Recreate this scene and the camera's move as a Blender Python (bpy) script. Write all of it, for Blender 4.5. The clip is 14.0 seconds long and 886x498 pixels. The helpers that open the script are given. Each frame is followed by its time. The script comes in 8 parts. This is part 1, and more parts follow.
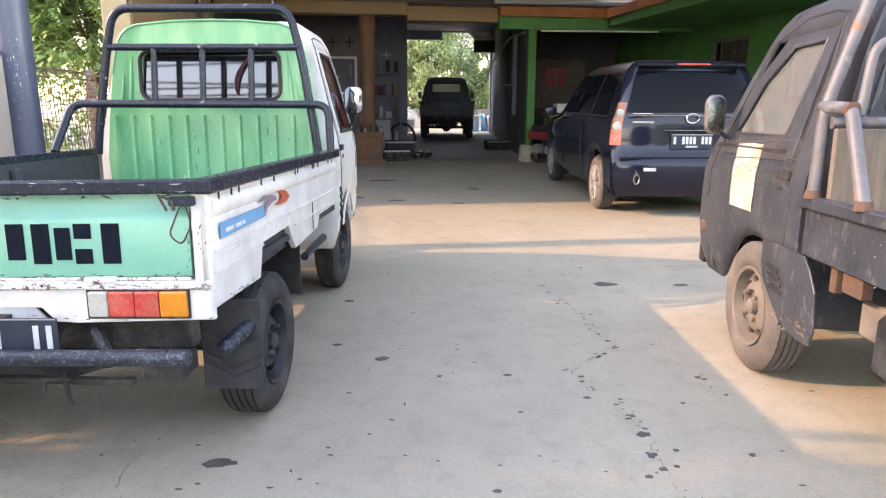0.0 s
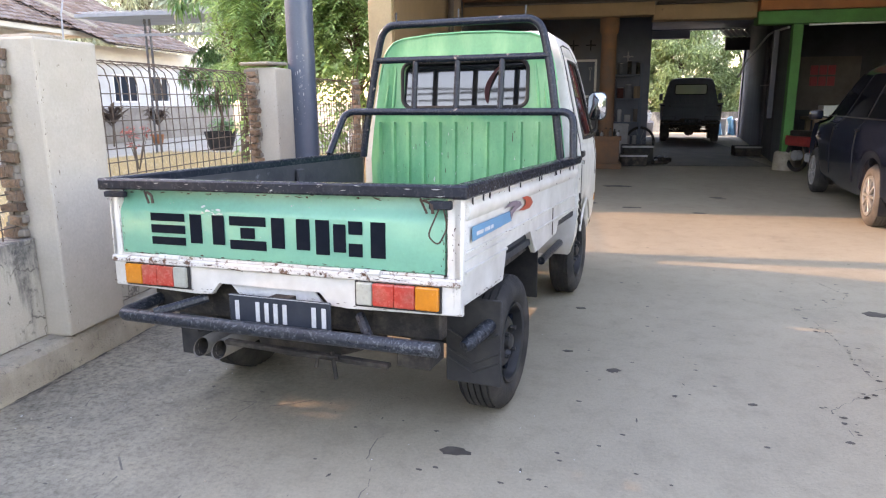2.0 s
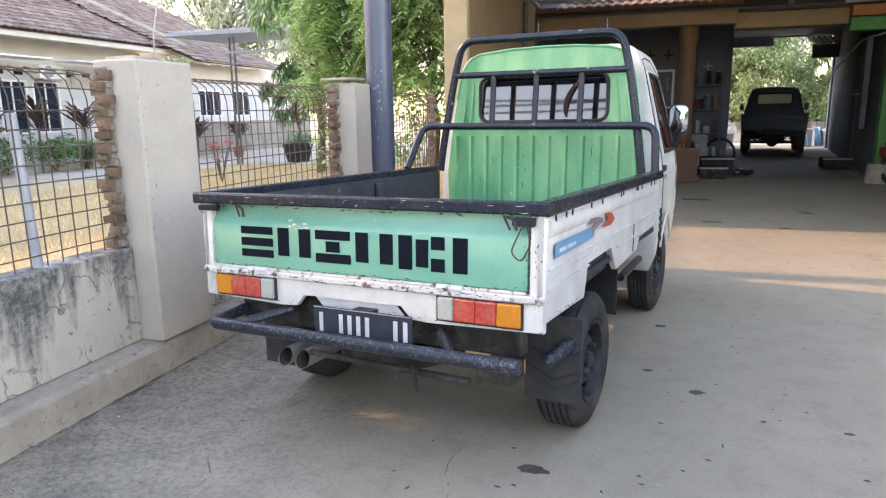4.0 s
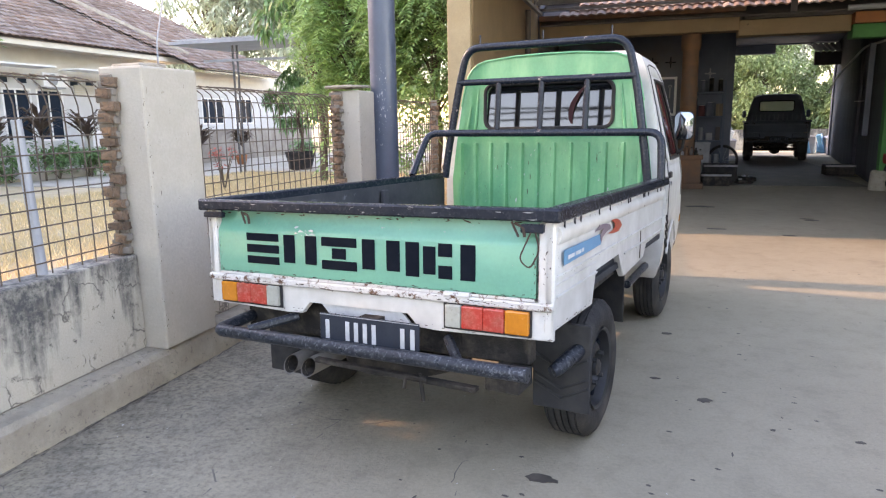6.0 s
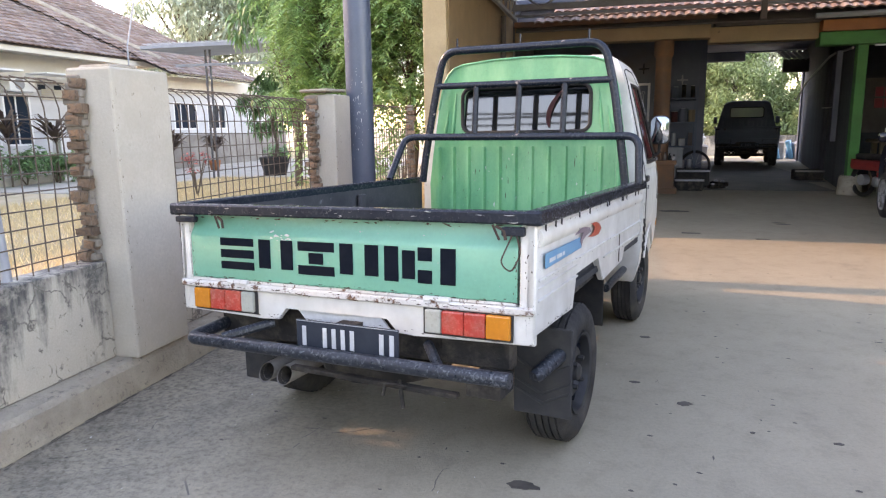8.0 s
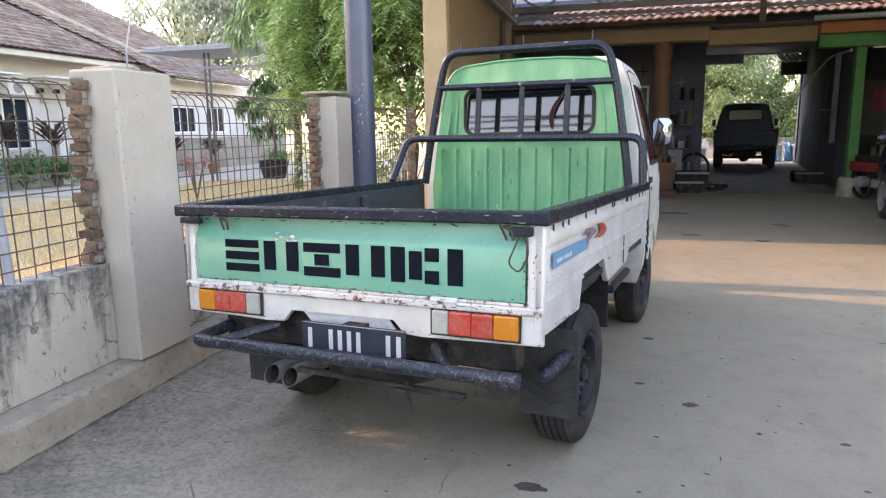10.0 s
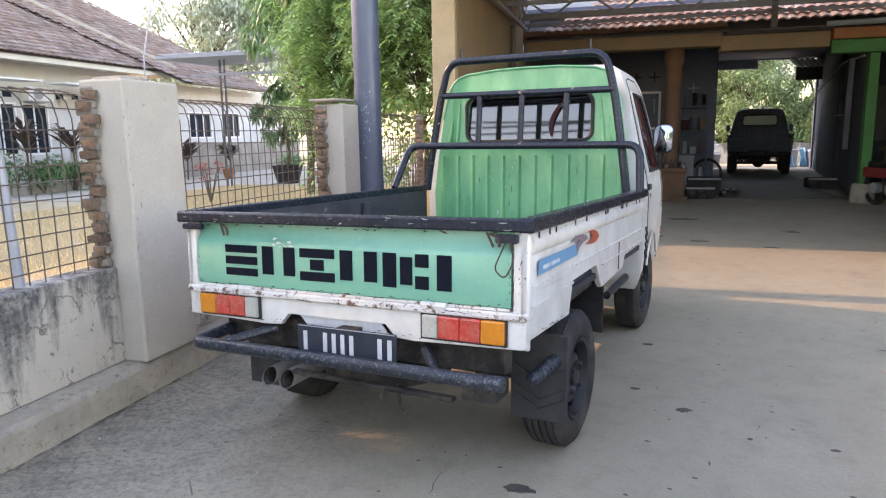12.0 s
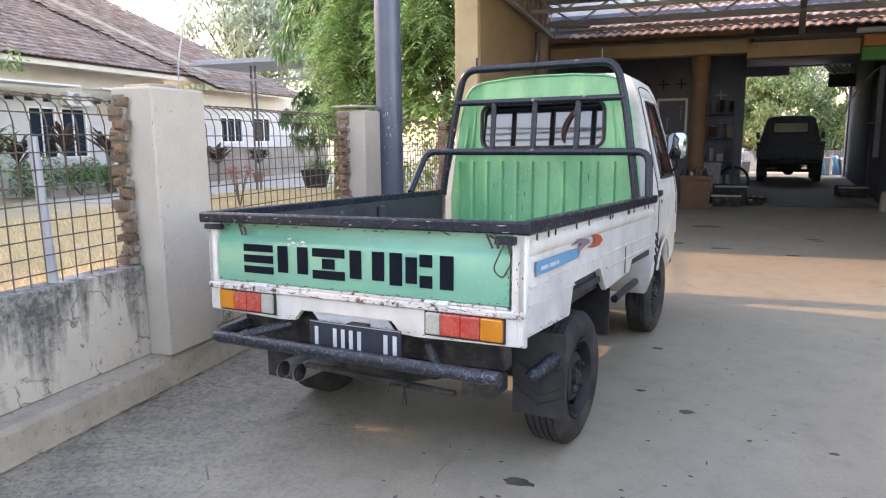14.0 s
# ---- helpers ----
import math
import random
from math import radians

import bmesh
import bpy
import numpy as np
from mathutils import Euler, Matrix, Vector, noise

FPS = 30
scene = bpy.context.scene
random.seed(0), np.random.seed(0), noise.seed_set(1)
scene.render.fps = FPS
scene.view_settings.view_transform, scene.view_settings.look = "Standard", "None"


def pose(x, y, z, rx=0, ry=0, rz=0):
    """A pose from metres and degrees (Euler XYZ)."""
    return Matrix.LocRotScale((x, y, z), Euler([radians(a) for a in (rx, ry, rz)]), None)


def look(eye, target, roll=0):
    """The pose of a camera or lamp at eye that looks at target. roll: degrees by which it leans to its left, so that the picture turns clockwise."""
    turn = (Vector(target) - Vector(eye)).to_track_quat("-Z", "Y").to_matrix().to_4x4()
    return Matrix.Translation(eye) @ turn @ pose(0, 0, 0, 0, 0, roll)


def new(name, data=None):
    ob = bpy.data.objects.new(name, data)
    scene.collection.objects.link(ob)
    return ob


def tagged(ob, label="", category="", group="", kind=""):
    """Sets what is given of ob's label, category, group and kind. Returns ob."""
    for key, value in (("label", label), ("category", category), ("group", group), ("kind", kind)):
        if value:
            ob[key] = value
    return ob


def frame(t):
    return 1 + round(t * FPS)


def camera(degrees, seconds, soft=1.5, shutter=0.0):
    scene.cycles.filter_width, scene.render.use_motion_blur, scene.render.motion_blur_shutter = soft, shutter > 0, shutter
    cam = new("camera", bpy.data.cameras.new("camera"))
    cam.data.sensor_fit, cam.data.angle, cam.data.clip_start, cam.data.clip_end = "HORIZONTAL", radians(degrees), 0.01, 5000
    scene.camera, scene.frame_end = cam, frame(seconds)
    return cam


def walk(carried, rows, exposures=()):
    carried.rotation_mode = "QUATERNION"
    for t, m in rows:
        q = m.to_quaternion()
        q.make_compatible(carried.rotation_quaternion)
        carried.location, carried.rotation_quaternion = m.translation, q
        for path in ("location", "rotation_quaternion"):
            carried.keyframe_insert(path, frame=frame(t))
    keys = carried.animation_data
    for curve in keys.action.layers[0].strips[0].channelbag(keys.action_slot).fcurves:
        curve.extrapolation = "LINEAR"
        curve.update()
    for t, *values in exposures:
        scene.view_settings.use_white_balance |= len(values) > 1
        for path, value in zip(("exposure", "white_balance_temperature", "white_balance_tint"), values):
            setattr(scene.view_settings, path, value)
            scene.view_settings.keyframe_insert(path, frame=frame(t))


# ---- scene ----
cam = camera(66.8, 14.0, 1.2)
PATH = [
    (0, (1.48, -1.859, 1.231), (1.393, 0.09, 0.792), 0.2),
    (0.5, (1.447, -1.863, 1.234), (1.159, 0.067, 0.794), 0.1),
    (1, (1.434, -1.873, 1.24), (0.972, 0.022, 0.799), -0.1),
    (1.5, (1.435, -1.882, 1.25), (0.825, -0.028, 0.812), -0.3),
    (2, (1.427, -1.896, 1.256), (0.694, -0.086, 0.825), -0.4),
    (2.5, (1.418, -1.904, 1.264), (0.603, -0.128, 0.838), -0.5),
    (3, (1.408, -1.913, 1.273), (0.525, -0.167, 0.856), -0.6),
    (3.5, (1.398, -1.918, 1.274), (0.485, -0.186, 0.868), -0.7),
    (6, (1.365, -1.914, 1.269), (0.438, -0.181, 0.894), -0.9),
    (6.5, (1.363, -1.909, 1.265), (0.447, -0.17, 0.895), -0.9),
    (7, (1.356, -1.897, 1.263), (0.463, -0.146, 0.897), -0.9),
    (7.5, (1.345, -1.897, 1.261), (0.471, -0.135, 0.899), -0.8),
    (8, (1.337, -1.887, 1.256), (0.473, -0.119, 0.897), -0.8),
    (10.5, (1.307, -1.895, 1.247), (0.446, -0.123, 0.9), -0.9),
    (11, (1.33, -1.895, 1.249), (0.457, -0.128, 0.907), -1.0),
    (11.5, (1.364, -1.9, 1.255), (0.48, -0.138, 0.916), -0.9),
    (12, (1.41, -1.91, 1.261), (0.51, -0.157, 0.926), -0.9),
    (12.5, (1.455, -1.92, 1.265), (0.539, -0.173, 0.935), -0.9),
    (13, (1.494, -1.934, 1.265), (0.56, -0.195, 0.94), -0.7),
    (13.5, (1.524, -1.955, 1.263), (0.57, -0.227, 0.941), -0.6),
    (14, (1.537, -1.97, 1.263), (0.563, -0.253, 0.945), -0.6),
]
walk(cam, [(t, look(eye, target, roll)) for t, eye, target, roll in PATH], [(0, 3.50, 8700, 27), (1.5, 3.32, 8700, 28), (3, 3.17, 8650, 26), (8, 3.05, 8650, 27), (11.5, 2.93, 8550, 26), (12.5, 3.0, 8600, 27), (14, 2.99, 8600, 27)])
# ---- light ----
# The lot's own axes: N across to the right, U along the fence towards the workshop.
U_DIR = Vector((-0.198, 0.980, 0)).normalized()
N_DIR = Vector((0.980, 0.198, 0)).normalized()
LOT = Matrix(((N_DIR.x, U_DIR.x, 0, -1.39), (N_DIR.y, U_DIR.y, 0, 0.27), (0, 0, 1, 0), (0, 0, 0, 1)))
SUN_ELEV = radians(27.0)
sun_from = (-1.0 * N_DIR + 0.02 * U_DIR).normalized()
sun_vec = Vector((sun_from.x * math.cos(SUN_ELEV), sun_from.y * math.cos(SUN_ELEV), math.sin(SUN_ELEV)))
sun = new("sun", bpy.data.lights.new("sun", "SUN"))
sun.data.energy, sun.data.angle, sun.data.color = 0.62, radians(0.53), (1.0, 0.74, 0.50)
sun.matrix_basis = look(sun_vec * 30, (0, 0, 0))
world = bpy.data.worlds.new("sky")
scene.world = world
world.use_nodes = True
wn = world.node_tree
sky = wn.nodes.new("ShaderNodeTexSky")
sky.sky_type, sky.sun_disc = "NISHITA", False
sky.sun_elevation, sky.sun_rotation = SUN_ELEV, math.atan2(sun_vec.x, sun_vec.y)
sky.air_density, sky.dust_density, sky.ozone_density = 1.0, 0.3, 0.4
wn.links.new(sky.outputs[0], wn.nodes["Background"].inputs[0])
wn.nodes["Background"].inputs[1].default_value = 0.15
# ---- materials ----
def ramp(nt, fac, stops):
    r = nt.nodes.new("ShaderNodeValToRGB")
    while len(r.color_ramp.elements) < len(stops):
        r.color_ramp.elements.new(0.5)
    for e, (p, c) in zip(r.color_ramp.elements, stops):
        e.position, e.color = p, (*c, 1) if len(c) == 3 else c
    nt.links.new(fac, r.inputs[0])
    return r.outputs[0]


def tex_noise(nt, co, scale, detail=4, rough=0.6, stretch=None):
    if stretch:
        mp = nt.nodes.new("ShaderNodeMapping")
        mp.inputs["Scale"].default_value = stretch
        nt.links.new(co, mp.inputs["Vector"])
        co = mp.outputs[0]
    n = nt.nodes.new("ShaderNodeTexNoise")
    n.inputs["Scale"].default_value, n.inputs["Detail"].default_value, n.inputs["Roughness"].default_value = scale, detail, rough
    nt.links.new(co, n.inputs["Vector"])
    return n.outputs["Fac"]


def mix_col(nt, fac, a, b, mode="MIX"):
    m = nt.nodes.new("ShaderNodeMix")
    m.data_type, m.blend_type = "RGBA", mode
    for sock, v in ((m.inputs[0], fac), (m.inputs[6], a), (m.inputs[7], b)):
        if hasattr(v, "is_output"):
            nt.links.new(v, sock)
        elif isinstance(v, (int, float)):
            sock.default_value = v
        else:
            sock.default_value = (*v, 1)
    return m.outputs[2]


def mat(name, col, col2=None, scale=6.0, rough=0.6, metal=0.0, bump=0.15, grain=60.0, wear=None, wear_at=0.66, wear_scale=14.0,
        wear_soft=0.04, stain=None, stain_scale=2.0, stain_at=0.6, stain_soft=0.2, stretch=None, pieces=0.0, coat=0.0, bump_dist=0.01, stain_stretch=None):
    """A painted, worn or raw surface: two tones, fine grain, chips that show another colour, broad stains."""
    m = bpy.data.materials.new(name)
    m.use_nodes = True
    nt = m.node_tree
    b = nt.nodes["Principled BSDF"]
    co = nt.nodes.new("ShaderNodeTexCoord").outputs["Object"]
    broad = tex_noise(nt, co, scale, 5, 0.6, stretch)
    c = ramp(nt, broad, ((0.3, col), (0.7, col2 or tuple(min(1, v * 0.82) for v in col))))
    fine = tex_noise(nt, co, grain, 3, 0.7, stretch)
    c = mix_col(nt, 0.35, c, ramp(nt, fine, ((0.25, (0.55,) * 3), (0.75, (1.0,) * 3))), "MULTIPLY")
    rgh = ramp(nt, fine, ((0.2, (max(0.02, rough - 0.08),) * 3), (0.8, (min(1, rough + 0.1),) * 3)))
    if stain:
        f = ramp(nt, tex_noise(nt, co, stain_scale, 6, 0.65, stain_stretch or stretch), ((stain_at - stain_soft, (0,) * 3), (stain_at + stain_soft, (1,) * 3)))
        c = mix_col(nt, f, c, stain)
    if wear:
        f = ramp(nt, tex_noise(nt, co, wear_scale, 8, 0.72), ((wear_at - wear_soft, (0,) * 3), (wear_at + wear_soft, (1,) * 3)))
        c = mix_col(nt, f, c, wear)
        rgh = mix_col(nt, f, rgh, (0.9, 0.9, 0.9))
    if pieces:
        rnd = nt.nodes.new("ShaderNodeObjectInfo").outputs["Random"]
        c = mix_col(nt, 1.0, c, ramp(nt, rnd, ((0.0, (1 - pieces,) * 3), (1.0, (1.0,) * 3))), "MULTIPLY")
    nt.links.new(c, b.inputs["Base Color"])
    nt.links.new(rgh, b.inputs["Roughness"])
    b.inputs["Metallic"].default_value = metal
    if coat:
        b.inputs["Coat Weight"].default_value, b.inputs["Coat Roughness"].default_value = coat, 0.12
    if bump:
        bp = nt.nodes.new("ShaderNodeBump")
        bp.inputs["Strength"].default_value, bp.inputs["Distance"].default_value = bump, bump_dist
        nt.links.new(fine, bp.inputs["Height"])
        nt.links.new(bp.outputs[0], b.inputs["Normal"])
    return m


def glass(name, col=(0.9, 0.95, 0.95), rough=0.02, alpha=0.25):
    m = bpy.data.materials.new(name)
    m.use_nodes = True
    b = m.node_tree.nodes["Principled BSDF"]
    b.inputs["Base Color"].default_value = (*col, 1)
    b.inputs["Roughness"].default_value = rough
    b.inputs["Alpha"].default_value = alpha
    b.inputs["IOR"].default_value = 1.5
    return m


def leafy(name, col, col2):
    m = bpy.data.materials.new(name)
    m.use_nodes = True
    nt = m.node_tree
    b = nt.nodes["Principled BSDF"]
    rnd = nt.nodes.new("ShaderNodeNewGeometry").outputs["Random Per Island"]
    c = ramp(nt, rnd, ((0.0, col), (0.8, col2), (1.0, tuple(v * 1.5 for v in col2))))
    nt.links.new(c, b.inputs["Base Color"])
    b.inputs["Roughness"].default_value = 0.5
    tr = nt.nodes.new("ShaderNodeBsdfTranslucent")
    nt.links.new(c, tr.inputs[0])
    mx = nt.nodes.new("ShaderNodeMixShader")
    mx.inputs[0].default_value = 0.35
    nt.links.new(b.outputs[0], mx.inputs[1])
    nt.links.new(tr.outputs[0], mx.inputs[2])
    nt.links.new(mx.outputs[0], nt.nodes["Material Output"].inputs[0])
    return m


M_FLOOR = mat("concrete_floor", (0.388, 0.340, 0.255), (0.324, 0.285, 0.215), scale=1.1, rough=0.82, grain=70, bump=0.5, bump_dist=0.006,
              stain=(0.15, 0.13, 0.115), stain_scale=1.7, stain_at=0.74, stain_soft=0.12, wear=(0.17, 0.15, 0.135), wear_at=0.70, wear_scale=7, wear_soft=0.05)


def kerb_band_tone(m, col, reach, amount):
    """A tone that grows darker towards the kerb, broken up by noise, and coarse sand in the surface."""
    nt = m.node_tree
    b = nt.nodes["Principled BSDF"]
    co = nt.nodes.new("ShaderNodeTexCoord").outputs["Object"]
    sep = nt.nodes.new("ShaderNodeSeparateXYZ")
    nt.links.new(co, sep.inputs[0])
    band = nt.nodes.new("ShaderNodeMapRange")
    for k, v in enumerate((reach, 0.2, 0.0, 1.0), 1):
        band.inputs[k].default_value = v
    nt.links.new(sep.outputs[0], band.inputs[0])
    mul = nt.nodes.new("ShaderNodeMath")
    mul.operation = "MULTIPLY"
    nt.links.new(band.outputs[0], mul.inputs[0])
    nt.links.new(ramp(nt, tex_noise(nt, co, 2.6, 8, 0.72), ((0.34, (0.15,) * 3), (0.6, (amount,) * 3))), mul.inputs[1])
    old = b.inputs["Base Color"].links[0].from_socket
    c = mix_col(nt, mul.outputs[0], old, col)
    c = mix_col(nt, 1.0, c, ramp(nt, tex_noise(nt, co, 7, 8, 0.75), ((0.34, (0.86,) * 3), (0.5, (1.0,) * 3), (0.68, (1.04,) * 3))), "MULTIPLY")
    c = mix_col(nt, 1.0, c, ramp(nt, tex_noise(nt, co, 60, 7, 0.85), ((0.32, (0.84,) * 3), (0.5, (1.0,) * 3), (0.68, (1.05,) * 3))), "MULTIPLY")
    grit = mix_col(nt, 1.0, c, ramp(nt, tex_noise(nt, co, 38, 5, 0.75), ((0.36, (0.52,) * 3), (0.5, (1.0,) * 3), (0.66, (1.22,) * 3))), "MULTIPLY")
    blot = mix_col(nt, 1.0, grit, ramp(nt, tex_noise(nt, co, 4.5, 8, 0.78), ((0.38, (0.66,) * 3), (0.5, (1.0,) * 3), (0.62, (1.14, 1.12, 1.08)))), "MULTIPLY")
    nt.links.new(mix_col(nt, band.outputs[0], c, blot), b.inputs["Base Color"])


kerb_band_tone(M_FLOOR, (0.155, 0.140, 0.115), 1.7, 0.64)
M_PLASTER = mat("grey_plaster", (0.53, 0.49, 0.41), (0.42, 0.395, 0.345), scale=2.5, rough=0.9, grain=120, bump=0.25, stain=(0.07, 0.07, 0.07),
                stain_scale=3.6, stain_at=0.62, stain_soft=0.10, stain_stretch=(1, 1, 0.45), wear=(0.13, 0.12, 0.105), wear_at=0.64, wear_scale=19, wear_soft=0.025)


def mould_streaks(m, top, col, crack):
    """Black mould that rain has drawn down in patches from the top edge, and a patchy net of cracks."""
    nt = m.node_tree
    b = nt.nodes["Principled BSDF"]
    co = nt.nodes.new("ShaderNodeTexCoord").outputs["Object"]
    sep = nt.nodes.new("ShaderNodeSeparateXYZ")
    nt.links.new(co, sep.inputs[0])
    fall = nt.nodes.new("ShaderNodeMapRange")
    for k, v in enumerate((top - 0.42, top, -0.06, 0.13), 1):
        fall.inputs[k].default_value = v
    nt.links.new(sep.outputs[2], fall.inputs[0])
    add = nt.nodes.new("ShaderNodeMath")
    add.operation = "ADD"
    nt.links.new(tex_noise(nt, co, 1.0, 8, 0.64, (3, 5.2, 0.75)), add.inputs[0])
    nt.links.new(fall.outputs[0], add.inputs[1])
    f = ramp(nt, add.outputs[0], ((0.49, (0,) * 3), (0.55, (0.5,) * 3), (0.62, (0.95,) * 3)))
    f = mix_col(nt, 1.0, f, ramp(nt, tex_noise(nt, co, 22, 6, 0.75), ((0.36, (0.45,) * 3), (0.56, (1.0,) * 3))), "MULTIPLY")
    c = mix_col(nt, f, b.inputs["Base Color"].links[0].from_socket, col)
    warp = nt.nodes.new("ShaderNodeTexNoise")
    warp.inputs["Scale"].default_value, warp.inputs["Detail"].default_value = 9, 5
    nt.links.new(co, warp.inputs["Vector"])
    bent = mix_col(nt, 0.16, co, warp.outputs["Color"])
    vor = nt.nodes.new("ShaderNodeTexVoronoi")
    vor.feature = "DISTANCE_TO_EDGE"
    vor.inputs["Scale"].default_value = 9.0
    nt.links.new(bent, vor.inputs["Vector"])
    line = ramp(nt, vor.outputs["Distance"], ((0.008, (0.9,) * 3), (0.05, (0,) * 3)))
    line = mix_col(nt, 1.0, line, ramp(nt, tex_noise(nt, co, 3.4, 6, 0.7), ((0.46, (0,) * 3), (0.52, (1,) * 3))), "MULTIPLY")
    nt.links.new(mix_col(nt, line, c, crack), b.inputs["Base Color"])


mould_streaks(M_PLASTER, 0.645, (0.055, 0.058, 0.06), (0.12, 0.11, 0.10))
M_PILLAR = mat("pillar_plaster", (0.53, 0.495, 0.425), (0.44, 0.412, 0.36), scale=3, rough=0.9, grain=60, bump=0.35, bump_dist=0.006, wear=(0.24, 0.215, 0.18), wear_at=0.675, wear_scale=13, wear_soft=0.012, stain=(0.40, 0.36, 0.30), stain_scale=2.2, stain_at=0.58)
M_KERB = mat("kerb_concrete", (0.46, 0.415, 0.34), (0.33, 0.295, 0.24), scale=4, rough=0.95, grain=45, bump=0.9, bump_dist=0.016, stain=(0.26, 0.23, 0.19), stain_scale=6, stain_at=0.58, wear=(0.20, 0.18, 0.15), wear_at=0.61, wear_scale=24, wear_soft=0.02)
M_BRICK = mat("clay_brick", (0.46, 0.29, 0.19), (0.27, 0.185, 0.135), scale=26, rough=0.95, grain=150, bump=0.8, pieces=0.55, wear=(0.36, 0.31, 0.26), wear_at=0.60, wear_scale=30, stain=(0.075, 0.06, 0.05), stain_scale=18, stain_at=0.60, stain_soft=0.08)
M_MESH = mat("rusty_wire", (0.16, 0.125, 0.10), (0.10, 0.08, 0.068), scale=12, rough=0.85, metal=0.3, bump=0.3)
M_PIPE = mat("galvanised_pipe", (0.42, 0.45, 0.5), (0.30, 0.33, 0.38), scale=5, rough=0.55, metal=0.4, bump=0.1, wear=(0.25, 0.16, 0.1), wear_at=0.72)
M_POLE = mat("blue_pole_paint", (0.075, 0.10, 0.15), (0.055, 0.078, 0.12), scale=3, rough=0.42, grain=60, bump=0.1, coat=0.1, wear=(0.30, 0.34, 0.38), wear_at=0.685, wear_scale=9, wear_soft=0.012)
M_GRASS = mat("dry_grass_soil", (0.66, 0.54, 0.37), (0.56, 0.435, 0.275), scale=3, rough=1.0, grain=50, bump=0.8, bump_dist=0.03, stain=(0.30, 0.29, 0.14), stain_scale=0.6, stain_at=0.68)
M_PATH = mat("pale_paving", (0.58, 0.54, 0.47), (0.47, 0.43, 0.37), scale=2, rough=0.9, grain=30, stain=(0.36, 0.33, 0.27), stain_scale=1.5, stain_at=0.6)
M_WHITE = mat("white_wall_paint", (0.85, 0.85, 0.84), (0.78, 0.78, 0.77), scale=2, rough=0.8)
# Ochre darkened for the shade under the roof; stains and wear are its own.
M_YELLOW = mat("shaded_ochre_wall_paint", (0.355, 0.24, 0.14), (0.28, 0.19, 0.108), scale=2, rough=0.8, stain=(0.24, 0.17, 0.10), stain_scale=2.2, stain_at=0.60, wear=(0.13, 0.09, 0.06), wear_at=0.685, wear_scale=9, wear_soft=0.03)
M_ORANGE = mat("orange_paint", (0.40, 0.145, 0.05), (0.32, 0.115, 0.042), scale=3, rough=0.7, stain=(0.2, 0.08, 0.04), stain_scale=2.5, stain_at=0.66)
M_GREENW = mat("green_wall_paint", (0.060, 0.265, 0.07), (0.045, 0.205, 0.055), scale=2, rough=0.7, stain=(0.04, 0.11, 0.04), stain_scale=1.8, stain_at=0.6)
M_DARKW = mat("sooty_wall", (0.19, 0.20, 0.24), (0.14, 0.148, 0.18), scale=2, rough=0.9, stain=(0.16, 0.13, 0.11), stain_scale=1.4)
# Camera glare in the dark interior is put into this bluish tone.
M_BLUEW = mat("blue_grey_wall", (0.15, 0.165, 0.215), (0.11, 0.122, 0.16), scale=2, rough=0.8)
# The open room's dimness is put into this dark wall colour.
M_DIMWALL = mat("dim_room_blue_wall", (0.075, 0.078, 0.095), (0.05, 0.052, 0.066), scale=2, rough=0.9, stain=(0.03, 0.03, 0.035), stain_scale=1.5)
M_WOOD = mat("old_board", (0.30, 0.22, 0.15), (0.20, 0.15, 0.10), scale=3, rough=0.85, grain=40, bump=0.4, stretch=(6, 6, 0.6), stain=(0.12, 0.1, 0.08), stain_scale=2)
M_GREYWOOD = mat("grey_weathered_board", (0.20, 0.165, 0.125), (0.12, 0.10, 0.08), scale=3, rough=0.9, grain=40, bump=0.5, stretch=(6, 6, 0.6), stain=(0.07, 0.06, 0.05), stain_scale=5, stain_at=0.6)
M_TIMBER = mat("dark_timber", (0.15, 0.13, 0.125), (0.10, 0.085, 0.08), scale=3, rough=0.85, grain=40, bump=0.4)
M_STEEL = mat("grey_steel", (0.38, 0.39, 0.41), (0.28, 0.29, 0.31), scale=6, rough=0.6, metal=0.1, wear=(0.2, 0.11, 0.07), wear_at=0.7)
M_SHEET = mat("roof_sheet", (0.45, 0.46, 0.48), (0.36, 0.37, 0.39), scale=2, rough=0.6, metal=0.2)
M_WHITEP = mat("white_car_paint", (0.74, 0.73, 0.70), (0.66, 0.65, 0.615), scale=2, rough=0.42, grain=80, bump=0.04, coat=0.15, wear=(0.19, 0.085, 0.045), wear_at=0.735, wear_scale=11, wear_soft=0.015,
                stain=(0.44, 0.42, 0.385), stain_scale=5, stain_at=0.585)
M_GREENP = mat("green_car_paint", (0.100, 0.36, 0.262), (0.088, 0.315, 0.225), scale=2, rough=0.38, grain=70, bump=0.04, coat=0.15, wear=(0.55, 0.62, 0.55), wear_at=0.765, wear_scale=17, wear_soft=0.012,
                stain=(0.125, 0.385, 0.275), stain_scale=3)
M_GREENB = mat("green_cab_paint", (0.086, 0.385, 0.195), (0.064, 0.315, 0.150), scale=2, rough=0.36, grain=70, bump=0.05, coat=0.12, wear=(0.06, 0.16, 0.06), wear_at=0.70, wear_scale=22, wear_soft=0.02, stain=(0.19, 0.50, 0.25), stain_scale=5, stain_at=0.60, stain_soft=0.16, stain_stretch=(1, 1, 0.4))
M_BLACKP = mat("black_rail_paint", (0.010, 0.014, 0.024), (0.016, 0.021, 0.032), scale=6, rough=0.24, grain=70, bump=0.12, wear=(0.26, 0.28, 0.31), wear_at=0.675, wear_scale=26, wear_soft=0.03, stain=(0.030, 0.035, 0.044), stain_scale=9)
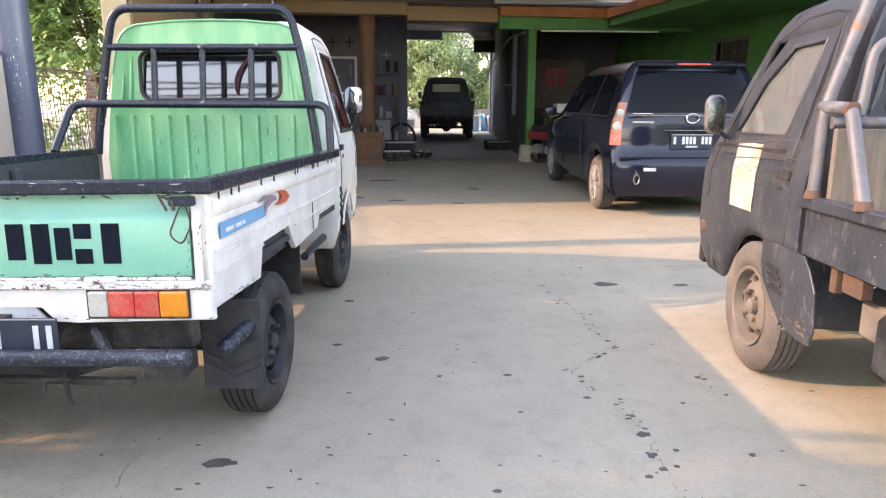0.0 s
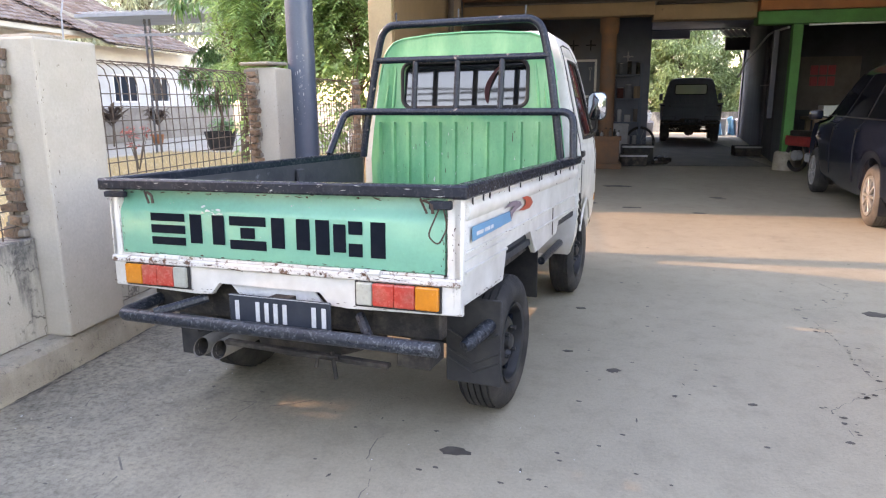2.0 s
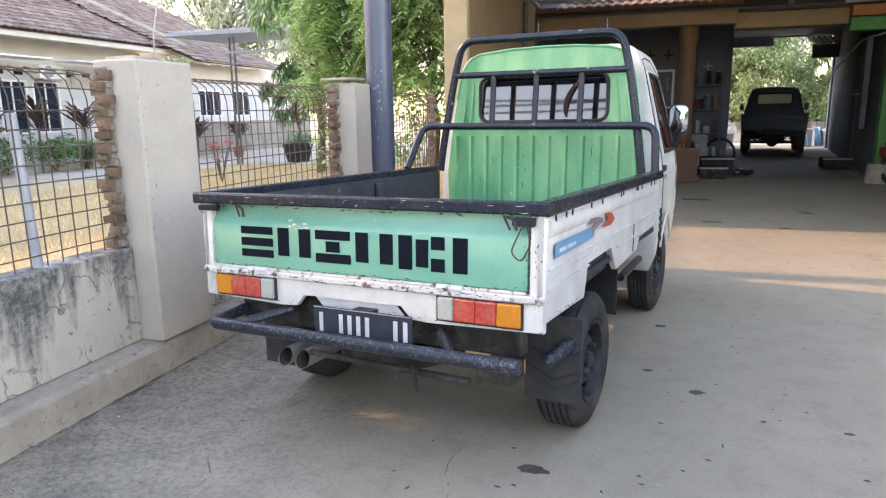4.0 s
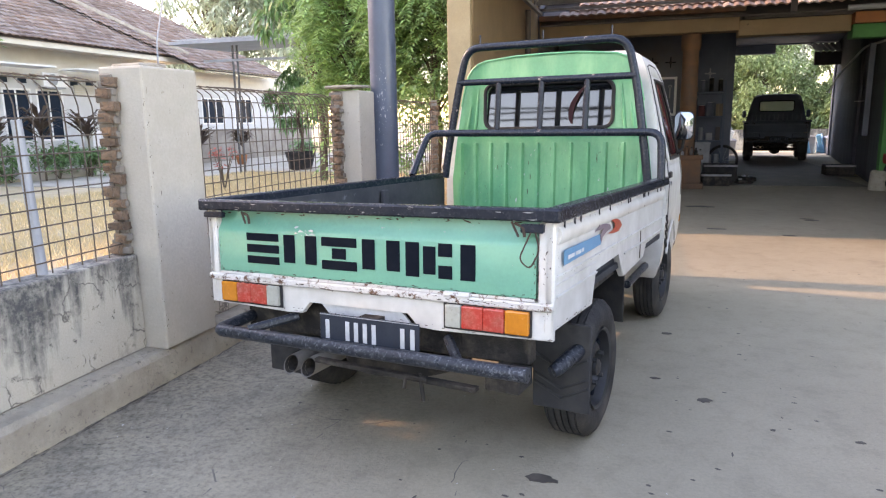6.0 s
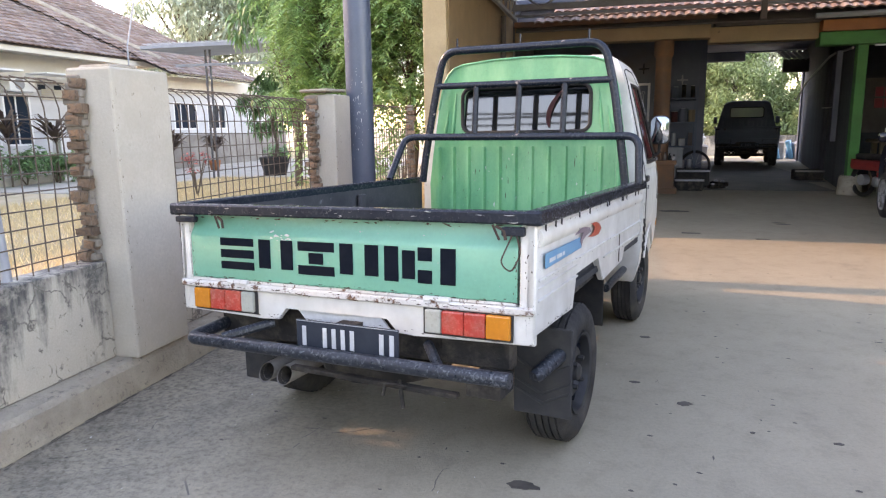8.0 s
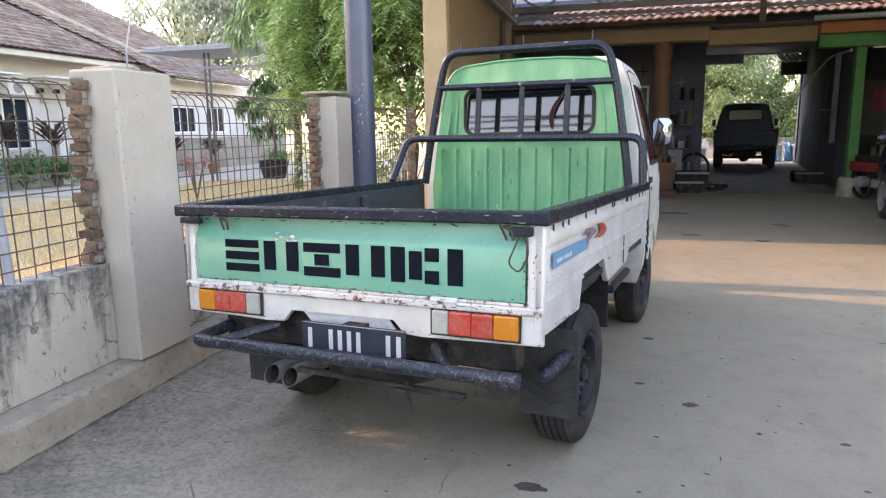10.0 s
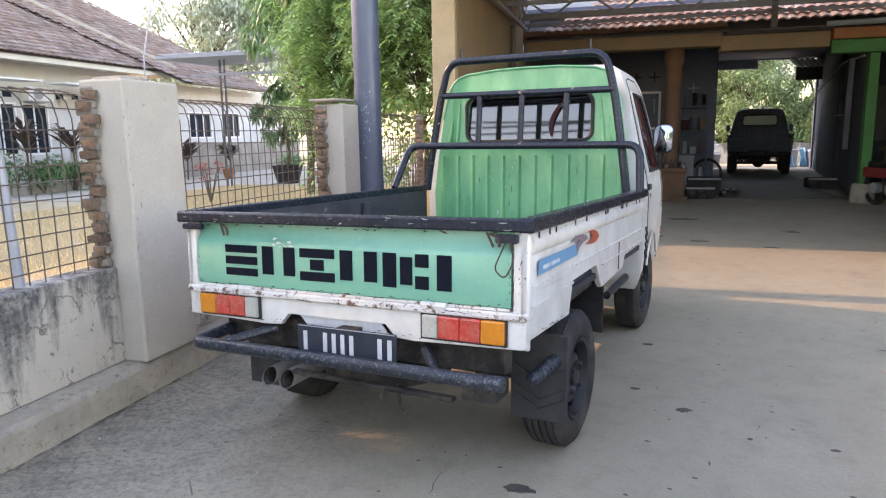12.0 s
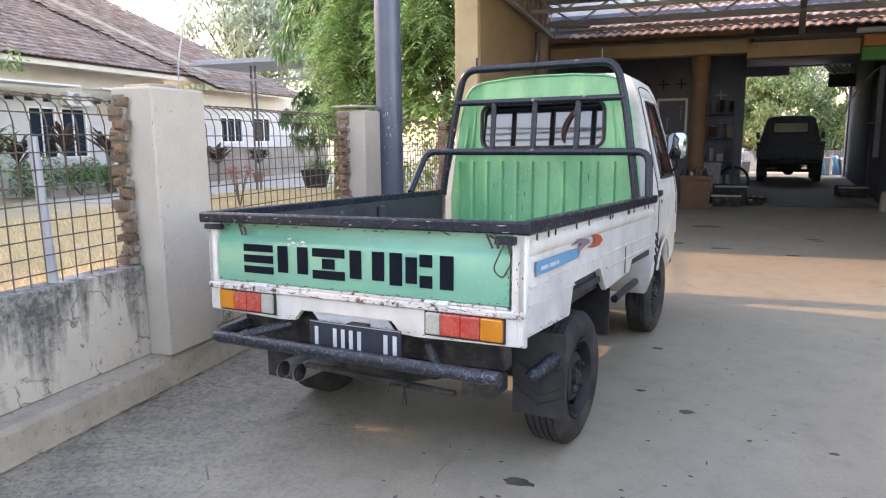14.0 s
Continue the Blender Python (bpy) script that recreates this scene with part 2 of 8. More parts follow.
M_BEDIN = mat("dull_black_bed_paint", (0.018, 0.022, 0.030), (0.030, 0.034, 0.042), scale=5, rough=0.75, grain=60, bump=0.2, wear=(0.13, 0.14, 0.15), wear_at=0.68, wear_scale=18, wear_soft=0.03, stain=(0.055, 0.056, 0.06), stain_scale=6, stain_at=0.6)
M_RACK = mat("dark_rack_paint", (0.010, 0.015, 0.025), (0.018, 0.024, 0.036), scale=8, rough=0.24, grain=80, bump=0.12, coat=0.0, wear=(0.28, 0.23, 0.20), wear_at=0.665, wear_scale=17, wear_soft=0.02)
M_BUMPER = mat("scuffed_bar", (0.010, 0.014, 0.022), (0.022, 0.028, 0.038), scale=7, rough=0.30, grain=60, bump=0.15, wear=(0.19, 0.20, 0.215), wear_at=0.62, wear_scale=85, wear_soft=0.10)
M_RUST = mat("rusty_iron", (0.15, 0.085, 0.055), (0.085, 0.055, 0.042), scale=14, rough=0.95, metal=0.2, bump=0.4)
M_UNDER = mat("oily_chassis", (0.020, 0.020, 0.020), (0.045, 0.040, 0.036), scale=9, rough=0.75, bump=0.4, stain=(0.10, 0.085, 0.072), stain_scale=11, stain_at=0.58, stain_soft=0.12)
M_TYRE = mat("tyre_rubber", (0.030, 0.030, 0.032), (0.050, 0.049, 0.048), scale=9, rough=0.85, grain=90, bump=0.3, stain=(0.11, 0.10, 0.09), stain_scale=5, stain_at=0.62)
M_TYRED = mat("dusty_tyre_rubber", (0.10, 0.091, 0.082), (0.066, 0.060, 0.056), scale=7, rough=0.95, grain=90, bump=0.35, stain=(0.19, 0.165, 0.14), stain_scale=4)
M_RIMK = mat("black_rim", (0.03, 0.032, 0.036), (0.05, 0.052, 0.056), scale=8, rough=0.4, metal=0.3, bump=0.05)
M_RIMB = mat("dusty_brown_rim", (0.21, 0.182, 0.15), (0.14, 0.12, 0.10), scale=9, rough=0.85, metal=0.2, bump=0.3, wear=(0.2, 0.1, 0.06), wear_at=0.62)
M_RIMS = mat("alloy_rim", (0.34, 0.34, 0.335), (0.27, 0.27, 0.265), scale=8, rough=0.35, metal=0.25, bump=0.03)
M_RUBBER = mat("black_rubber", (0.018, 0.018, 0.02), (0.028, 0.028, 0.03), scale=9, rough=0.6, bump=0.1, stain=(0.06, 0.056, 0.05), stain_scale=6)
M_FLAP = mat("dusty_flap_rubber", (0.018, 0.020, 0.024), (0.030, 0.031, 0.034), scale=7, rough=0.7, grain=50, bump=0.2, stain=(0.065, 0.062, 0.058), stain_scale=5, stain_at=0.60, stain_soft=0.16, wear=(0.13, 0.125, 0.12), wear_at=0.70, wear_scale=30)
M_RED = mat("red_lens", (0.56, 0.06, 0.04), (0.46, 0.04, 0.028), scale=20, rough=0.25, bump=0.05, coat=0.4, stain=(0.36, 0.15, 0.11), stain_scale=11, stain_at=0.6)
M_AMBER = mat("amber_lens", (0.66, 0.22, 0.015), (0.56, 0.18, 0.012), scale=20, rough=0.22, bump=0.05, coat=0.5)
M_CLEAR = mat("dull_clear_lens", (0.42, 0.43, 0.38), (0.34, 0.35, 0.31), scale=20, rough=0.3, bump=0.05, coat=0.3)
M_PLATE = mat("black_plate", (0.024, 0.031, 0.044), (0.036, 0.044, 0.058), scale=12, rough=0.45, bump=0.05)
M_MARK = mat("white_mark_paint", (0.60, 0.61, 0.62), (0.50, 0.51, 0.52), scale=20, rough=0.6, bump=0.05)
M_INK = mat("black_lettering", (0.006, 0.009, 0.015), (0.010, 0.013, 0.020), scale=20, rough=0.75, bump=0.02, wear=(0.14, 0.36, 0.24), wear_at=0.745, wear_scale=22, wear_soft=0.01)
M_BLUE = mat("blue_sticker", (0.07, 0.25, 0.43), (0.09, 0.29, 0.46), scale=9, rough=0.4, bump=0.02, wear=(0.55, 0.58, 0.62), wear_at=0.70, wear_scale=16)
M_REDST = mat("red_sticker", (0.50, 0.06, 0.03), (0.42, 0.09, 0.05), scale=9, rough=0.45, bump=0.02, wear=(0.6, 0.55, 0.5), wear_at=0.64, wear_scale=18)
M_GREYST = mat("grey_sticker", (0.13, 0.105, 0.14), (0.22, 0.16, 0.19), scale=9, rough=0.5, bump=0.02, wear=(0.6, 0.6, 0.6), wear_at=0.64, wear_scale=18)
M_CHROME = mat("dull_chrome", (0.62, 0.63, 0.65), (0.5, 0.51, 0.53), scale=9, rough=0.18, metal=1.0, bump=0.02)
M_MIRROR = mat("mirror_glass", (0.42, 0.47, 0.53), (0.40, 0.45, 0.51), scale=2, rough=0.03, metal=1.0, bump=0.0)
M_SUV = mat("navy_black_car_paint", (0.008, 0.011, 0.022), (0.010, 0.013, 0.025), scale=2, rough=0.12, grain=40, bump=0.0, coat=0.0)
M_OLDBLK = mat("worn_black_paint", (0.022, 0.026, 0.034), (0.052, 0.058, 0.070), scale=3, rough=0.36, grain=45, bump=0.25, coat=0.0, stain=(0.12, 0.12, 0.122), stain_scale=26, stain_at=0.64, stain_soft=0.07, stain_stretch=(1, 1, 0.5), wear=(0.20, 0.135, 0.09), wear_at=0.69, wear_scale=13, wear_soft=0.02)
M_OLDPIPE = mat("bare_rack_pipe", (0.12, 0.122, 0.13), (0.07, 0.07, 0.075), scale=9, rough=0.5, metal=0.1, bump=0.2, wear=(0.22, 0.11, 0.06), wear_at=0.60, wear_scale=12, stain=(0.24, 0.24, 0.24), stain_scale=7, stain_at=0.64, stain_soft=0.06)
M_GLASS = glass("window_glass", (0.012, 0.014, 0.016), 0.03, 0.55)
M_FILM = glass("filmed_window_glass", (0.012, 0.014, 0.016), 0.03, 0.97)
M_FILM.node_tree.nodes["Principled BSDF"].inputs["IOR"].default_value = 1.85
# Darker copy of the orange paint, with the column's shadow put in.
M_ORANGEB = mat("shaded_orange_paint", (0.24, 0.108, 0.05), (0.155, 0.075, 0.042), scale=3, rough=0.75, stain=(0.12, 0.08, 0.06), stain_scale=3, stain_at=0.56)
M_TINT = glass("tinted_glass", (0.005, 0.006, 0.008), 0.03, 0.97)
M_PANE = glass("house_pane", (0.02, 0.03, 0.045), 0.05, 1.0)
M_PANE.node_tree.nodes["Principled BSDF"].inputs["IOR"].default_value = 1.15
M_SEAT = mat("dark_vinyl", (0.03, 0.03, 0.035), (0.045, 0.045, 0.05), scale=9, rough=0.6)
M_CLOTH = mat("red_cloth", (0.30, 0.03, 0.025), (0.22, 0.02, 0.02), scale=9, rough=0.9)
M_MANGO = leafy("mango_leaf", (0.075, 0.175, 0.07), (0.17, 0.31, 0.13))
M_FINE = leafy("pinnate_leaf", (0.11, 0.225, 0.08), (0.245, 0.41, 0.15))
# Haze of distance is put into these two pale leaf colours.
M_FARLEAF = leafy("haze_paled_leaf", (0.26, 0.32, 0.24), (0.40, 0.46, 0.36))
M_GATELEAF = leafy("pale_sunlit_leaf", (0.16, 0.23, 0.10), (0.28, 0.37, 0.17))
M_PURPLE = leafy("cordyline_leaf", (0.05, 0.03, 0.03), (0.10, 0.07, 0.05))
M_STRAW = leafy("dry_grass_blade", (0.58, 0.44, 0.235), (0.70, 0.56, 0.33))
M_BARK = mat("bark", (0.16, 0.12, 0.085), (0.10, 0.08, 0.06), scale=9, rough=0.95, bump=0.6, bump_dist=0.02)
M_OIL = mat("oil_spot", (0.06, 0.052, 0.045), (0.11, 0.095, 0.08), scale=12, rough=0.7, bump=0.05)
M_WHITER = mat("rust_eaten_white_paint", (0.68, 0.67, 0.65), (0.55, 0.53, 0.50), scale=8, rough=0.6, grain=80, bump=0.2, wear=(0.13, 0.065, 0.04), wear_at=0.56, wear_scale=24, wear_soft=0.03)
# Black lifted to pale blue: lens glare and haze put into the colour.
M_FARBLK = mat("glare_lifted_black_paint", (0.12, 0.14, 0.19), (0.145, 0.168, 0.22), scale=4, rough=0.6)
# Darker overall tone than the yard floor, with oil stains.
M_INFLOOR = mat("dark_stained_concrete", (0.18, 0.15, 0.127), (0.13, 0.11, 0.095), scale=1.6, rough=0.7, grain=60, bump=0.4, stain=(0.08, 0.07, 0.062), stain_scale=2.2, stain_at=0.62)
M_CRACK = mat("crack_filler", (0.19, 0.17, 0.15), (0.13, 0.12, 0.105), scale=12, rough=0.95)

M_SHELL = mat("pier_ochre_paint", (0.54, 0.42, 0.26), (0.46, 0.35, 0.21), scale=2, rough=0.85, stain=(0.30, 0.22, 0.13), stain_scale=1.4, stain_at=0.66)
M_KERBD = mat("tan_sooty_pipe", (0.28, 0.26, 0.235), (0.17, 0.155, 0.14), scale=9, rough=0.7, metal=0.1)
M_CLOTHD = mat("dark_red_cloth", (0.12, 0.042, 0.046), (0.09, 0.030, 0.034), scale=9, rough=0.9)
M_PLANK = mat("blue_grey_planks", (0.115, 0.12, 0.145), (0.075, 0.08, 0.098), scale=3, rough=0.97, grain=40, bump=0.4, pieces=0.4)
M_REDLEAF = leafy("red_garden_leaf", (0.30, 0.06, 0.05), (0.48, 0.13, 0.10))
M_PACKET = mat("red_packet", (0.40, 0.055, 0.07), (0.32, 0.045, 0.06), scale=9, rough=0.5)
M_CHIP = mat("rust_chip", (0.075, 0.048, 0.036), (0.035, 0.027, 0.023), scale=30, rough=0.95)
M_BARE = mat("pale_chip", (0.42, 0.43, 0.42), (0.30, 0.31, 0.30), scale=30, rough=0.8)
for m_dull, gloss in ((M_SUV, 0.4), (M_TINT, 0.09), (M_BLACKP, 0.16), (M_RACK, 0.28), (M_INK, 0.04), (M_UNDER, 0.15), (M_TYRE, 0.2), (M_RUBBER, 0.2), (M_OLDBLK, 0.42), (M_FARBLK, 0.1), (M_BUMPER, 0.3), (M_PLATE, 0.2), (M_PANE, 0.12)):
    m_dull.node_tree.nodes["Principled BSDF"].inputs["Specular IOR Level"].default_value = gloss

M_FROST = glass("frosted_rear_window", (0.62, 0.66, 0.70), 0.5, 0.45)
# A dark grey-green reflection is put into this mirror's metal colour.
M_OLDMIR = mat("dim_reflection_mirror", (0.10, 0.115, 0.11), (0.075, 0.085, 0.08), scale=9, rough=0.25, metal=1.0)
# Grey stands for thin dust and for a pale reflection put into the glass.
M_DUSTG = glass("dusty_window_glass", (0.17, 0.18, 0.175), 0.12, 0.62)


# ---- building tools ----
def link(name, bm, material, parent=None, label="", m=None, smooth=False):
    me = bpy.data.meshes.new(name)
    bmesh.ops.recalc_face_normals(bm, faces=bm.faces)
    if smooth:
        for f in bm.faces:
            f.smooth = True
    bm.to_mesh(me)
    bm.free()
    for mt in (material if isinstance(material, (list, tuple)) else (material,)):
        me.materials.append(mt)
    if smooth:
        me.set_sharp_from_angle(angle=radians(40))
    ob = new(name, me)
    if parent:
        ob.parent = parent
    if m is not None:
        ob.matrix_basis = m
    if label:
        ob["label"] = label
    return ob


def part(name, bm, material, parent, label="", smooth=False, m=None):
    return link(name, bm, material, parent, label, m, smooth)


def thing(name, label, category, m=None, group="", kind=""):
    ob = new(name)
    ob.empty_display_size = 0.2
    if m is not None:
        ob.matrix_basis = m
    return tagged(ob, label, category, group, kind)


def setting(name, bm, material, m=None, label="", smooth=False, category=""):
    return tagged(link(name, bm, material, None, label, m, smooth), label, category or name.split("_")[0], "", "structure")


def box(bm, lo, hi, bevel=0.0, seg=1, rot=None):
    """A box from corner to corner."""
    lo, hi = Vector(lo), Vector(hi)
    c, d = (lo + hi) / 2, hi - lo
    mm = Matrix.Translation(c) @ (rot.to_4x4() if rot else Matrix()) @ Matrix.Diagonal((*d, 1))
    got = bmesh.ops.create_cube(bm, size=1, matrix=mm)
    if bevel:
        vs = set(got["verts"])
        es = [e for e in bm.edges if e.verts[0] in vs and e.verts[1] in vs]
        bmesh.ops.bevel(bm, geom=es, offset=bevel, segments=seg, affect="EDGES", profile=0.5)
    return bm


def boxes(*items, bevel=0.0):
    bm = bmesh.new()
    for lo, hi in items:
        box(bm, lo, hi, bevel)
    return bm


def tube(bm, pts, r, seg=10, closed=False):
    """A round bar along points; r may be a list."""
    pts = [Vector(p) for p in pts]
    n = len(pts)
    rings = []
    side = None
    for i, p in enumerate(pts):
        a = pts[(i - 1) % n] if (i or closed) else p
        b = pts[(i + 1) % n] if (i < n - 1 or closed) else p
        d = (b - a).normalized()
        if side is None:
            side = d.orthogonal().normalized()
        side = (side - d * side.dot(d)).normalized()
        up = d.cross(side)
        rr = r[i] if isinstance(r, (list, tuple)) else r
        rings.append([bm.verts.new(p + (side * math.cos(k * 2 * math.pi / seg) + up * math.sin(k * 2 * math.pi / seg)) * rr) for k in range(seg)])
    for i in range(n if closed else n - 1):
        a, b = rings[i], rings[(i + 1) % n]
        for k in range(seg):
            bm.faces.new((a[k], a[(k + 1) % seg], b[(k + 1) % seg], b[k]))
    if not closed:
        bm.faces.new(rings[0][::-1])
        bm.faces.new(rings[-1])
    return bm


def bend(pts, r=0.06, steps=4):
    """The same path with its inner corners rounded."""
    pts = [Vector(p) for p in pts]
    out = [pts[0]]
    for a, b, c in zip(pts, pts[1:], pts[2:]):
        p, q = b + (a - b).normalized() * r, b + (c - b).normalized() * r
        for k in range(steps + 1):
            t = k / steps
            out.append(p * (1 - t) ** 2 + b * 2 * t * (1 - t) + q * t * t)
    return out + [pts[-1]]


def prism(bm, outline, lo, hi, axis="x", bevel=0.0):
    """An outline pushed out along an axis. The outline is given in the two other axes, in order."""
    def at(u, v, w):
        return {"x": (w, u, v), "y": (u, w, v), "z": (u, v, w)}[axis]
    a = [bm.verts.new(at(u, v, lo)) for u, v in outline]
    b = [bm.verts.new(at(u, v, hi)) for u, v in outline]
    n = len(outline)
    fs = [bm.faces.new(a), bm.faces.new(b[::-1])]
    for k in range(n):
        bm.faces.new((a[k], b[k], b[(k + 1) % n], a[(k + 1) % n]))
    if bevel:
        es = [e for f in fs for e in f.edges]
        bmesh.ops.bevel(bm, geom=es, offset=bevel, segments=1, affect="EDGES", profile=0.5)
    return bm


def spin(bm, outline, seg=32, axis="x", centre=(0, 0, 0), caps=True):
    """A turned body: outline of (along the axis, radius)."""
    c = Vector(centre)
    rings = []
    for h, r in outline:
        ring = []
        for k in range(seg):
            a = 2 * math.pi * k / seg
            u, v = r * math.cos(a), r * math.sin(a)
            ring.append(bm.verts.new(c + Vector({"x": (h, u, v), "y": (u, h, v), "z": (u, v, h)}[axis])))
        rings.append(ring)
    for a, b in zip(rings, rings[1:]):
        for k in range(seg):
            bm.faces.new((a[k], a[(k + 1) % seg], b[(k + 1) % seg], b[k]))
    for ring in (rings[0], rings[-1]) if caps else ():
        if (ring[0].co - ring[1].co).length > 1e-4:
            bm.faces.new(ring)
    return bm


def rounded(w, h, r, seg=4, cx=0.0, cy=0.0):
    """The outline of a rectangle with round corners."""
    out = []
    for sx, sy, a0 in ((1, 1, 0), (-1, 1, 90), (-1, -1, 180), (1, -1, 270)):
        for k in range(seg + 1):
            a = radians(a0 + 90 * k / seg)
            out.append((cx + sx * (w / 2 - r) + r * math.cos(a), cy + sy * (h / 2 - r) + r * math.sin(a)))
    return out


def chips(name, parent, a, b, out, n, seed, material, spread=0.010, size=(0.003, 0.012), long=1.4, label=""):
    """Small flakes of rust or bare metal strewn along a line on a surface that faces out."""
    rnd = random.Random(seed)
    a, b, out = Vector(a), Vector(b), Vector(out).normalized()
    u = (b - a).normalized()
    v = out.cross(u).normalized()
    vs, fs = [], []
    for _ in range(n):
        c = a + (b - a) * rnd.random() + v * rnd.gauss(0, 0.5) * spread + out * rnd.uniform(0.0008, 0.0018)
        r = (size[0] + (size[1] - size[0]) * rnd.random() ** 3) * 0.56
        k = len(vs)
        turn = rnd.gauss(0, 0.3 / long)
        p, q1 = u * math.cos(turn) + v * math.sin(turn), v * math.cos(turn) - u * math.sin(turn)
        p, q1 = p * r * long * rnd.uniform(0.7, 1.7), q1 * r * rnd.uniform(0.35, 0.95)
        vs += [c + p * math.cos(t) * rnd.uniform(0.25, 1.3) + q1 * math.sin(t) * rnd.uniform(0.25, 1.3) for t in [2 * math.pi * q / 7 for q in range(7)]]
        fs.append(tuple(range(k, k + 7)))
    me = bpy.data.meshes.new(name)
    me.from_pydata(vs, [], fs)
    me.materials.append(material)
    ob = new(name, me)
    ob.parent = parent
    ob["kind"] = "stuff"
    if label:
        ob["label"] = label
    return ob
# ---- the lot: ground, fence, workshop, house ----
def sheet(bm, lo, hi, nx=1, ny=1, fz=lambda x, y: 0.0):
    vs = [[bm.verts.new((lo[0] + (hi[0] - lo[0]) * i / nx, lo[1] + (hi[1] - lo[1]) * j / ny, 0)) for j in range(ny + 1)] for i in range(nx + 1)]
    for row in vs:
        for v in row:
            v.co.z = fz(v.co.x, v.co.y)
    for i in range(nx):
        for j in range(ny):
            bm.faces.new((vs[i][j], vs[i + 1][j], vs[i + 1][j + 1], vs[i][j + 1]))
    return bm


setting("ground", sheet(bmesh.new(), (-600, -600), (600, 600), 60, 60, lambda x, y: -0.035), M_GRASS, LOT, "dry grass and bare soil around the yard")
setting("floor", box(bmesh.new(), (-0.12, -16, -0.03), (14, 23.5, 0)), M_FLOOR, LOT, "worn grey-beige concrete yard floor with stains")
setting("road", box(bmesh.new(), (-40, -26, -0.034), (40, -16.02, -0.01)), M_FLOOR, LOT, "street in front of the yard")


M_MARKD = mat("dark_plaster_pit", (0.26, 0.23, 0.195), (0.17, 0.15, 0.13), scale=30, rough=0.95)


def floor_crumbs():
    floor = bpy.data.objects["floor"]
    chips("white_crumb", floor, (1.1, -3.2, 0.0006), (1.1, 2.0, 0.0006), (0, 0, 1), 60, 81, M_WHITE, 1.8, (0.004, 0.010), 1.3, "small white paint crumbs")
    chips("dark_crumb", floor, (1.1, -3.2, 0.0006), (1.1, 2.0, 0.0006), (0, 0, 1), 160, 82, M_OIL, 1.8, (0.004, 0.016), 1.8, "small dark crumbs")


def fence():
    kerb = bmesh.new()
    prof = [(-0.30, -0.03), (0.015, -0.03), (0.0, 0.13), (-0.02, 0.155), (-0.11, 0.165), (-0.30, 0.165)]
    n = 60
    rings = []
    for j in range(n + 1):
        s = -12 + 17.18 * j / n
        w = noise.noise((s * 2.1, 0.3, 0)) * 0.012
        rings.append([kerb.verts.new((a + (w if i in (1, 2, 3) else 0), s, z + (noise.noise((s * 3.3, i, 5)) * 0.008 if z > 0 else 0))) for i, (a, z) in enumerate(prof)])
    for p, q in zip(rings, rings[1:]):
        for k in range(len(prof)):
            kerb.faces.new((p[k], p[(k + 1) % len(prof)], q[(k + 1) % len(prof)], q[k]))
    kerb.faces.new(rings[0]), kerb.faces.new(rings[-1])
    kerb_ob = setting("kerb", kerb, M_KERB, LOT, "rough concrete kerb along the fence foot")
    # swept grit and dark dirt caught along the kerb's foot, crumbled spots on its top edge
    chips("foot_dirt", kerb_ob, (0.022, -4.0, 0.0008), (0.022, 4.8, 0.0008), (0, 0, 1), 420, 71, M_OIL, 0.022, (0.006, 0.024), 4.0, "dark dirt along the foot of the kerb")
    chips("foot_dirt", kerb_ob, (0.06, -4.0, 0.0008), (0.06, 4.8, 0.0008), (0, 0, 1), 260, 72, M_OIL, 0.10, (0.003, 0.014), 2.0)
    chips("crumbled_spot", kerb_ob, (0.012, -4.0, 0.07), (0.012, 4.8, 0.07), (1, 0, 0.1), 160, 73, M_MARKD, 0.06, (0.003, 0.014), 1.6)
    starts = [-10.0, -7.5, -5.0, -2.5, 0.0, 2.5]
    for s in starts:
        p = thing("fence_pillar", "plastered concrete fence pillar with chipped edges", "pillar", LOT @ Matrix.Translation((0, s, 0)), "fence pillars")
        bm = bmesh.new()
        box(bm, (-0.235, 0, 0.16), (0.012, 0.405, 1.525 if s else 1.545), 0.012, 2)
        for v in bm.verts:
            v.co += Vector((noise.noise(v.co * 4 + Vector((s, 0, 0))), noise.noise(v.co * 4 + Vector((0, s, 9))), 0)) * 0.006
        part("shaft", bm, M_PILLAR, p)
        chips("plaster_mark", p, (0.0145, 0.05, 0.2), (0.0145, 0.05, 1.5), (1, 0, 0), 11, int(s * 9) + 3, M_MARKD, 0.10, (0.0015, 0.008), 5.0, "dark scratches and pits in the plaster")
        chips("plaster_mark", p, (0.0145, 0.28, 0.2), (0.0145, 0.28, 1.5), (1, 0, 0), 11, int(s * 9) + 4, M_MARKD, 0.12, (0.0015, 0.008), 5.0)
        chips("plaster_mark", p, (-0.07, -0.003, 0.7), (-0.07, -0.003, 1.5), (0, -1, 0), 11, int(s * 9) + 5, M_MARKD, 0.16, (0.0015, 0.008), 5.0)
        chips("edge_flake", p, (0.0145, 0.006, 0.25), (0.0145, 0.006, 1.52), (1, -1, 0), 45, int(s * 9) + 6, M_MARKD, 0.010, (0.002, 0.010), 1.6)
        if s >= 0:
            bm = bmesh.new()
            box(bm, (-0.27, -0.055 if s else 0.12, 1.548), (-0.03 if s else -0.10, 0.37 if s else 0.33, 1.572), 0.008, 1, Euler((0.03, -0.02, 0.02)).to_matrix())
            part("cap_slab", bm, M_KERB, p, "loose broken slab on the top")
    for s in starts[:-1] + [2.5]:
        last = s == 2.5
        s1 = s + 2.5 if not last else 5.186
        w = thing("fence_panel", "low stained plaster wall topped with rusty wire mesh", "fence", LOT, "fence panels")
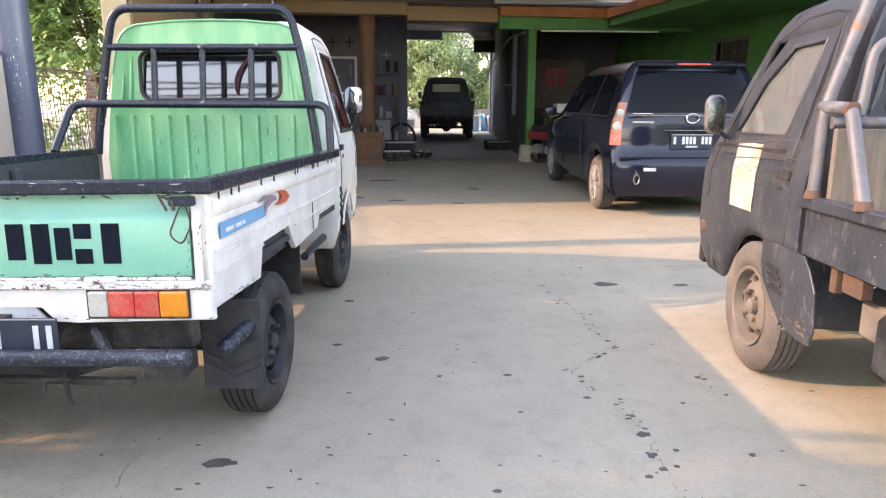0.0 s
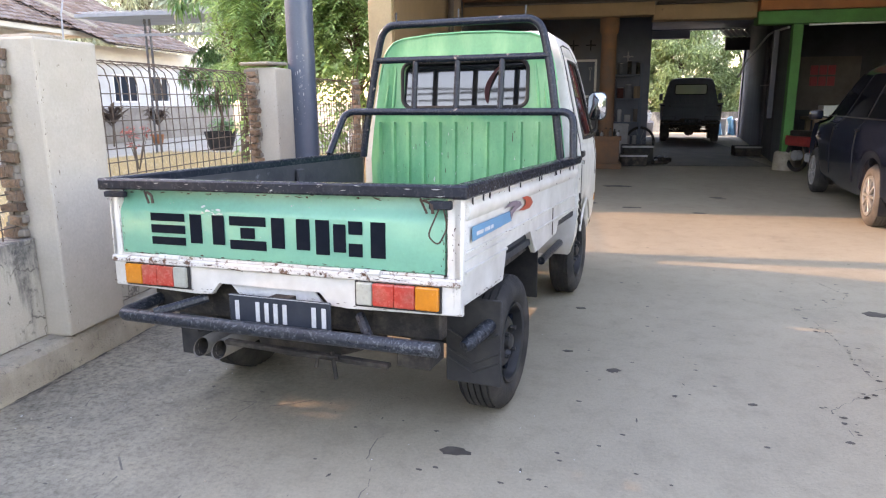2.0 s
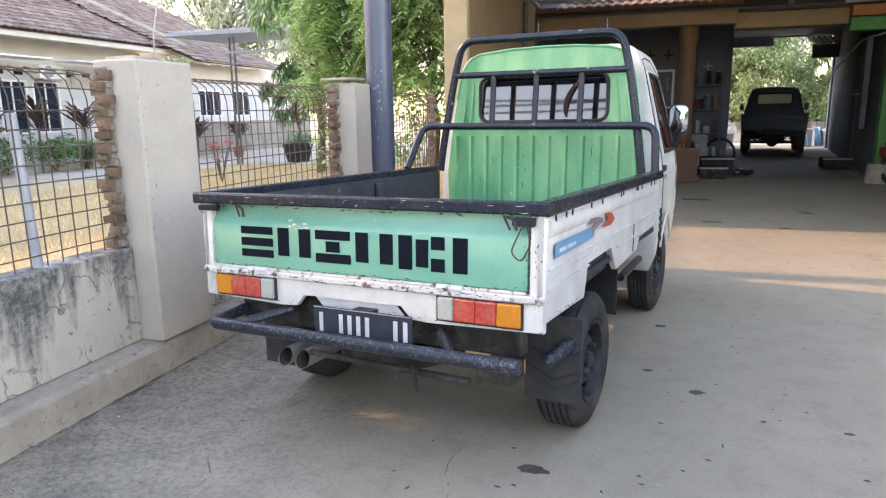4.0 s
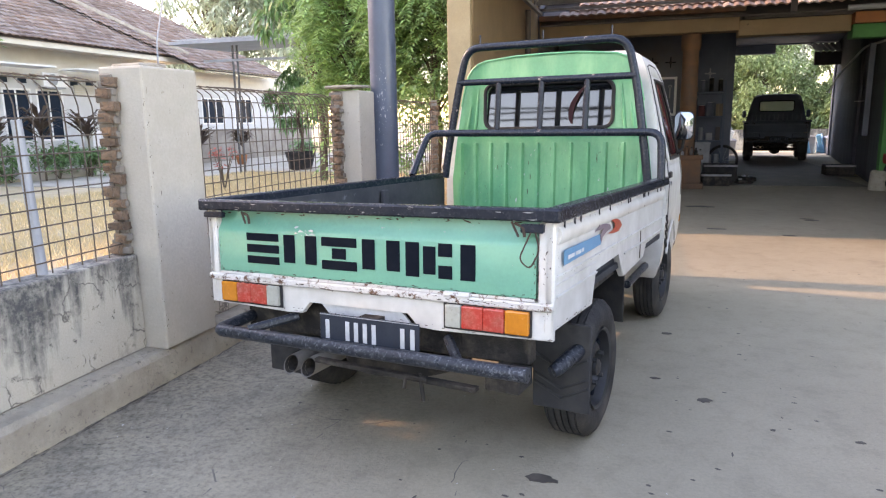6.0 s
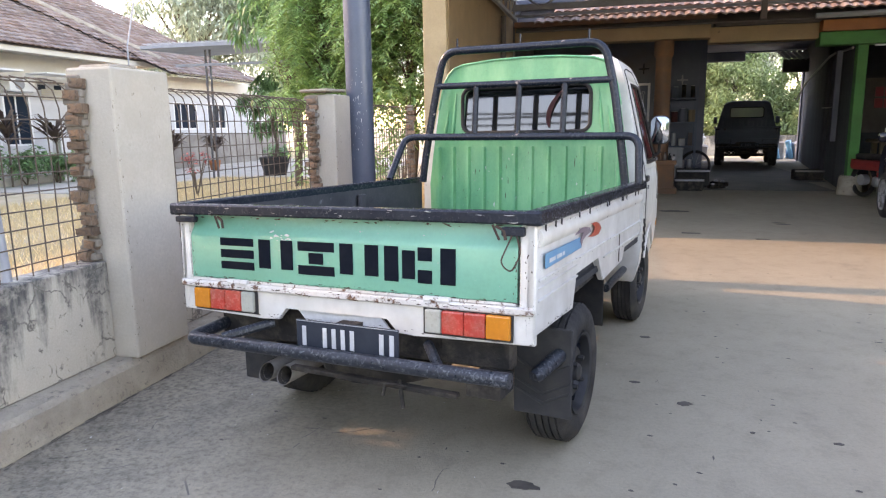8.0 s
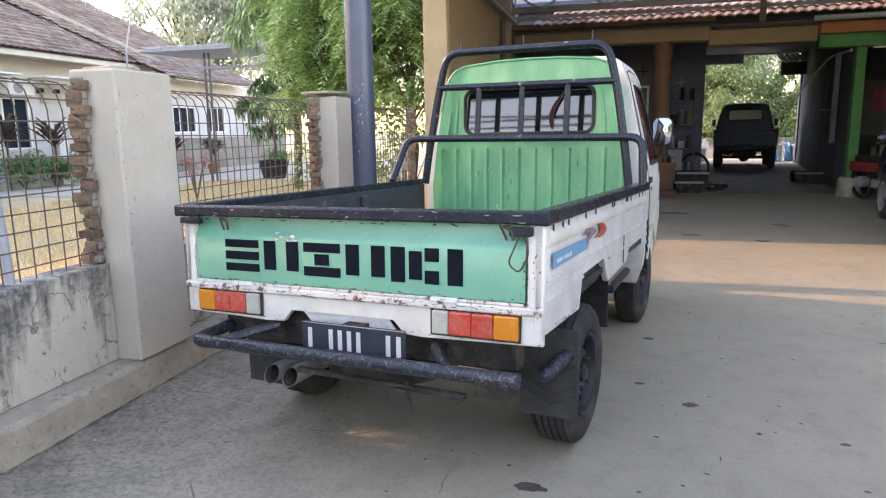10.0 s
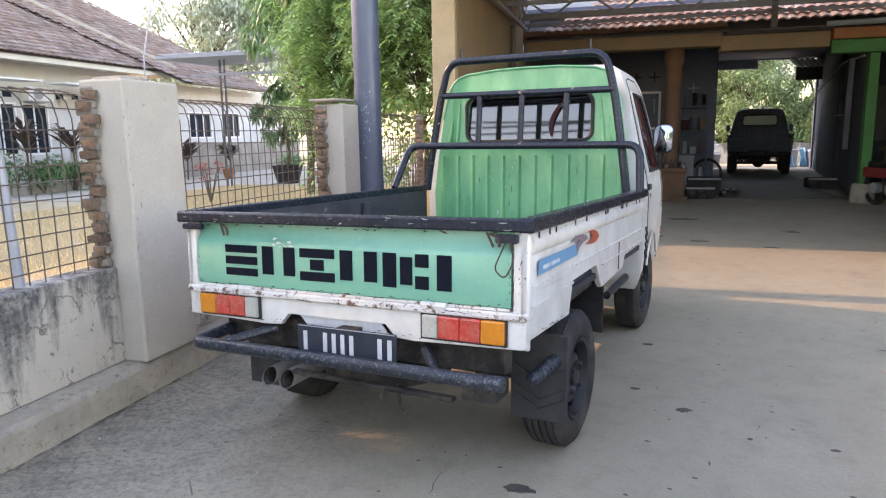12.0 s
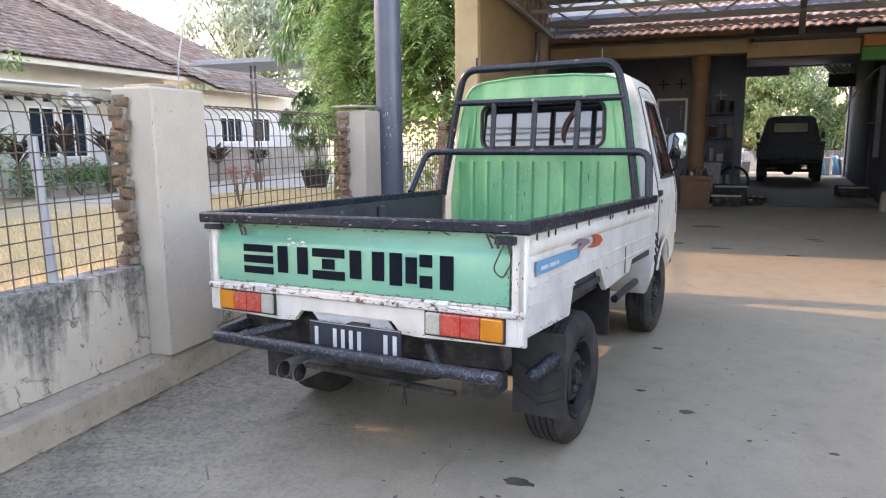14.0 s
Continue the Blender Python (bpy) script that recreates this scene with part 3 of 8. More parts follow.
        bm = boxes(((-0.26, s + 0.402, 0.167), (-0.11, s1 - 0.002, 0.645)), bevel=0.006)
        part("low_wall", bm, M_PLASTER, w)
        # welded wire: uprights with a bent top, and level wires
        ups, lev = bmesh.new(), bmesh.new()
        k = 0
        while s + 0.42 + k * 0.082 < s1 - 0.01:
            y = s + 0.42 + k * 0.082
            j = noise.noise((y * 3, 1, 1)) * 0.012
            tube(ups, [(-0.18, y, 0.63), (-0.18 + j, y + j, 1.05), (-0.185, y, 1.36), (-0.21, y, 1.44), (-0.27, y + j, 1.485), (-0.35, y, 1.50)], 0.0034, 5)
            k += 1
        for z, a in [(0.70 + 0.076 * q, -0.176) for q in range(9)] + [(1.405, -0.19), (1.475, -0.25), (1.497, -0.34)]:
            pts = [(a + noise.noise((y0 * 0.9, z * 5, 2)) * 0.012, s + 0.40 + (s1 - s - 0.40) * y0 / 8, z + noise.noise((y0, z * 7, 4)) * 0.008) for y0 in range(9)]
            tube(lev, pts, 0.0034, 5)
        part("upright_wire", ups, M_MESH, w, "rusty upright wires bent over at the top")["kind"] = "stuff"
        part("level_wire", lev, M_MESH, w)["kind"] = "stuff"
        if s == -2.5:
            bm = bmesh.new()
            tube(bm, [(-0.20, -0.47, 0.62), (-0.20, -0.505, 1.30)], 0.021, 12)
            part("post", bm, M_PIPE, w, "grey galvanised pipe post")
        # toothed bricks left standing against the pillar
        rnd = random.Random(int(s * 10) + 77)
        shapes = []
        for q in range(4):
            bmb = bmesh.new()
            box(bmb, (-0.05, -0.5, -0.025), (0.05, 0.5, 0.025))
            bmesh.ops.subdivide_edges(bmb, edges=bmb.edges[:], cuts=1, use_grid_fill=True)
            for v in bmb.verts:
                n3 = noise.noise_vector(Vector((v.co.x * 30, v.co.y * 2.2, v.co.z * 30)) + Vector((q * 7, s, 3)))
                v.co.x = v.co.x * (0.86 if abs(v.co.y) > 0.4 else 1.0) + n3.x * 0.014
                v.co.y += n3.y * 0.16
                v.co.z = v.co.z * (0.84 if abs(v.co.y) > 0.4 else 1.0) + n3.z * 0.008
            me = bpy.data.meshes.new("brick")
            bmb.to_mesh(me), bmb.free()
            me.materials.append(M_BRICK)
            shapes.append(me)
        core = bmesh.new()
        for q in range(26):
            z = 0.65 + q * 0.033
            dd = rnd.uniform(0.014, 0.042)
            box(core, (-0.19 - rnd.uniform(0.02, 0.05), s1 - dd, z), (-0.19 + rnd.uniform(0.04, 0.07), s1 - 0.002, z + 0.036), 0.006, 1)
        part("mortar_edge", core, M_MARKD, w, "ragged broken mortar")["kind"] = "stuff"
        for q in range(15):
            deep = rnd.uniform(0.034, 0.072)
            deep *= 1.15 if s == 0 else (1.0 if s < 0 else 0.8)
            if q > 12:
                deep *= 0.6
            b = new("brick", shapes[rnd.randrange(4)])
            b.parent = w
            b.matrix_basis = Matrix.LocRotScale((-0.178 + rnd.uniform(-0.022, 0.022), s1 - deep / 2 - 0.004, 0.672 + q * 0.0575 + rnd.uniform(-0.004, 0.004)), Euler((rnd.uniform(-0.07, 0.07), rnd.uniform(-0.1, 0.1), rnd.uniform(-0.15, 0.15))), (rnd.uniform(0.6, 0.95), deep, rnd.uniform(0.80, 1.02)))


floor_crumbs()
fence()


def pole():
    p = thing("steel_pole", "dark blue painted round steel pole with scratches", "pole", LOT @ Matrix.Translation((0.068, 2.92, 0)))
    part("shaft", spin(bmesh.new(), [(0, 0.0), (0, 0.115), (3.62, 0.115), (3.62, 0.0)], 32, "z"), M_POLE, p, smooth=True)
    chips("scratch", p, (0.03, -0.1115, 1.05), (0.03, -0.1115, 1.75), (0.25, -1, 0), 60, 5, M_MARK, 0.06, (0.0015, 0.008), 4.0, "pale scratches in the paint")
    chips("scratch", p, (-0.05, -0.104, 0.9), (-0.05, -0.104, 2.6), (-0.5, -1, 0), 30, 6, M_BARE, 0.03, (0.0015, 0.006), 3.0)
    bm = boxes(((-0.17, -0.17, 0), (0.17, 0.17, 0.016)), bevel=0.003)
    part("base_plate", bm, M_POLE, p)


pole()


def wall_with(bm, a0, a1, z0, z1, s0, s1, holes=()):
    """A wall across (thickness along s), with rectangular openings (a0, a1, z0, z1)."""
    xs = sorted({a0, a1, *[h[0] for h in holes], *[h[1] for h in holes]})
    zs = sorted({z0, z1, *[h[2] for h in holes], *[h[3] for h in holes]})
    for x, x2 in zip(xs, xs[1:]):
        for z, z2 in zip(zs, zs[1:]):
            if not any(h[0] <= x and x2 <= h[1] and h[2] <= z and z2 <= h[3] for h in holes):
                box(bm, (x, s0, z), (x2, s1, z2))
    bmesh.ops.remove_doubles(bm, verts=bm.verts, dist=1e-5)
    return bm


def workshop():
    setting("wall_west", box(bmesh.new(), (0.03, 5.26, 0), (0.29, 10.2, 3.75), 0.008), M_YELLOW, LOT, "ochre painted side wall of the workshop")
    # End of the same wall, in ochre without the painted-in shade.
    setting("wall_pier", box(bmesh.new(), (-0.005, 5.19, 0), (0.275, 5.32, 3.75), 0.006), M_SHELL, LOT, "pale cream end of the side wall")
    setting("downpipe", tube(bmesh.new(), [(0.375, 8.6, 0.1), (0.375, 8.6, 3.0)], 0.045, 12), M_TIMBER, LOT, "brown rain pipe on the wall")
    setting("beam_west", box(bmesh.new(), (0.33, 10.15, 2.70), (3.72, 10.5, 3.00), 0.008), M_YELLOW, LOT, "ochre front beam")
    setting("trim_west", box(bmesh.new(), (0.33, 10.05, 3.004), (3.80, 10.5, 3.10), 0.006), M_ORANGEB, LOT, "dark orange-brown coping on the beam")
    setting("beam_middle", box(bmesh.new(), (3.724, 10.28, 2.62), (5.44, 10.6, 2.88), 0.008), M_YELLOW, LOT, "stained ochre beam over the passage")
    setting("trim_middle", box(bmesh.new(), (3.80, 10.22, 2.884), (5.44, 10.6, 2.97), 0.006), M_TIMBER, LOT, "brown board over the passage beam")
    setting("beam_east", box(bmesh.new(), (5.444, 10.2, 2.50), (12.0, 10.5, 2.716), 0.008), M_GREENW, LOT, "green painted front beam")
    setting("trim_east", box(bmesh.new(), (5.444, 10.12, 2.72), (12.0, 10.5, 2.90), 0.006), M_ORANGE, LOT, "orange band above the green beam")
    c = thing("round_column", "orange painted round column on a square pedestal", "column", LOT @ Matrix.Translation((2.98, 10.42, 0)))
    part("shaft", spin(bmesh.new(), [(0.60, 0.0), (0.60, 0.17), (0.66, 0.165), (0.70, 0.145), (2.40, 0.135), (2.44, 0.16), (2.50, 0.17), (2.698, 0.17), (2.698, 0)], 28, "z"), M_ORANGEB, c, smooth=True)
    bm = boxes(((-0.30, -0.30, 0), (0.30, 0.30, 0.10)), ((-0.25, -0.25, 0.10), (0.25, 0.25, 0.52)), ((-0.28, -0.28, 0.52), (0.28, 0.28, 0.60)), bevel=0.006)
    part("pedestal", bm, M_ORANGEB, c)
    c = thing("square_post", "bright green square post on a round concrete foot", "post", LOT @ Matrix.Translation((6.125, 10.35, 0)))
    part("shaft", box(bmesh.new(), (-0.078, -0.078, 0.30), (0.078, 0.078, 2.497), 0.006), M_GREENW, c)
    part("foot", spin(bmesh.new(), [(0, 0), (0, 0.19), (0.30, 0.175), (0.33, 0.15), (0.33, 0)], 20, "z"), M_KERB, c, "grey concrete foot", True)
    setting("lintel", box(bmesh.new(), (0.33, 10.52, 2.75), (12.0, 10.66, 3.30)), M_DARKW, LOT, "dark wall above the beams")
    setting("floor_inner", boxes(((0.332, 10.9, 0.001), (6.1, 12.99, 0.004)), ((4.002, 12.99, 0.001), (6.5, 21.4, 0.004))), M_INFLOOR, LOT, "darker concrete with oil stains inside the workshop")
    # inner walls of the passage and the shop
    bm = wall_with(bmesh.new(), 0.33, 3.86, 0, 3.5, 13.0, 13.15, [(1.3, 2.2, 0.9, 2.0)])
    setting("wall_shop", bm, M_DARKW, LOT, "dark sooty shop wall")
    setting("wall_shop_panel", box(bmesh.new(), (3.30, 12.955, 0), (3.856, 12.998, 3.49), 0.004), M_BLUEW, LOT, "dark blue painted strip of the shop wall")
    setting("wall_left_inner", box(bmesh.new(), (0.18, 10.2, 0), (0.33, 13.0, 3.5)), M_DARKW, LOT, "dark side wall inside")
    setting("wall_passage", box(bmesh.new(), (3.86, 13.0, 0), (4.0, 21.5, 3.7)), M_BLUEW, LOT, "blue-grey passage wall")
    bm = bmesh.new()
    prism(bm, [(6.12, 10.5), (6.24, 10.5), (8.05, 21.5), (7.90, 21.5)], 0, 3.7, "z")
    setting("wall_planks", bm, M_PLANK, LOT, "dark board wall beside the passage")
    for k in range(30):
        t0 = k / 30
        b = box(bmesh.new(), (-0.014, 0, 0.02), (0.0, 0.352, 2.5 + 0.02 * (k % 3)), 0.004)
        a, s = 6.112 + t0 * 1.775, 10.55 + t0 * 10.9
        tagged(link("plank", b, M_PLANK, bpy.data.objects["wall_planks"]), "")
        o = bpy.data.objects["wall_planks"].children[-1]
        o.matrix_basis = Matrix.Translation((a, s, 0)) @ Matrix.Rotation(-math.atan2(1.775, 10.9), 4, "Z")
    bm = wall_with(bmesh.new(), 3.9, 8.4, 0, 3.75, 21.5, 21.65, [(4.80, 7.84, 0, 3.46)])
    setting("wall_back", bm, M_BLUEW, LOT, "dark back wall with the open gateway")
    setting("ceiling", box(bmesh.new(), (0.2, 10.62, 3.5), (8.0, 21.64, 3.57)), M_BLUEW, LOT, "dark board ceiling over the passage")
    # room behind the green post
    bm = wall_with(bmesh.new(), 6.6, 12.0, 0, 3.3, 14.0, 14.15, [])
    setting("wall_green_back", bm, M_DIMWALL, LOT, "dim back wall of the open room")
    bm = bmesh.new()
    holes = [(6.0, 7.2, 1.2, 2.3), (8.3, 9.5, 1.2, 2.3), (3.6, 4.8, 1.2, 2.3)]
    wall_with(bm, 1.0, 14.0, 0, 3.4, 0, 0.18, holes)
    for v in bm.verts:
        v.co = Vector((9.35 + v.co.y, v.co.x, v.co.z))
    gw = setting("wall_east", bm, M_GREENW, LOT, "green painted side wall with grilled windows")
    for n, h in enumerate(holes):
        w = setting("window_%d" % (n + 1), boxes(((9.47, h[0], 1.2), (9.49, h[1], 2.3))), M_TINT, LOT, "dark window behind a metal grille")
        part("window_frame", boxes(((9.37, h[0] + 0.001, 1.201), (9.45, h[0] + 0.06, 2.299)), ((9.37, h[1] - 0.06, 1.201), (9.45, h[1] - 0.001, 2.299)), ((9.37, h[0] + 0.06, 2.24), (9.45, h[1] - 0.06, 2.299)), ((9.37, h[0] + 0.06, 1.201), (9.45, h[1] - 0.06, 1.26))), M_TIMBER, w)
        bm = bmesh.new()
        for q in range(1, 10):
            y = h[0] + (h[1] - h[0]) * q / 10
            tube(bm, [(9.40, y, 1.22), (9.40, y, 2.28)], 0.007, 6)
        part("grille", bm, M_RUBBER, w)
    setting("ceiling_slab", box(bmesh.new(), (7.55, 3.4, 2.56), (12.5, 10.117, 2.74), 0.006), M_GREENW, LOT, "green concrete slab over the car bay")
    setting("slab_edge", boxes(((7.47, 3.32, 2.70), (12.5, 3.396, 2.86)), ((7.47, 3.40, 2.70), (7.546, 10.1, 2.86)), bevel=0.005), M_ORANGE, LOT, "orange edge of the slab")
    setting("ceiling_room", box(bmesh.new(), (6.3, 10.5, 3.2), (12.5, 14.2, 3.3)), M_DIMWALL, LOT, "dim ceiling of the open room")
    # upper floor and sheet roof
    setting("upper_wall_west", box(bmesh.new(), (0.1, 11.2, 3.3), (3.2, 11.3, 5.4)), M_SHEET, LOT, "grey sheet wall behind the tiled roof")
    setting("upper_wall", box(bmesh.new(), (5.85, 10.67, 2.904), (12.5, 10.6, 5.2)), M_WHITE, LOT, "pale upper wall")
    setting("roof_sheet", box(bmesh.new(), (-0.1, 2.85, 3.72), (9.6, 9.9, 3.76)), M_SHEET, LOT, "metal sheet roof on steel trusses")


workshop()


def truss(s, z0, z1, a0, a1, label):
    t = thing("roof_truss", label, "truss", LOT, "roof trusses")
    for z in (z0, z1):
        part("chord", boxes(((a0, s - 0.03, z - 0.03), (a1, s + 0.03, z + 0.03))), M_STEEL, t)
    bm = bmesh.new()
    n = int((a1 - a0) / 0.55)
    for k in range(n):
        x, x2 = a0 + (a1 - a0) * k / n, a0 + (a1 - a0) * (k + 1) / n
        tube(bm, [(x, s, z0 if k % 2 else z1), (x2, s, z1 if k % 2 else z0)], 0.018, 6)
    part("web", bm, M_STEEL, t, "zigzag bars")["kind"] = "stuff"
    return t


for s in (4.0, 6.0, 8.0, 9.4):
    truss(s, 3.22, 3.60, 0.34, 9.3, "grey steel lattice truss under the sheet roof")
g = thing("edge_girder", "pale steel lattice girder on top of the wall", "girder", LOT)
part("chord", boxes(((0.15, 3.0, 3.76 + 0.004), (0.24, 9.9, 3.82))), M_STEEL, g)
part("lower_chord", boxes(((0.36, 3.0, 3.08), (0.42, 9.9, 3.13)), ((0.36, 3.0, 3.50), (0.42, 9.9, 3.55))), M_STEEL, g)
bm = bmesh.new()
for k in range(30):
    s = 3.0 + k * 0.23
    tube(bm, [(0.39, s, 3.1 if k % 2 else 3.52), (0.39, s + 0.23, 3.52 if k % 2 else 3.1)], 0.014, 6)
part("web", bm, M_STEEL, g)["kind"] = "stuff"


def tile_roof(name, label, material, corner, along, up, cols, rows, tw, th, keep=lambda u, v: True, kind="structure"):
    """Curved clay tiles laid in rows on a slope; corner is its lower start, along and up are unit vectors."""
    along, up = Vector(along).normalized(), Vector(up).normalized()
    nrm = along.cross(up).normalized()
    bm = bmesh.new()
    for r in range(rows):
        for c in range(cols):
            if not keep(c * tw, r * th):
                continue
            o = Vector(corner) + along * c * tw + up * r * th + nrm * random.uniform(0, 0.012)
            prev = None
            for k in range(5):
                x = tw * 1.06 * k / 4
                h = (0.0, 0.035, 0.042, 0.015, 0.0)[k] * tw / 0.22
                lo, hi = o + along * x + nrm * (h + 0.035), o + along * x + up * th * 1.08 + nrm * h
                base = o + along * x + nrm * (h + 0.008)
                cur = [bm.verts.new(base), bm.verts.new(lo), bm.verts.new(hi)]
                if prev:
                    bm.faces.new((prev[1], cur[1], cur[2], prev[2]))
                    bm.faces.new((prev[0], cur[0], cur[1], prev[1]))
                prev = cur
    me = bpy.data.meshes.new(name)
    bm.to_mesh(me), bm.free()
    me.materials.append(material)
    ob = new(name, me)
    ob.matrix_basis = LOT
    return tagged(ob, label, "roof", "", kind)


def far_tile(name, c1, c2):
    m = mat(name, c1, c2, scale=0.8, rough=0.95, grain=8, bump=0.2)
    nt = m.node_tree
    b = nt.nodes["Principled BSDF"]
    rnd = nt.nodes.new("ShaderNodeNewGeometry").outputs["Random Per Island"]
    old = b.inputs["Base Color"].links[0].from_socket
    nt.links.new(mix_col(nt, 1.0, old, ramp(nt, rnd, ((0.0, (0.56, 0.47, 0.44)), (0.35, (0.82, 0.68, 0.62)), (0.6, (0.82, 0.78, 0.76)), (1.0, (1.05, 1.0, 0.97)))), "MULTIPLY"), b.inputs["Base Color"])
    return m


M_TILE = far_tile("weathered_roof_tile_set", (0.355, 0.29, 0.258), (0.265, 0.23, 0.215))
M_TILE_R = far_tile("red_clay_tile_set", (0.50, 0.41, 0.37), (0.38, 0.305, 0.275))
up = Vector((0, math.cos(radians(32)), math.sin(radians(32))))
tile_roof("workshop_roof", "red clay tile roof behind the front beam", M_TILE_R, (0.55, 9.95, 3.02), (1, 0, 0), up, 42, 21, 0.16, 0.2, lambda u, v: u > v * 0.85)
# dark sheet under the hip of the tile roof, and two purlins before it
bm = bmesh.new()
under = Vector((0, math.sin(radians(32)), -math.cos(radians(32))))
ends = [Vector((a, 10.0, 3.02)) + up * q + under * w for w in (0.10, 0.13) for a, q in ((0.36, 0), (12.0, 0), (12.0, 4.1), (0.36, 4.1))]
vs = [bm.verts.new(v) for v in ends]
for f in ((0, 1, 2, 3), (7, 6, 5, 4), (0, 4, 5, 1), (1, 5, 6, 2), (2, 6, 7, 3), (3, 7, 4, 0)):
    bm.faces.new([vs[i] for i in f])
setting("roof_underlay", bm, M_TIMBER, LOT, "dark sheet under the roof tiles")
for n, z in enumerate((3.13, 3.30)):
    setting("purlin_%d" % (n + 1), box(bmesh.new(), (0.36, 9.70, z), (9.3, 9.75, z + 0.045), 0.004), M_STEEL, LOT, "grey steel purlin in front of the tiles")


M_FOOT = mat("weathered_wall_foot", (0.36, 0.335, 0.30), (0.27, 0.25, 0.225), scale=2, rough=0.9, stain=(0.16, 0.13, 0.11), stain_scale=1.6, stain_at=0.6)
# White lowered to grey: shade of the eave is put into it.
M_HOUSE = mat("eave_shaded_white_paint", (0.66, 0.665, 0.67), (0.57, 0.575, 0.58), scale=1.5, rough=0.85, stain=(0.46, 0.45, 0.43), stain_scale=1.1, stain_at=0.64)
M_EAVE = mat("pale_cream_paint", (0.66, 0.625, 0.55), (0.58, 0.545, 0.475), scale=2, rough=0.85, stain=(0.48, 0.43, 0.34), stain_scale=1.2, stain_at=0.66)


def house():
    h = thing("house", "cream house with a weathered hipped tile roof", "house", LOT)
    wins = [(5.2, 6.6, 0.9, 2.1), (10.5, 11.35, 0.9, 2.25), (11.5, 12.35, 0.9, 2.25)]
    bm = wall_with(bmesh.new(), -6.0, 15.4, -0.03, 3.25, 0, 0.2, wins)
    for v in bm.verts:
        v.co = Vector((-13.0 - v.co.y, v.co.x, v.co.z))
    part("front_wall", bm, M_HOUSE, h)
    part("upper_band", boxes(((-12.98, -6, 2.55), (-12.9, 15.38, 3.25))), M_EAVE, h, "cream band under the eave")
    part("end_wall", boxes(((-22, 15.4, -0.03), (-13.0, 15.6, 3.25))), M_EAVE, h)
    part("fascia", boxes(((-12.06, -7, 3.20), (-12.0, 16.4, 3.36)), ((-22, 16.34, 3.20), (-12.06, 16.4, 3.36))), M_EAVE, h, "pale eave board")
    part("soffit", boxes(((-13.0, -7, 3.26), (-12.06, 16.34, 3.29))), M_EAVE, h)
    wing = [(17.3, 18.6, 1.27, 2.17), (19.22, 20.42, 1.27, 2.2)]
    bm = wall_with(bmesh.new(), 15.6, 25.0, -0.03, 3.0, 0, 0.2, wing)
    for v in bm.verts:
        v.co = Vector((-12.2 - v.co.y, v.co.x, v.co.z))
    part("wing_wall", bm, M_HOUSE, h)
    part("wing_band", boxes(((-12.196, 15.6, 2.45), (-12.1, 25.0, 3.0))), M_EAVE, h, "cream band under the wing eave")
    part("wing_foot", boxes(((-12.196, 15.6, -0.03), (-12.12, 25.0, 1.1))), M_FOOT, h, "weathered grey wall foot")
    part("wing_fascia", boxes(((-11.36, 16.42, 2.93), (-11.3, 21.4, 3.06))), M_EAVE, h)
    for base, ws in ((-13.0, wins), (-12.2, wing)):
        for y0, y1, z0, z1 in ws:
            w = part("window", boxes(((base - 0.06, y0 + 0.05, z0 + 0.05), (base - 0.05, y1 - 0.05, z1 - 0.05))), M_PANE, h)
            bars = [((base - 0.1, y0, z0), (base + 0.008, y0 + 0.05, z1)), ((base - 0.1, y1 - 0.05, z0), (base + 0.008, y1, z1)),
                    ((base - 0.1, y0 + 0.05, z0), (base + 0.008, y1 - 0.05, z0 + 0.05)), ((base - 0.1, y0 + 0.05, z1 - 0.05), (base + 0.008, y1 - 0.05, z1))]
            leaves = max(2, round((y1 - y0) / 0.42))
            for k in range(1, leaves):
                y = y0 + (y1 - y0) * k / leaves
                bars.append(((base - 0.048, y - 0.02, z0 + 0.05), (base - 0.03, y + 0.02, z1 - 0.05)))
            part("frame", boxes(*bars), M_WHITE, w)
    up = Vector((-math.cos(radians(33)), 0, math.sin(radians(33))))
    a = tile_roof("roof", "", M_TILE, (-11.95, -6.9, 3.36), (0, 1, 0), up, 118, 38, 0.2, 0.206, lambda u, v: u < 23.3 - v * 0.84)
    b = tile_roof("wing_roof", "", M_TILE, (-11.25, 9.0, 3.00), (0, 1, 0), up, 75, 38, 0.2, 0.206, lambda u, v: 6.9 - v * 0.84 < u < 12.4 - v * 0.84)
    bm = tube(bmesh.new(), [Vector((-11.92, 16.42, 3.47)), Vector((-11.92, 16.42, 3.47)) + Vector((-6.6, -6.6, 4.29))], 0.10, 8)
    part("hip_ridge", bm, M_KERB, h, "pale mortared hip ridge")
    for o in (a, b):
        for key in ("label", "category", "kind"):
            if key in o:
                del o[key]
        o.parent = h
        o.matrix_basis = Matrix()
    decks = (("roof_deck", Vector((-11.95, -6.9, 3.33)), ((0, 0), (23.3, 0), (16.8, 7.8), (0, 7.8))), ("wing_deck", Vector((-11.25, 9.0, 2.97)), ((7.0, 0), (12.3, 0), (5.8, 7.8), (0.5, 7.8))))
    for nm, o0, corners in decks:
        bm = bmesh.new()
        bm.faces.new([bm.verts.new(o0 + Vector((0, u, 0)) + up * v) for u, v in corners])
        bmesh.ops.solidify(bm, geom=bm.faces[:], thickness=0.05)
        part(nm, bm, M_TIMBER, h)


house()


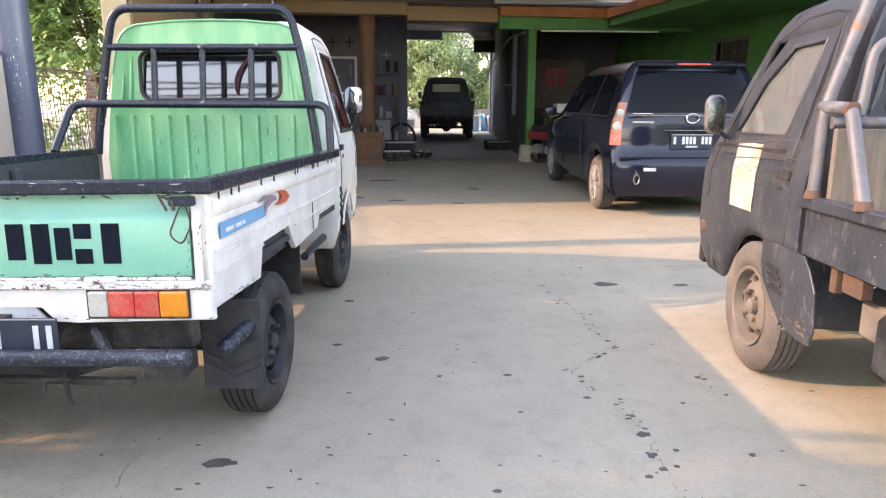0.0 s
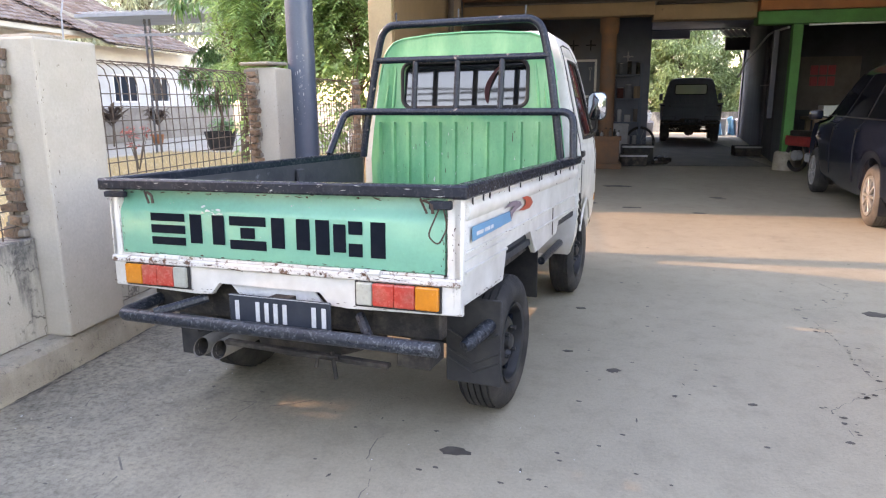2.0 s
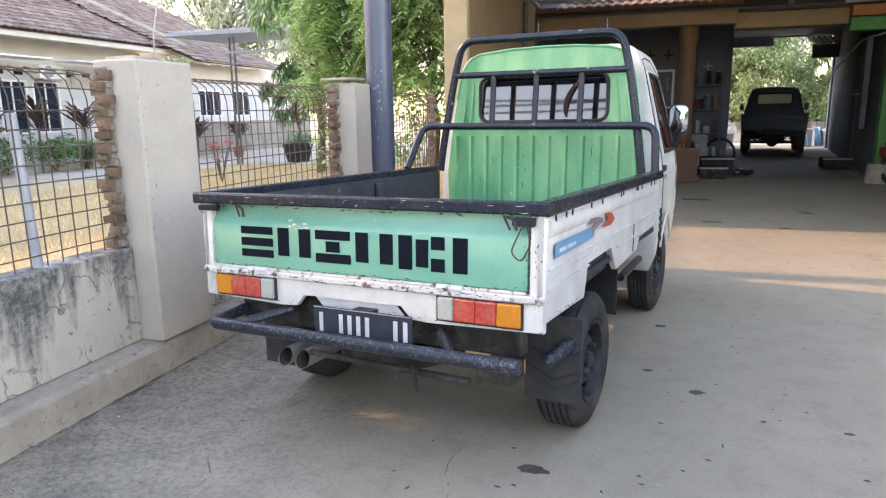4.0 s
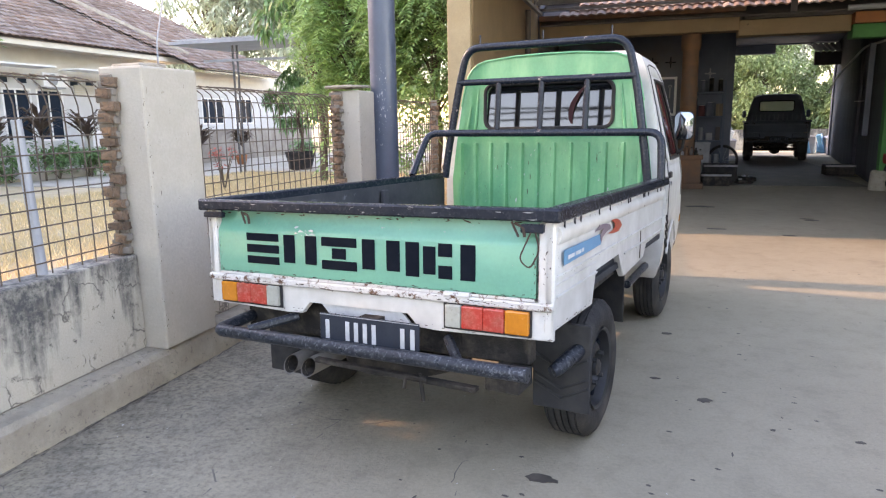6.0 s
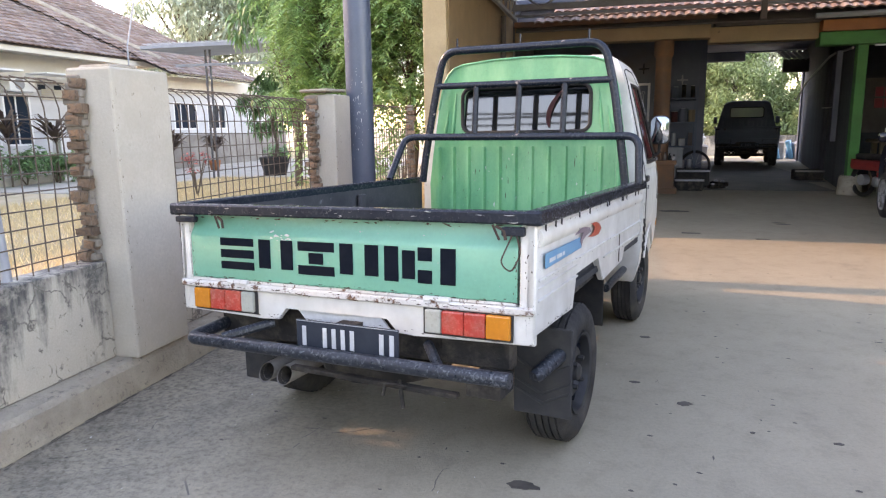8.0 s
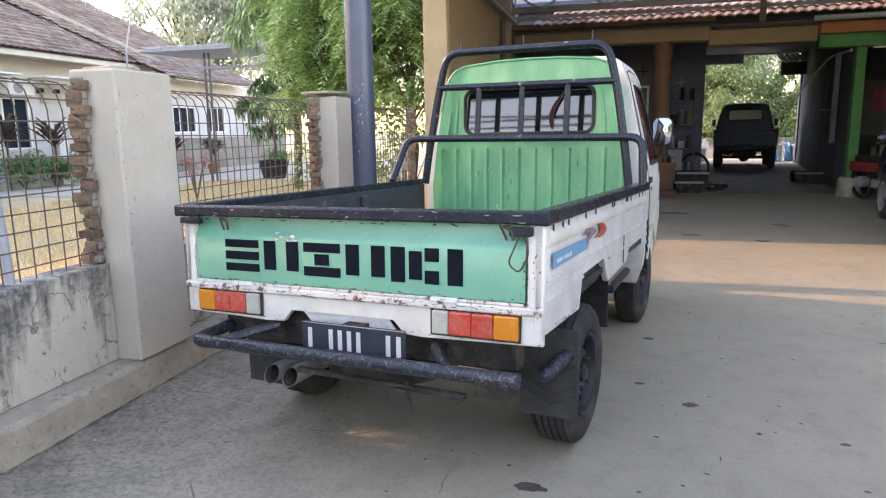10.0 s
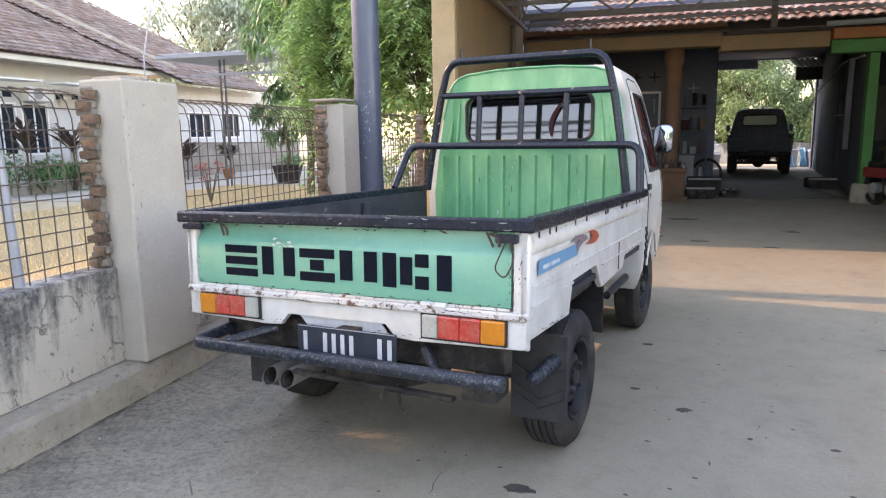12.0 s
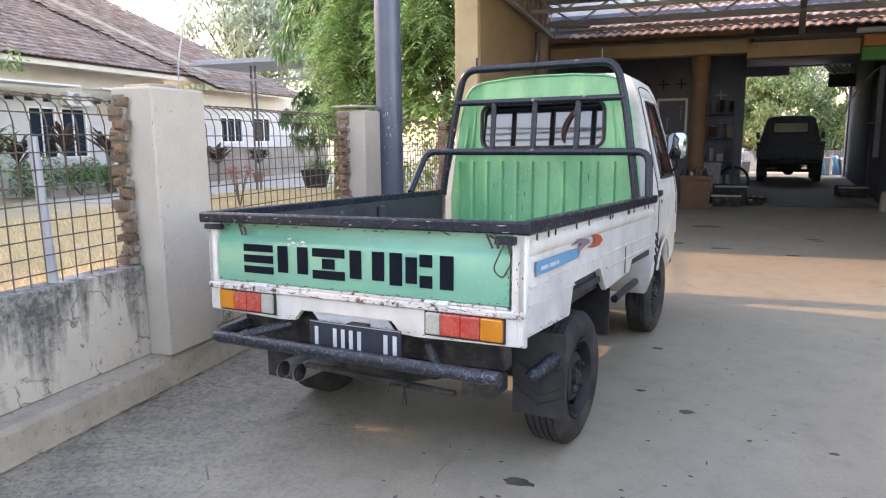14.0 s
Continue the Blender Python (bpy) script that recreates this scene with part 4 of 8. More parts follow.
def yard():
    setting("yard_path", boxes(((-12.0, 13.6, -0.034), (-4.5, 24, -0.012)), ((-12.0, 9.0, -0.034), (-8.3, 13.598, -0.012))), M_PATH, LOT, "pale paving in front of the house")
    c = thing("yard_canopy", "small flat metal canopy on thin posts", "canopy", LOT)
    part("roof", box(bmesh.new(), (-9.6, 12.6, 3.36), (-5.4, 15.2, 3.41), 0.01, 1, Euler((0.03, -0.02, 0)).to_matrix()), M_SHEET, c)
    part("rim", boxes(((-9.6, 12.55, 3.29), (-5.4, 12.6, 3.37))), M_STEEL, c)
    part("crossbar", boxes(((-8.9, 12.98, 2.86), (-5.6, 13.04, 2.92))), M_STEEL, c, "thin level bar under the canopy")
    bm = bmesh.new()
    for k in range(28):
        box(bm, (-9.58 + k * 0.15, 12.62, 3.412), (-9.53 + k * 0.15, 15.18, 3.428))
    part("roof_rib", bm, M_SHEET, c)["kind"] = "stuff"
    for x, y in ((-8.06, 13.0), (-7.93, 13.0), (-6.0, 15.0)):
        part("post", boxes(((x, y, -0.02), (x + 0.04, y + 0.04, 3.26))), M_OLDPIPE, c, "thin grey post")
    p = thing("tree_tub", "large dark round tub by the paving", "tub", LOT @ Matrix.Translation((-7.0, 14.4, -0.012)))
    part("tub", spin(bmesh.new(), [(0, 0), (0, 0.30), (0.45, 0.42), (0.5, 0.42), (0.5, 0.36), (0.42, 0.35), (0.42, 0)], 20, "z"), M_RUBBER, p, smooth=True)


yard()


def leaf_cloud(bm, centres, count, size, rnd, droop=0.6, width=0.28, spread=1.0):
    """Many single leaves about clump centres (place, radius)."""
    for c, r in centres:
        c = Vector(c)
        for _ in range(count):
            d = Vector((rnd.gauss(0, 1), rnd.gauss(0, 1), rnd.gauss(0, 0.8))).normalized() * r * rnd.uniform(0.45, 1.0) * spread
            p = c + d
            out = Vector((d.x, d.y, 0)).normalized() if d.xy.length > 1e-3 else Vector((1, 0, 0))
            dirn = (out * rnd.uniform(0.2, 1) + Vector((rnd.uniform(-.6, .6), rnd.uniform(-.6, .6), -droop * rnd.uniform(0.2, 1.6)))).normalized()
            side = dirn.cross(Vector((rnd.uniform(-.5, .5), rnd.uniform(-.5, .5), 1))).normalized()
            L = size * rnd.uniform(0.6, 1.25)
            w = L * width * 0.5
            q = [bm.verts.new(p), bm.verts.new(p + dirn * L * 0.45 + side * w), bm.verts.new(p + dirn * L + Vector((0, 0, -0.1 * L))), bm.verts.new(p + dirn * L * 0.45 - side * w)]
            bm.faces.new(q)


def leaf_rosettes(bm, centres, count, size, rnd):
    """Whorls of long hanging leaves at the twig ends of each clump."""
    for c, r in centres:
        c = Vector(c)
        for _ in range(count):
            d = Vector((rnd.gauss(0, 1), rnd.gauss(0, 1), rnd.gauss(0.2, 0.9))).normalized()
            p = c + d * r * rnd.uniform(0.55, 1.0)
            axis = (d + Vector((0, 0, 0.5))).normalized()
            u = axis.orthogonal().normalized()
            v = axis.cross(u)
            a0 = rnd.uniform(0, 6.28)
            for k in range(9):
                a = a0 + k * 0.698 + rnd.uniform(-0.2, 0.2)
                out = (u * math.cos(a) + v * math.sin(a) + axis * rnd.uniform(-0.1, 0.7)).normalized()
                L = size * rnd.uniform(0.6, 1.2)
                w = L * 0.10
                mid, tip = p + out * L * 0.45 + Vector((0, 0, -0.06 * L)), p + out * L * 0.80 + Vector((0, 0, -L * rnd.uniform(0.35, 0.75)))
                side = out.cross(Vector((rnd.uniform(-.3, .3), rnd.uniform(-.3, .3), 1))).normalized() * w
                m2 = mid * 0.45 + tip * 0.55
                bm.faces.new([bm.verts.new(q) for q in (p, mid + side, m2 + side * 0.8, tip, m2 - side * 0.8, mid - side)])


def leaf_fronds(bm, centres, count, size, rnd):
    """Arching feathered leaves: pairs of small leaflets along a drooping midrib."""
    for c, r in centres:
        c = Vector(c)
        for _ in range(count):
            a = rnd.uniform(0, 6.28)
            out = Vector((math.cos(a), math.sin(a), 0))
            p = c + Vector((rnd.gauss(0, 0.4), rnd.gauss(0, 0.4), rnd.gauss(0, 0.5))) * r
            L = size * rnd.uniform(0.65, 1.25)
            rise, fall = rnd.uniform(0.1, 0.6), rnd.uniform(0.5, 1.2)
            side = Vector((-out.y, out.x, rnd.uniform(-0.35, 0.35))).normalized()
            n = 9
            for k in range(n):
                t = (k + 0.6) / n
                q = p + out * L * t * (1 - 0.25 * t) + Vector((0, 0, L * (rise * t - fall * t * t)))
                fwd = (out + Vector((0, 0, rise - 2 * fall * t))).normalized()
                ll = L * 0.26 * (0.55 + 1.2 * t * (1 - t) * 1.6) * rnd.uniform(0.85, 1.15)
                for sg in (1, -1):
                    dirn = (side * sg + fwd * 0.55 + Vector((0, 0, -0.25))).normalized()
                    wd = fwd * ll * 0.16
                    bm.faces.new([bm.verts.new(v) for v in (q, q + dirn * ll * 0.5 + wd, q + dirn * ll, q + dirn * ll * 0.5 - wd)])


def tree(name, label, base, height, crown, n_clumps, leaves, size, material, seed, droop=0.6, width=0.28, trunk=0.12, low=0.3, m=None, habit="cloud"):
    rnd = random.Random(seed)
    t = thing(name, label, "tree", (m or LOT) @ Matrix.Translation(base))
    bm = bmesh.new()
    top = Vector((rnd.uniform(-.2, .2), rnd.uniform(-.2, .2), height * 0.62))
    tube(bm, [(0, 0, -0.1), top * 0.3 + Vector((0.08, 0, 0)), top * 0.65 + Vector((-0.06, 0.05, 0)), top], [trunk, trunk * 0.8, trunk * 0.6, trunk * 0.3], 8)
    clumps = []
    for _ in range(n_clumps):
        a = rnd.uniform(0, 2 * math.pi)
        z = rnd.uniform(low, 1.0)
        rr = crown * math.sqrt(rnd.uniform(0.05, 1)) * (1 - 0.5 * max(0, z - 0.6) / 0.4)
        c = Vector((math.cos(a) * rr, math.sin(a) * rr, height * z))
        clumps.append((c, rnd.uniform(0.16, 0.34) * crown))
        if rnd.random() < 0.35:
            st = top * rnd.uniform(0.4, 1.0)
            tube(bm, [st, (st + c) / 2 + Vector((0, 0, 0.1)), c], [trunk * 0.35, trunk * 0.22, trunk * 0.06], 5)
    part("trunk", bm, M_BARK, t)
    bm = bmesh.new()
    if habit == "rosette":
        leaf_rosettes(bm, clumps, leaves, size, rnd)
    elif habit == "frond":
        leaf_fronds(bm, clumps, leaves, size, rnd)
    else:
        leaf_cloud(bm, clumps, leaves, size, rnd, droop, width)
    part("crown", bm, material, t)["kind"] = "stuff"
    return t


tree("mango_tree", "mango tree with hanging glossy leaves behind the fence", (-4.7, 11.2, 0), 5.8, 1.25, 70, 20, 0.27, M_MANGO, 3, trunk=0.1, low=0.56, habit="rosette")
tree("mango_tree", "mango tree with hanging glossy leaves behind the fence", (-3.9, 11.4, 0), 4.2, 0.8, 34, 18, 0.25, M_MANGO, 13, trunk=0.07, low=0.42, habit="rosette")
tree("mango_sapling", "young mango tree standing in the dark tub", (-7.0, 14.4, 0.42), 2.3, 0.8, 26, 14, 0.22, M_MANGO, 33, trunk=0.05, low=0.35, habit="rosette")
tree("leafy_tree", "bright green feathery-leaved tree behind the fence", (-2.9, 9.4, 0), 5.2, 1.25, 200, 15, 0.48, M_FINE, 5, trunk=0.08, low=0.34, habit="frond")
tree("leafy_tree", "bright green feathery-leaved tree behind the fence", (-1.25, 8.6, 0), 5.0, 1.15, 200, 16, 0.46, M_FINE, 15, trunk=0.06, low=0.36, habit="frond")
tree("far_tree", "tall tree beyond the house, haze put into its leaf colour", (-19.5, 29, 0), 10.5, 3.6, 90, 200, 0.34, M_FARLEAF, 9, 0.7, 0.34, 0.25, 0.36)
tree("far_tree", "tall tree beyond the house, haze put into its leaf colour", (-14.0, 30, 0), 8.8, 3.4, 80, 200, 0.34, M_FARLEAF, 19, 0.7, 0.34, 0.25, 0.25)
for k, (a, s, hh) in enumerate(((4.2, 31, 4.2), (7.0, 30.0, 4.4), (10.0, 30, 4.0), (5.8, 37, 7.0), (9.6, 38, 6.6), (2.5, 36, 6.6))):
    tree("back_tree", "yellow-green tree behind the gateway with haze-paled leaves", (a, s, 0), hh, 2.1, 100, 260, 0.17, M_GATELEAF if k < 3 else M_FARLEAF, 30 + k, 0.5, 0.4, 0.1, 0.06)
# Out of view: added only to throw soft shade over the near floor.
tree("mango_tree", "unseen mango tree added to cast soft shade on the near floor", (-4.4, -2.1, 0), 4.8, 2.05, 200, 120, 0.30, M_MANGO, 23, 1.0, 0.24)


# ---- across the street: unseen wall and trees added for reflections ----
setting("street_wall", box(bmesh.new(), (-40, -34.2, -0.03), (40, -34, 2.6)), M_WHITE, LOT, "unseen plain pale wall across the street, added for reflections")
# Out of view: trees added to darken what the car's rear reflects.
for k in range(4, 9):
    tree("street_tree", "unseen tree across the street, added to darken reflections", (-17 + k * 5.0 + random.uniform(-1, 1), -24 + random.uniform(-2, 2), 0), 6.5, 2.6, 40, 60, 0.5, M_MANGO, 60 + k, 0.6, 0.5, 0.16, 0.35)
# ---- small pickup trucks ----
TILT = 0.0235  # the pickups stand slightly nose down


def wheel(parent, x, y, r, side, tyre_mat, rim_mat, name="wheel", label="", width=0.155, rim_r=0.165, holes=9, spokes=0):
    """A wheel with its outer face towards side (+1 or -1); x is the outer face."""
    w = new(name)
    w.parent = parent
    w.matrix_basis = Matrix.Translation((x, y, r))
    if label:
        w["label"] = label
    s = side
    prof = [(-width * s, rim_r), (-width * s, r * 0.80), (-(width - 0.012) * s, r * 0.93), (-(width - 0.028) * s, r * 0.985)]
    for g in (0.80, 0.65, 0.5, 0.35, 0.20):
        u = -width * g * s
        prof += [(u - 0.004 * s, r), (u - 0.003 * s, r * 0.968), (u + 0.003 * s, r * 0.968), (u + 0.004 * s, r)]
    prof += [(-0.028 * s, r * 0.985), (-0.012 * s, r * 0.93), (0.0, r * 0.82), (-0.004 * s, rim_r * 1.10), (-0.02 * s, rim_r)]
    bm = spin(bmesh.new(), prof, 144, "x", caps=False)
    bm.verts.ensure_lookup_table()
    for i, v in enumerate(bm.verts):
        rad = math.hypot(v.co.y, v.co.z)
        if rad > r * 0.975 and (i % 144) % 3 < 1 and abs(abs(v.co.x) - width / 2) > width * 0.2:
            v.co.y *= 0.978
            v.co.z *= 0.978
    part("tyre", bm, tyre_mat, w, smooth=True)
    bm = spin(bmesh.new(), [(-0.022 * s, rim_r * 1.02), (-0.006 * s, rim_r * 1.0), (-0.012 * s, rim_r * 0.93), (-0.06 * s, rim_r * 0.88), (-0.062 * s, rim_r * 0.74), (-0.034 * s, rim_r * 0.58), (-0.025 * s, rim_r * 0.42), (-0.045 * s, rim_r * 0.36), (-0.045 * s, 0.0)], 40, "x", caps=False)
    if spokes:
        part("rim_well", bm, M_UNDER, w, smooth=True)
        bm = spin(bmesh.new(), [(-0.022 * s, rim_r * 1.03), (0.0, rim_r * 1.0), (-0.008 * s, rim_r * 0.88), (-0.03 * s, rim_r * 0.86)], 40, "x")
        bmesh.ops.delete(bm, geom=[f for f in bm.faces if len(f.verts) > 4], context="FACES_ONLY")
        part("rim", bm, rim_mat, w, smooth=True)
        for k in range(spokes):
            sb = box(bmesh.new(), (-0.016, rim_r * 0.12, -0.013), (0.016, rim_r * 0.92, 0.013), 0.005)
            part("spoke", sb, rim_mat, w, m=Matrix.Translation((-0.016 * s, 0, 0)) @ Matrix.Rotation(2 * math.pi * k / spokes, 4, "X"))
    else:
        part("rim", bm, rim_mat, w, smooth=True)
    hole_me = nut_me = None
    hole_r = 0.015 if rim_mat is M_RIMB else 0.020
    for k in range(holes):
        a = 2 * math.pi * k / holes
        c = Vector((-0.050 * s, math.cos(a) * rim_r * 0.68, math.sin(a) * rim_r * 0.68))
        if hole_me is None:
            o = part("vent_hole", spin(bmesh.new(), [(-0.010, 0), (-0.010, hole_r), (0.010, hole_r), (0.010, 0.0)], 10, "x"), M_UNDER if rim_mat is M_RIMB else M_INK, w)
            hole_me = o.data
        else:
            o = new("vent_hole", hole_me)
            o.parent = w
        o.matrix_basis = Matrix.Translation(c)
    for k in range(4):
        a = 2 * math.pi * (k + 0.5) / 4
        c = Vector((-0.02 * s, math.cos(a) * rim_r * 0.40, math.sin(a) * rim_r * 0.40))
        if nut_me is None:
            o = part("wheel_nut", spin(bmesh.new(), [(-0.012, 0), (-0.012, 0.011), (0.010, 0.009), (0.010, 0)], 6, "x"), rim_mat, w)
            nut_me = o.data
        else:
            o = new("wheel_nut", nut_me)
            o.parent = w
        o.matrix_basis = Matrix.Translation(c)
    part("hub_cap", spin(bmesh.new(), [(-0.045 * s, 0.036), (-0.018 * s, 0.033), (-0.01 * s, 0.022), (-0.01 * s, 0)], 14, "x"), rim_mat, w, smooth=True)
    return w


CAB_Z = [(0.40, 1.965, 3.13, 0.655), (0.50, 1.96, 3.185, 0.685), (0.64, 1.96, 3.205, 0.70), (0.80, 1.96, 3.20, 0.70), (0.94, 1.96, 3.18, 0.70), (1.045, 1.96, 3.12, 0.685), (1.10, 1.962, 3.08, 0.672),
         (1.20, 1.965, 3.005, 0.645), (1.34, 1.97, 2.90, 0.61), (1.50, 1.98, 2.785, 0.565), (1.555, 1.985, 2.735, 0.545), (1.605, 2.005, 2.67, 0.515), (1.635, 2.05, 2.60, 0.46), (1.648, 2.14, 2.50, 0.36)]
CAB_Z = [(z if z < 1.1 else 1.1 + (z - 1.1) * 1.11, b, f, w) for z, b, f, w in CAB_Z]
FRONT_Y, REAR_Y, WHEEL_R = 2.47, 0.655, 0.278


def cab_shell(body, drop=0.0):
    """The cab's skin: rings of points from the sill to the roof, with openings for door windows, rear window and windscreen."""
    bm = bmesh.new()
    xs = [-1, -0.90, -0.78, -0.60, -0.30, 0, 0.30, 0.60, 0.78, 0.90, 1]
    fy = [0.0, 0.035, 0.10, 0.16, 0.22, 0.28, 0.34, 0.40, 0.46, 0.52, 0.58, 0.64, 0.70, 0.76, 0.80, 0.85, 0.91, 0.965, 1.0]
    rings, n_back, n_side = [], len(xs), len(fy)
    for iz, (z, yb, yf, w) in enumerate(CAB_Z):
        ring = []

        def put(x, f):
            y = yb + f * (yf - yb)
            # rounded plan corners
            if f <= 0.035 and abs(x) > 0.88 * w:
                y += 0.02 if f == 0 else 0
            if f > 0.9:
                y -= 0.05 * (abs(x) / w) ** 2.5
            zz = z
            if iz < 5 and abs(x) > 0.5 * w:
                d = abs(y - FRONT_Y)
                if d < 0.335:
                    arch = WHEEL_R + 0.01 + math.sqrt(max(0, 0.335 ** 2 - d * d)) + TILT * FRONT_Y - drop
                    lo, hi = CAB_Z[0][0], 0.94
                    if arch > lo:
                        zz = arch + (hi - arch) * (z - lo) / (hi - lo)
            ring.append(bm.verts.new((x, y, zz)))
        for x in xs:
            put(x * w, 0.0)
        for f in fy[1:-1]:
            put(w, f)
        for x in xs[::-1]:
            put(x * w, 1.0)
        for f in fy[1:-1][::-1]:
            put(-w, f)
        rings.append(ring)
    n = len(rings[0])
    b1 = n_back - 1
    s1 = b1 + (n_side - 1)
    f1 = s1 + (n_back - 1)
    for iz in range(len(rings) - 1):
        zc = (CAB_Z[iz][0] + CAB_Z[iz + 1][0]) / 2
        for k in range(n):
            if k < b1:
                hole = 1.20 < zc < 1.54 and 3 <= k <= 6
            elif k < s1:
                hole = 1.06 < zc < 1.57 and 3 <= k - b1 <= 14
            elif k < f1:
                hole = 1.06 < zc < 1.57 and 1 <= k - s1 <= 8
            else:
                q = f1 + (n_side - 1) - 1 - k
                hole = 1.06 < zc < 1.57 and 3 <= q <= 14
            if not hole:
                bm.faces.new((rings[iz][k], rings[iz][(k + 1) % n], rings[iz + 1][(k + 1) % n], rings[iz + 1][k]))
    bm.faces.new(rings[-1])
    return bm


def cab_at(z, f, x_frac):
    """A point on the cab's skin by height, length fraction and width fraction."""
    for (z0, b0, f0, w0), (z1, b1, f1, w1) in zip(CAB_Z, CAB_Z[1:]):
        if z0 <= z <= z1:
            t = (z - z0) / (z1 - z0)
            yb, yf, w = b0 + (b1 - b0) * t, f0 + (f1 - f0) * t, w0 + (w1 - w0) * t
            y = yb + f * (yf - yb)
            if f > 0.9:
                y -= 0.05 * abs(x_frac) ** 2.5
            return Vector((x_frac * w, y, z))
    return None


def bent(p, twisted):
    if twisted:
        k = np.interp(p.y, (0, 1.0, 1.9, 2.4, 3.2), (1.048, 1.022, 1.0, 0.96, 0.85))
        return Vector((p.x * k + np.interp(p.y, (0, 1.9), (-0.018, 0.004)), p.y, p.z + p.x * np.interp(p.y, (0, 1.8), (0.022, 0.006))))
    return Vector((p.x * np.interp(p.y, (1.9, 3.2), (1.0, 0.97)), p.y, p.z))


def pickup(m, body_mat, style):
    """style: 'green' is the white truck with a green gate and cab back; 'black' the worn black one; 'dim' the plain far one."""
    green, black = style == "green", style == "black"
    label = {"green": "white pickup truck with green tailgate and black cab guard", "black": "worn black pickup truck with rusty pipe rack and boards", "dim": "dark pickup truck seen from behind in the gateway"}[style]
    t = thing("pickup_truck", label, "pickup truck", m)
    tilt = Matrix.Rotation(-TILT, 4, "X")
    body = new("body")
    body.parent = t
    body.matrix_basis = tilt
    rail_mat = M_BLACKP if green else body_mat
    cab = part("cab", cab_shell(body_mat), body_mat, body, "", True)
    sol = cab.modifiers.new("thick", "SOLIDIFY")
    sol.thickness, sol.offset = 0.022, -1
    # rear panel of the cab
    back_mat = M_GREENB if green else body_mat
    bm = bmesh.new()
    outline = [(0.615, 0.64), (0.625, 0.95), (0.60, 1.15), (0.56, 1.40), (0.538, 1.50), (0.515, 1.575), (0.49, 1.615), (0.455, 1.645), (0.40, 1.664), (0.2, 1.682), (0, 1.686)]
    outline = outline + [(-x, z) for x, z in outline[-2::-1]]
    hole = rounded(0.78, 0.255, 0.05, 4, 0, 1.395)
    # panel as two halves round the window opening
    for sgn in (1, -1):
        o = [(0, 0.64)] + [(sgn * x, z) for x, z in outline[:11]]
        inner = sorted([p for p in hole if p[0] * sgn > 0], key=lambda p: -p[1])
        upper = [p for p in inner if p[1] > 1.395]
        lower = [p for p in inner if p[1] <= 1.395]
        upper.sort(key=lambda p: abs(p[0]))
        lower.sort(key=lambda p: -abs(p[0]))
        loop = o + [(0, 1.5225)] + upper + lower + [(0, 1.2675)]
        prism(bm, loop, 1.925, 1.945, "y")
    part("roof_gutter", tube(bmesh.new(), [(x, 1.928, z + 0.004) for x, z in outline if z > 1.38], 0.008, 8), back_mat, body)
    part("rear_panel", bm, back_mat, body, "chipped green painted cab back" if green else "", False)
    bm = bmesh.new()
    for k in range(12):
        x = -0.56 + k * 0.102
        prism(bm, [(x - 0.016, 1.924), (x - 0.011, 1.902), (x + 0.006, 1.902), (x + 0.014, 1.924)], 0.66, 1.178, "z", 0.003)
    part("pressed_rib", bm, back_mat, body)
    for sgn in (1, -1):
        for x, z0, z1 in ((0.452, 1.235, 1.50), (0.505, 1.225, 1.40)):
            pts = [(sgn * (x + 0.02), 1.922, z0), (sgn * (x + 0.008), 1.922, z0 + 0.05), (sgn * x, 1.922, (z0 + z1) / 2), (sgn * (x - 0.012), 1.922, z1)]
            part("crease", tube(bmesh.new(), pts, [0.003, 0.011, 0.011, 0.003], 8), back_mat, body, "", True)
    # windows
    rim = [(x, 1.918, z) for x, z in rounded(0.79, 0.265, 0.055, 5, 0, 1.395)]
    part("rear_window_seal", tube(bmesh.new(), rim, 0.011, 8, True), M_RUBBER, body)
    bm = prism(bmesh.new(), rounded(0.78, 0.255, 0.05, 4, 0, 1.395), 1.926, 1.931, "y")
    for v in bm.verts:
        v.co.y += (v.co.z - 1.27) * 0.105
    part("rear_window", bm, M_FILM if green else M_GLASS, body)
    for sgn in (1, -1):
        door = new("door")
        door.parent = body
        pts = []
        zs = [1.06, 1.20, 1.38, 1.54]
        # the pane's corners as (height, length fraction): rear foot, rear top, front top, front bend, front foot
        corner = ((1.135, 0.265), (1.510, 0.235), (1.505, 0.56), (1.36, 0.72), (1.135, 0.765)) if black else ((1.075, 0.225), (1.53, 0.235), (1.53, 0.66), (1.34, 0.76), (1.075, 0.81))
        edge = ((1.04, 0.150), (1.552, 0.155), (1.552, 0.70), (1.36, 0.855), (1.04, 0.855))

        def ring(cs, out):
            pts_r = []
            for (za, fa), (zb, fb) in zip(cs, cs[1:] + cs[:1]):
                pts_r += [cab_at(za + (zb - za) * q / 5, fa + (fb - fa) * q / 5, sgn) + Vector((sgn * out, 0, 0)) for q in range(5)]
            return pts_r
        loop = ring(corner, 0.004)
        bm = bmesh.new()
        ra, rb, rc = ([bm.verts.new(p) for p in ring(c_, o_)] for c_, o_ in ((edge, 0.003), (corner, 0.007), (corner, -0.012)))
        for r0, r1 in ((ra, rb), (rb, rc)):
            for q in range(len(r0)):
                bm.faces.new((r0[q], r0[(q + 1) % len(r0)], r1[(q + 1) % len(r0)], r1[q]))
        part("window_frame", bm, body_mat, door)
        part("window_seal", tube(bmesh.new(), loop, 0.007 if black else 0.010, 8, True), M_OLDBLK if black else M_RUBBER, door)
        bm = bmesh.new()
        a = [bm.verts.new(p + Vector((-sgn * 0.012, 0, 0))) for p in loop]
        bm.faces.new(a)
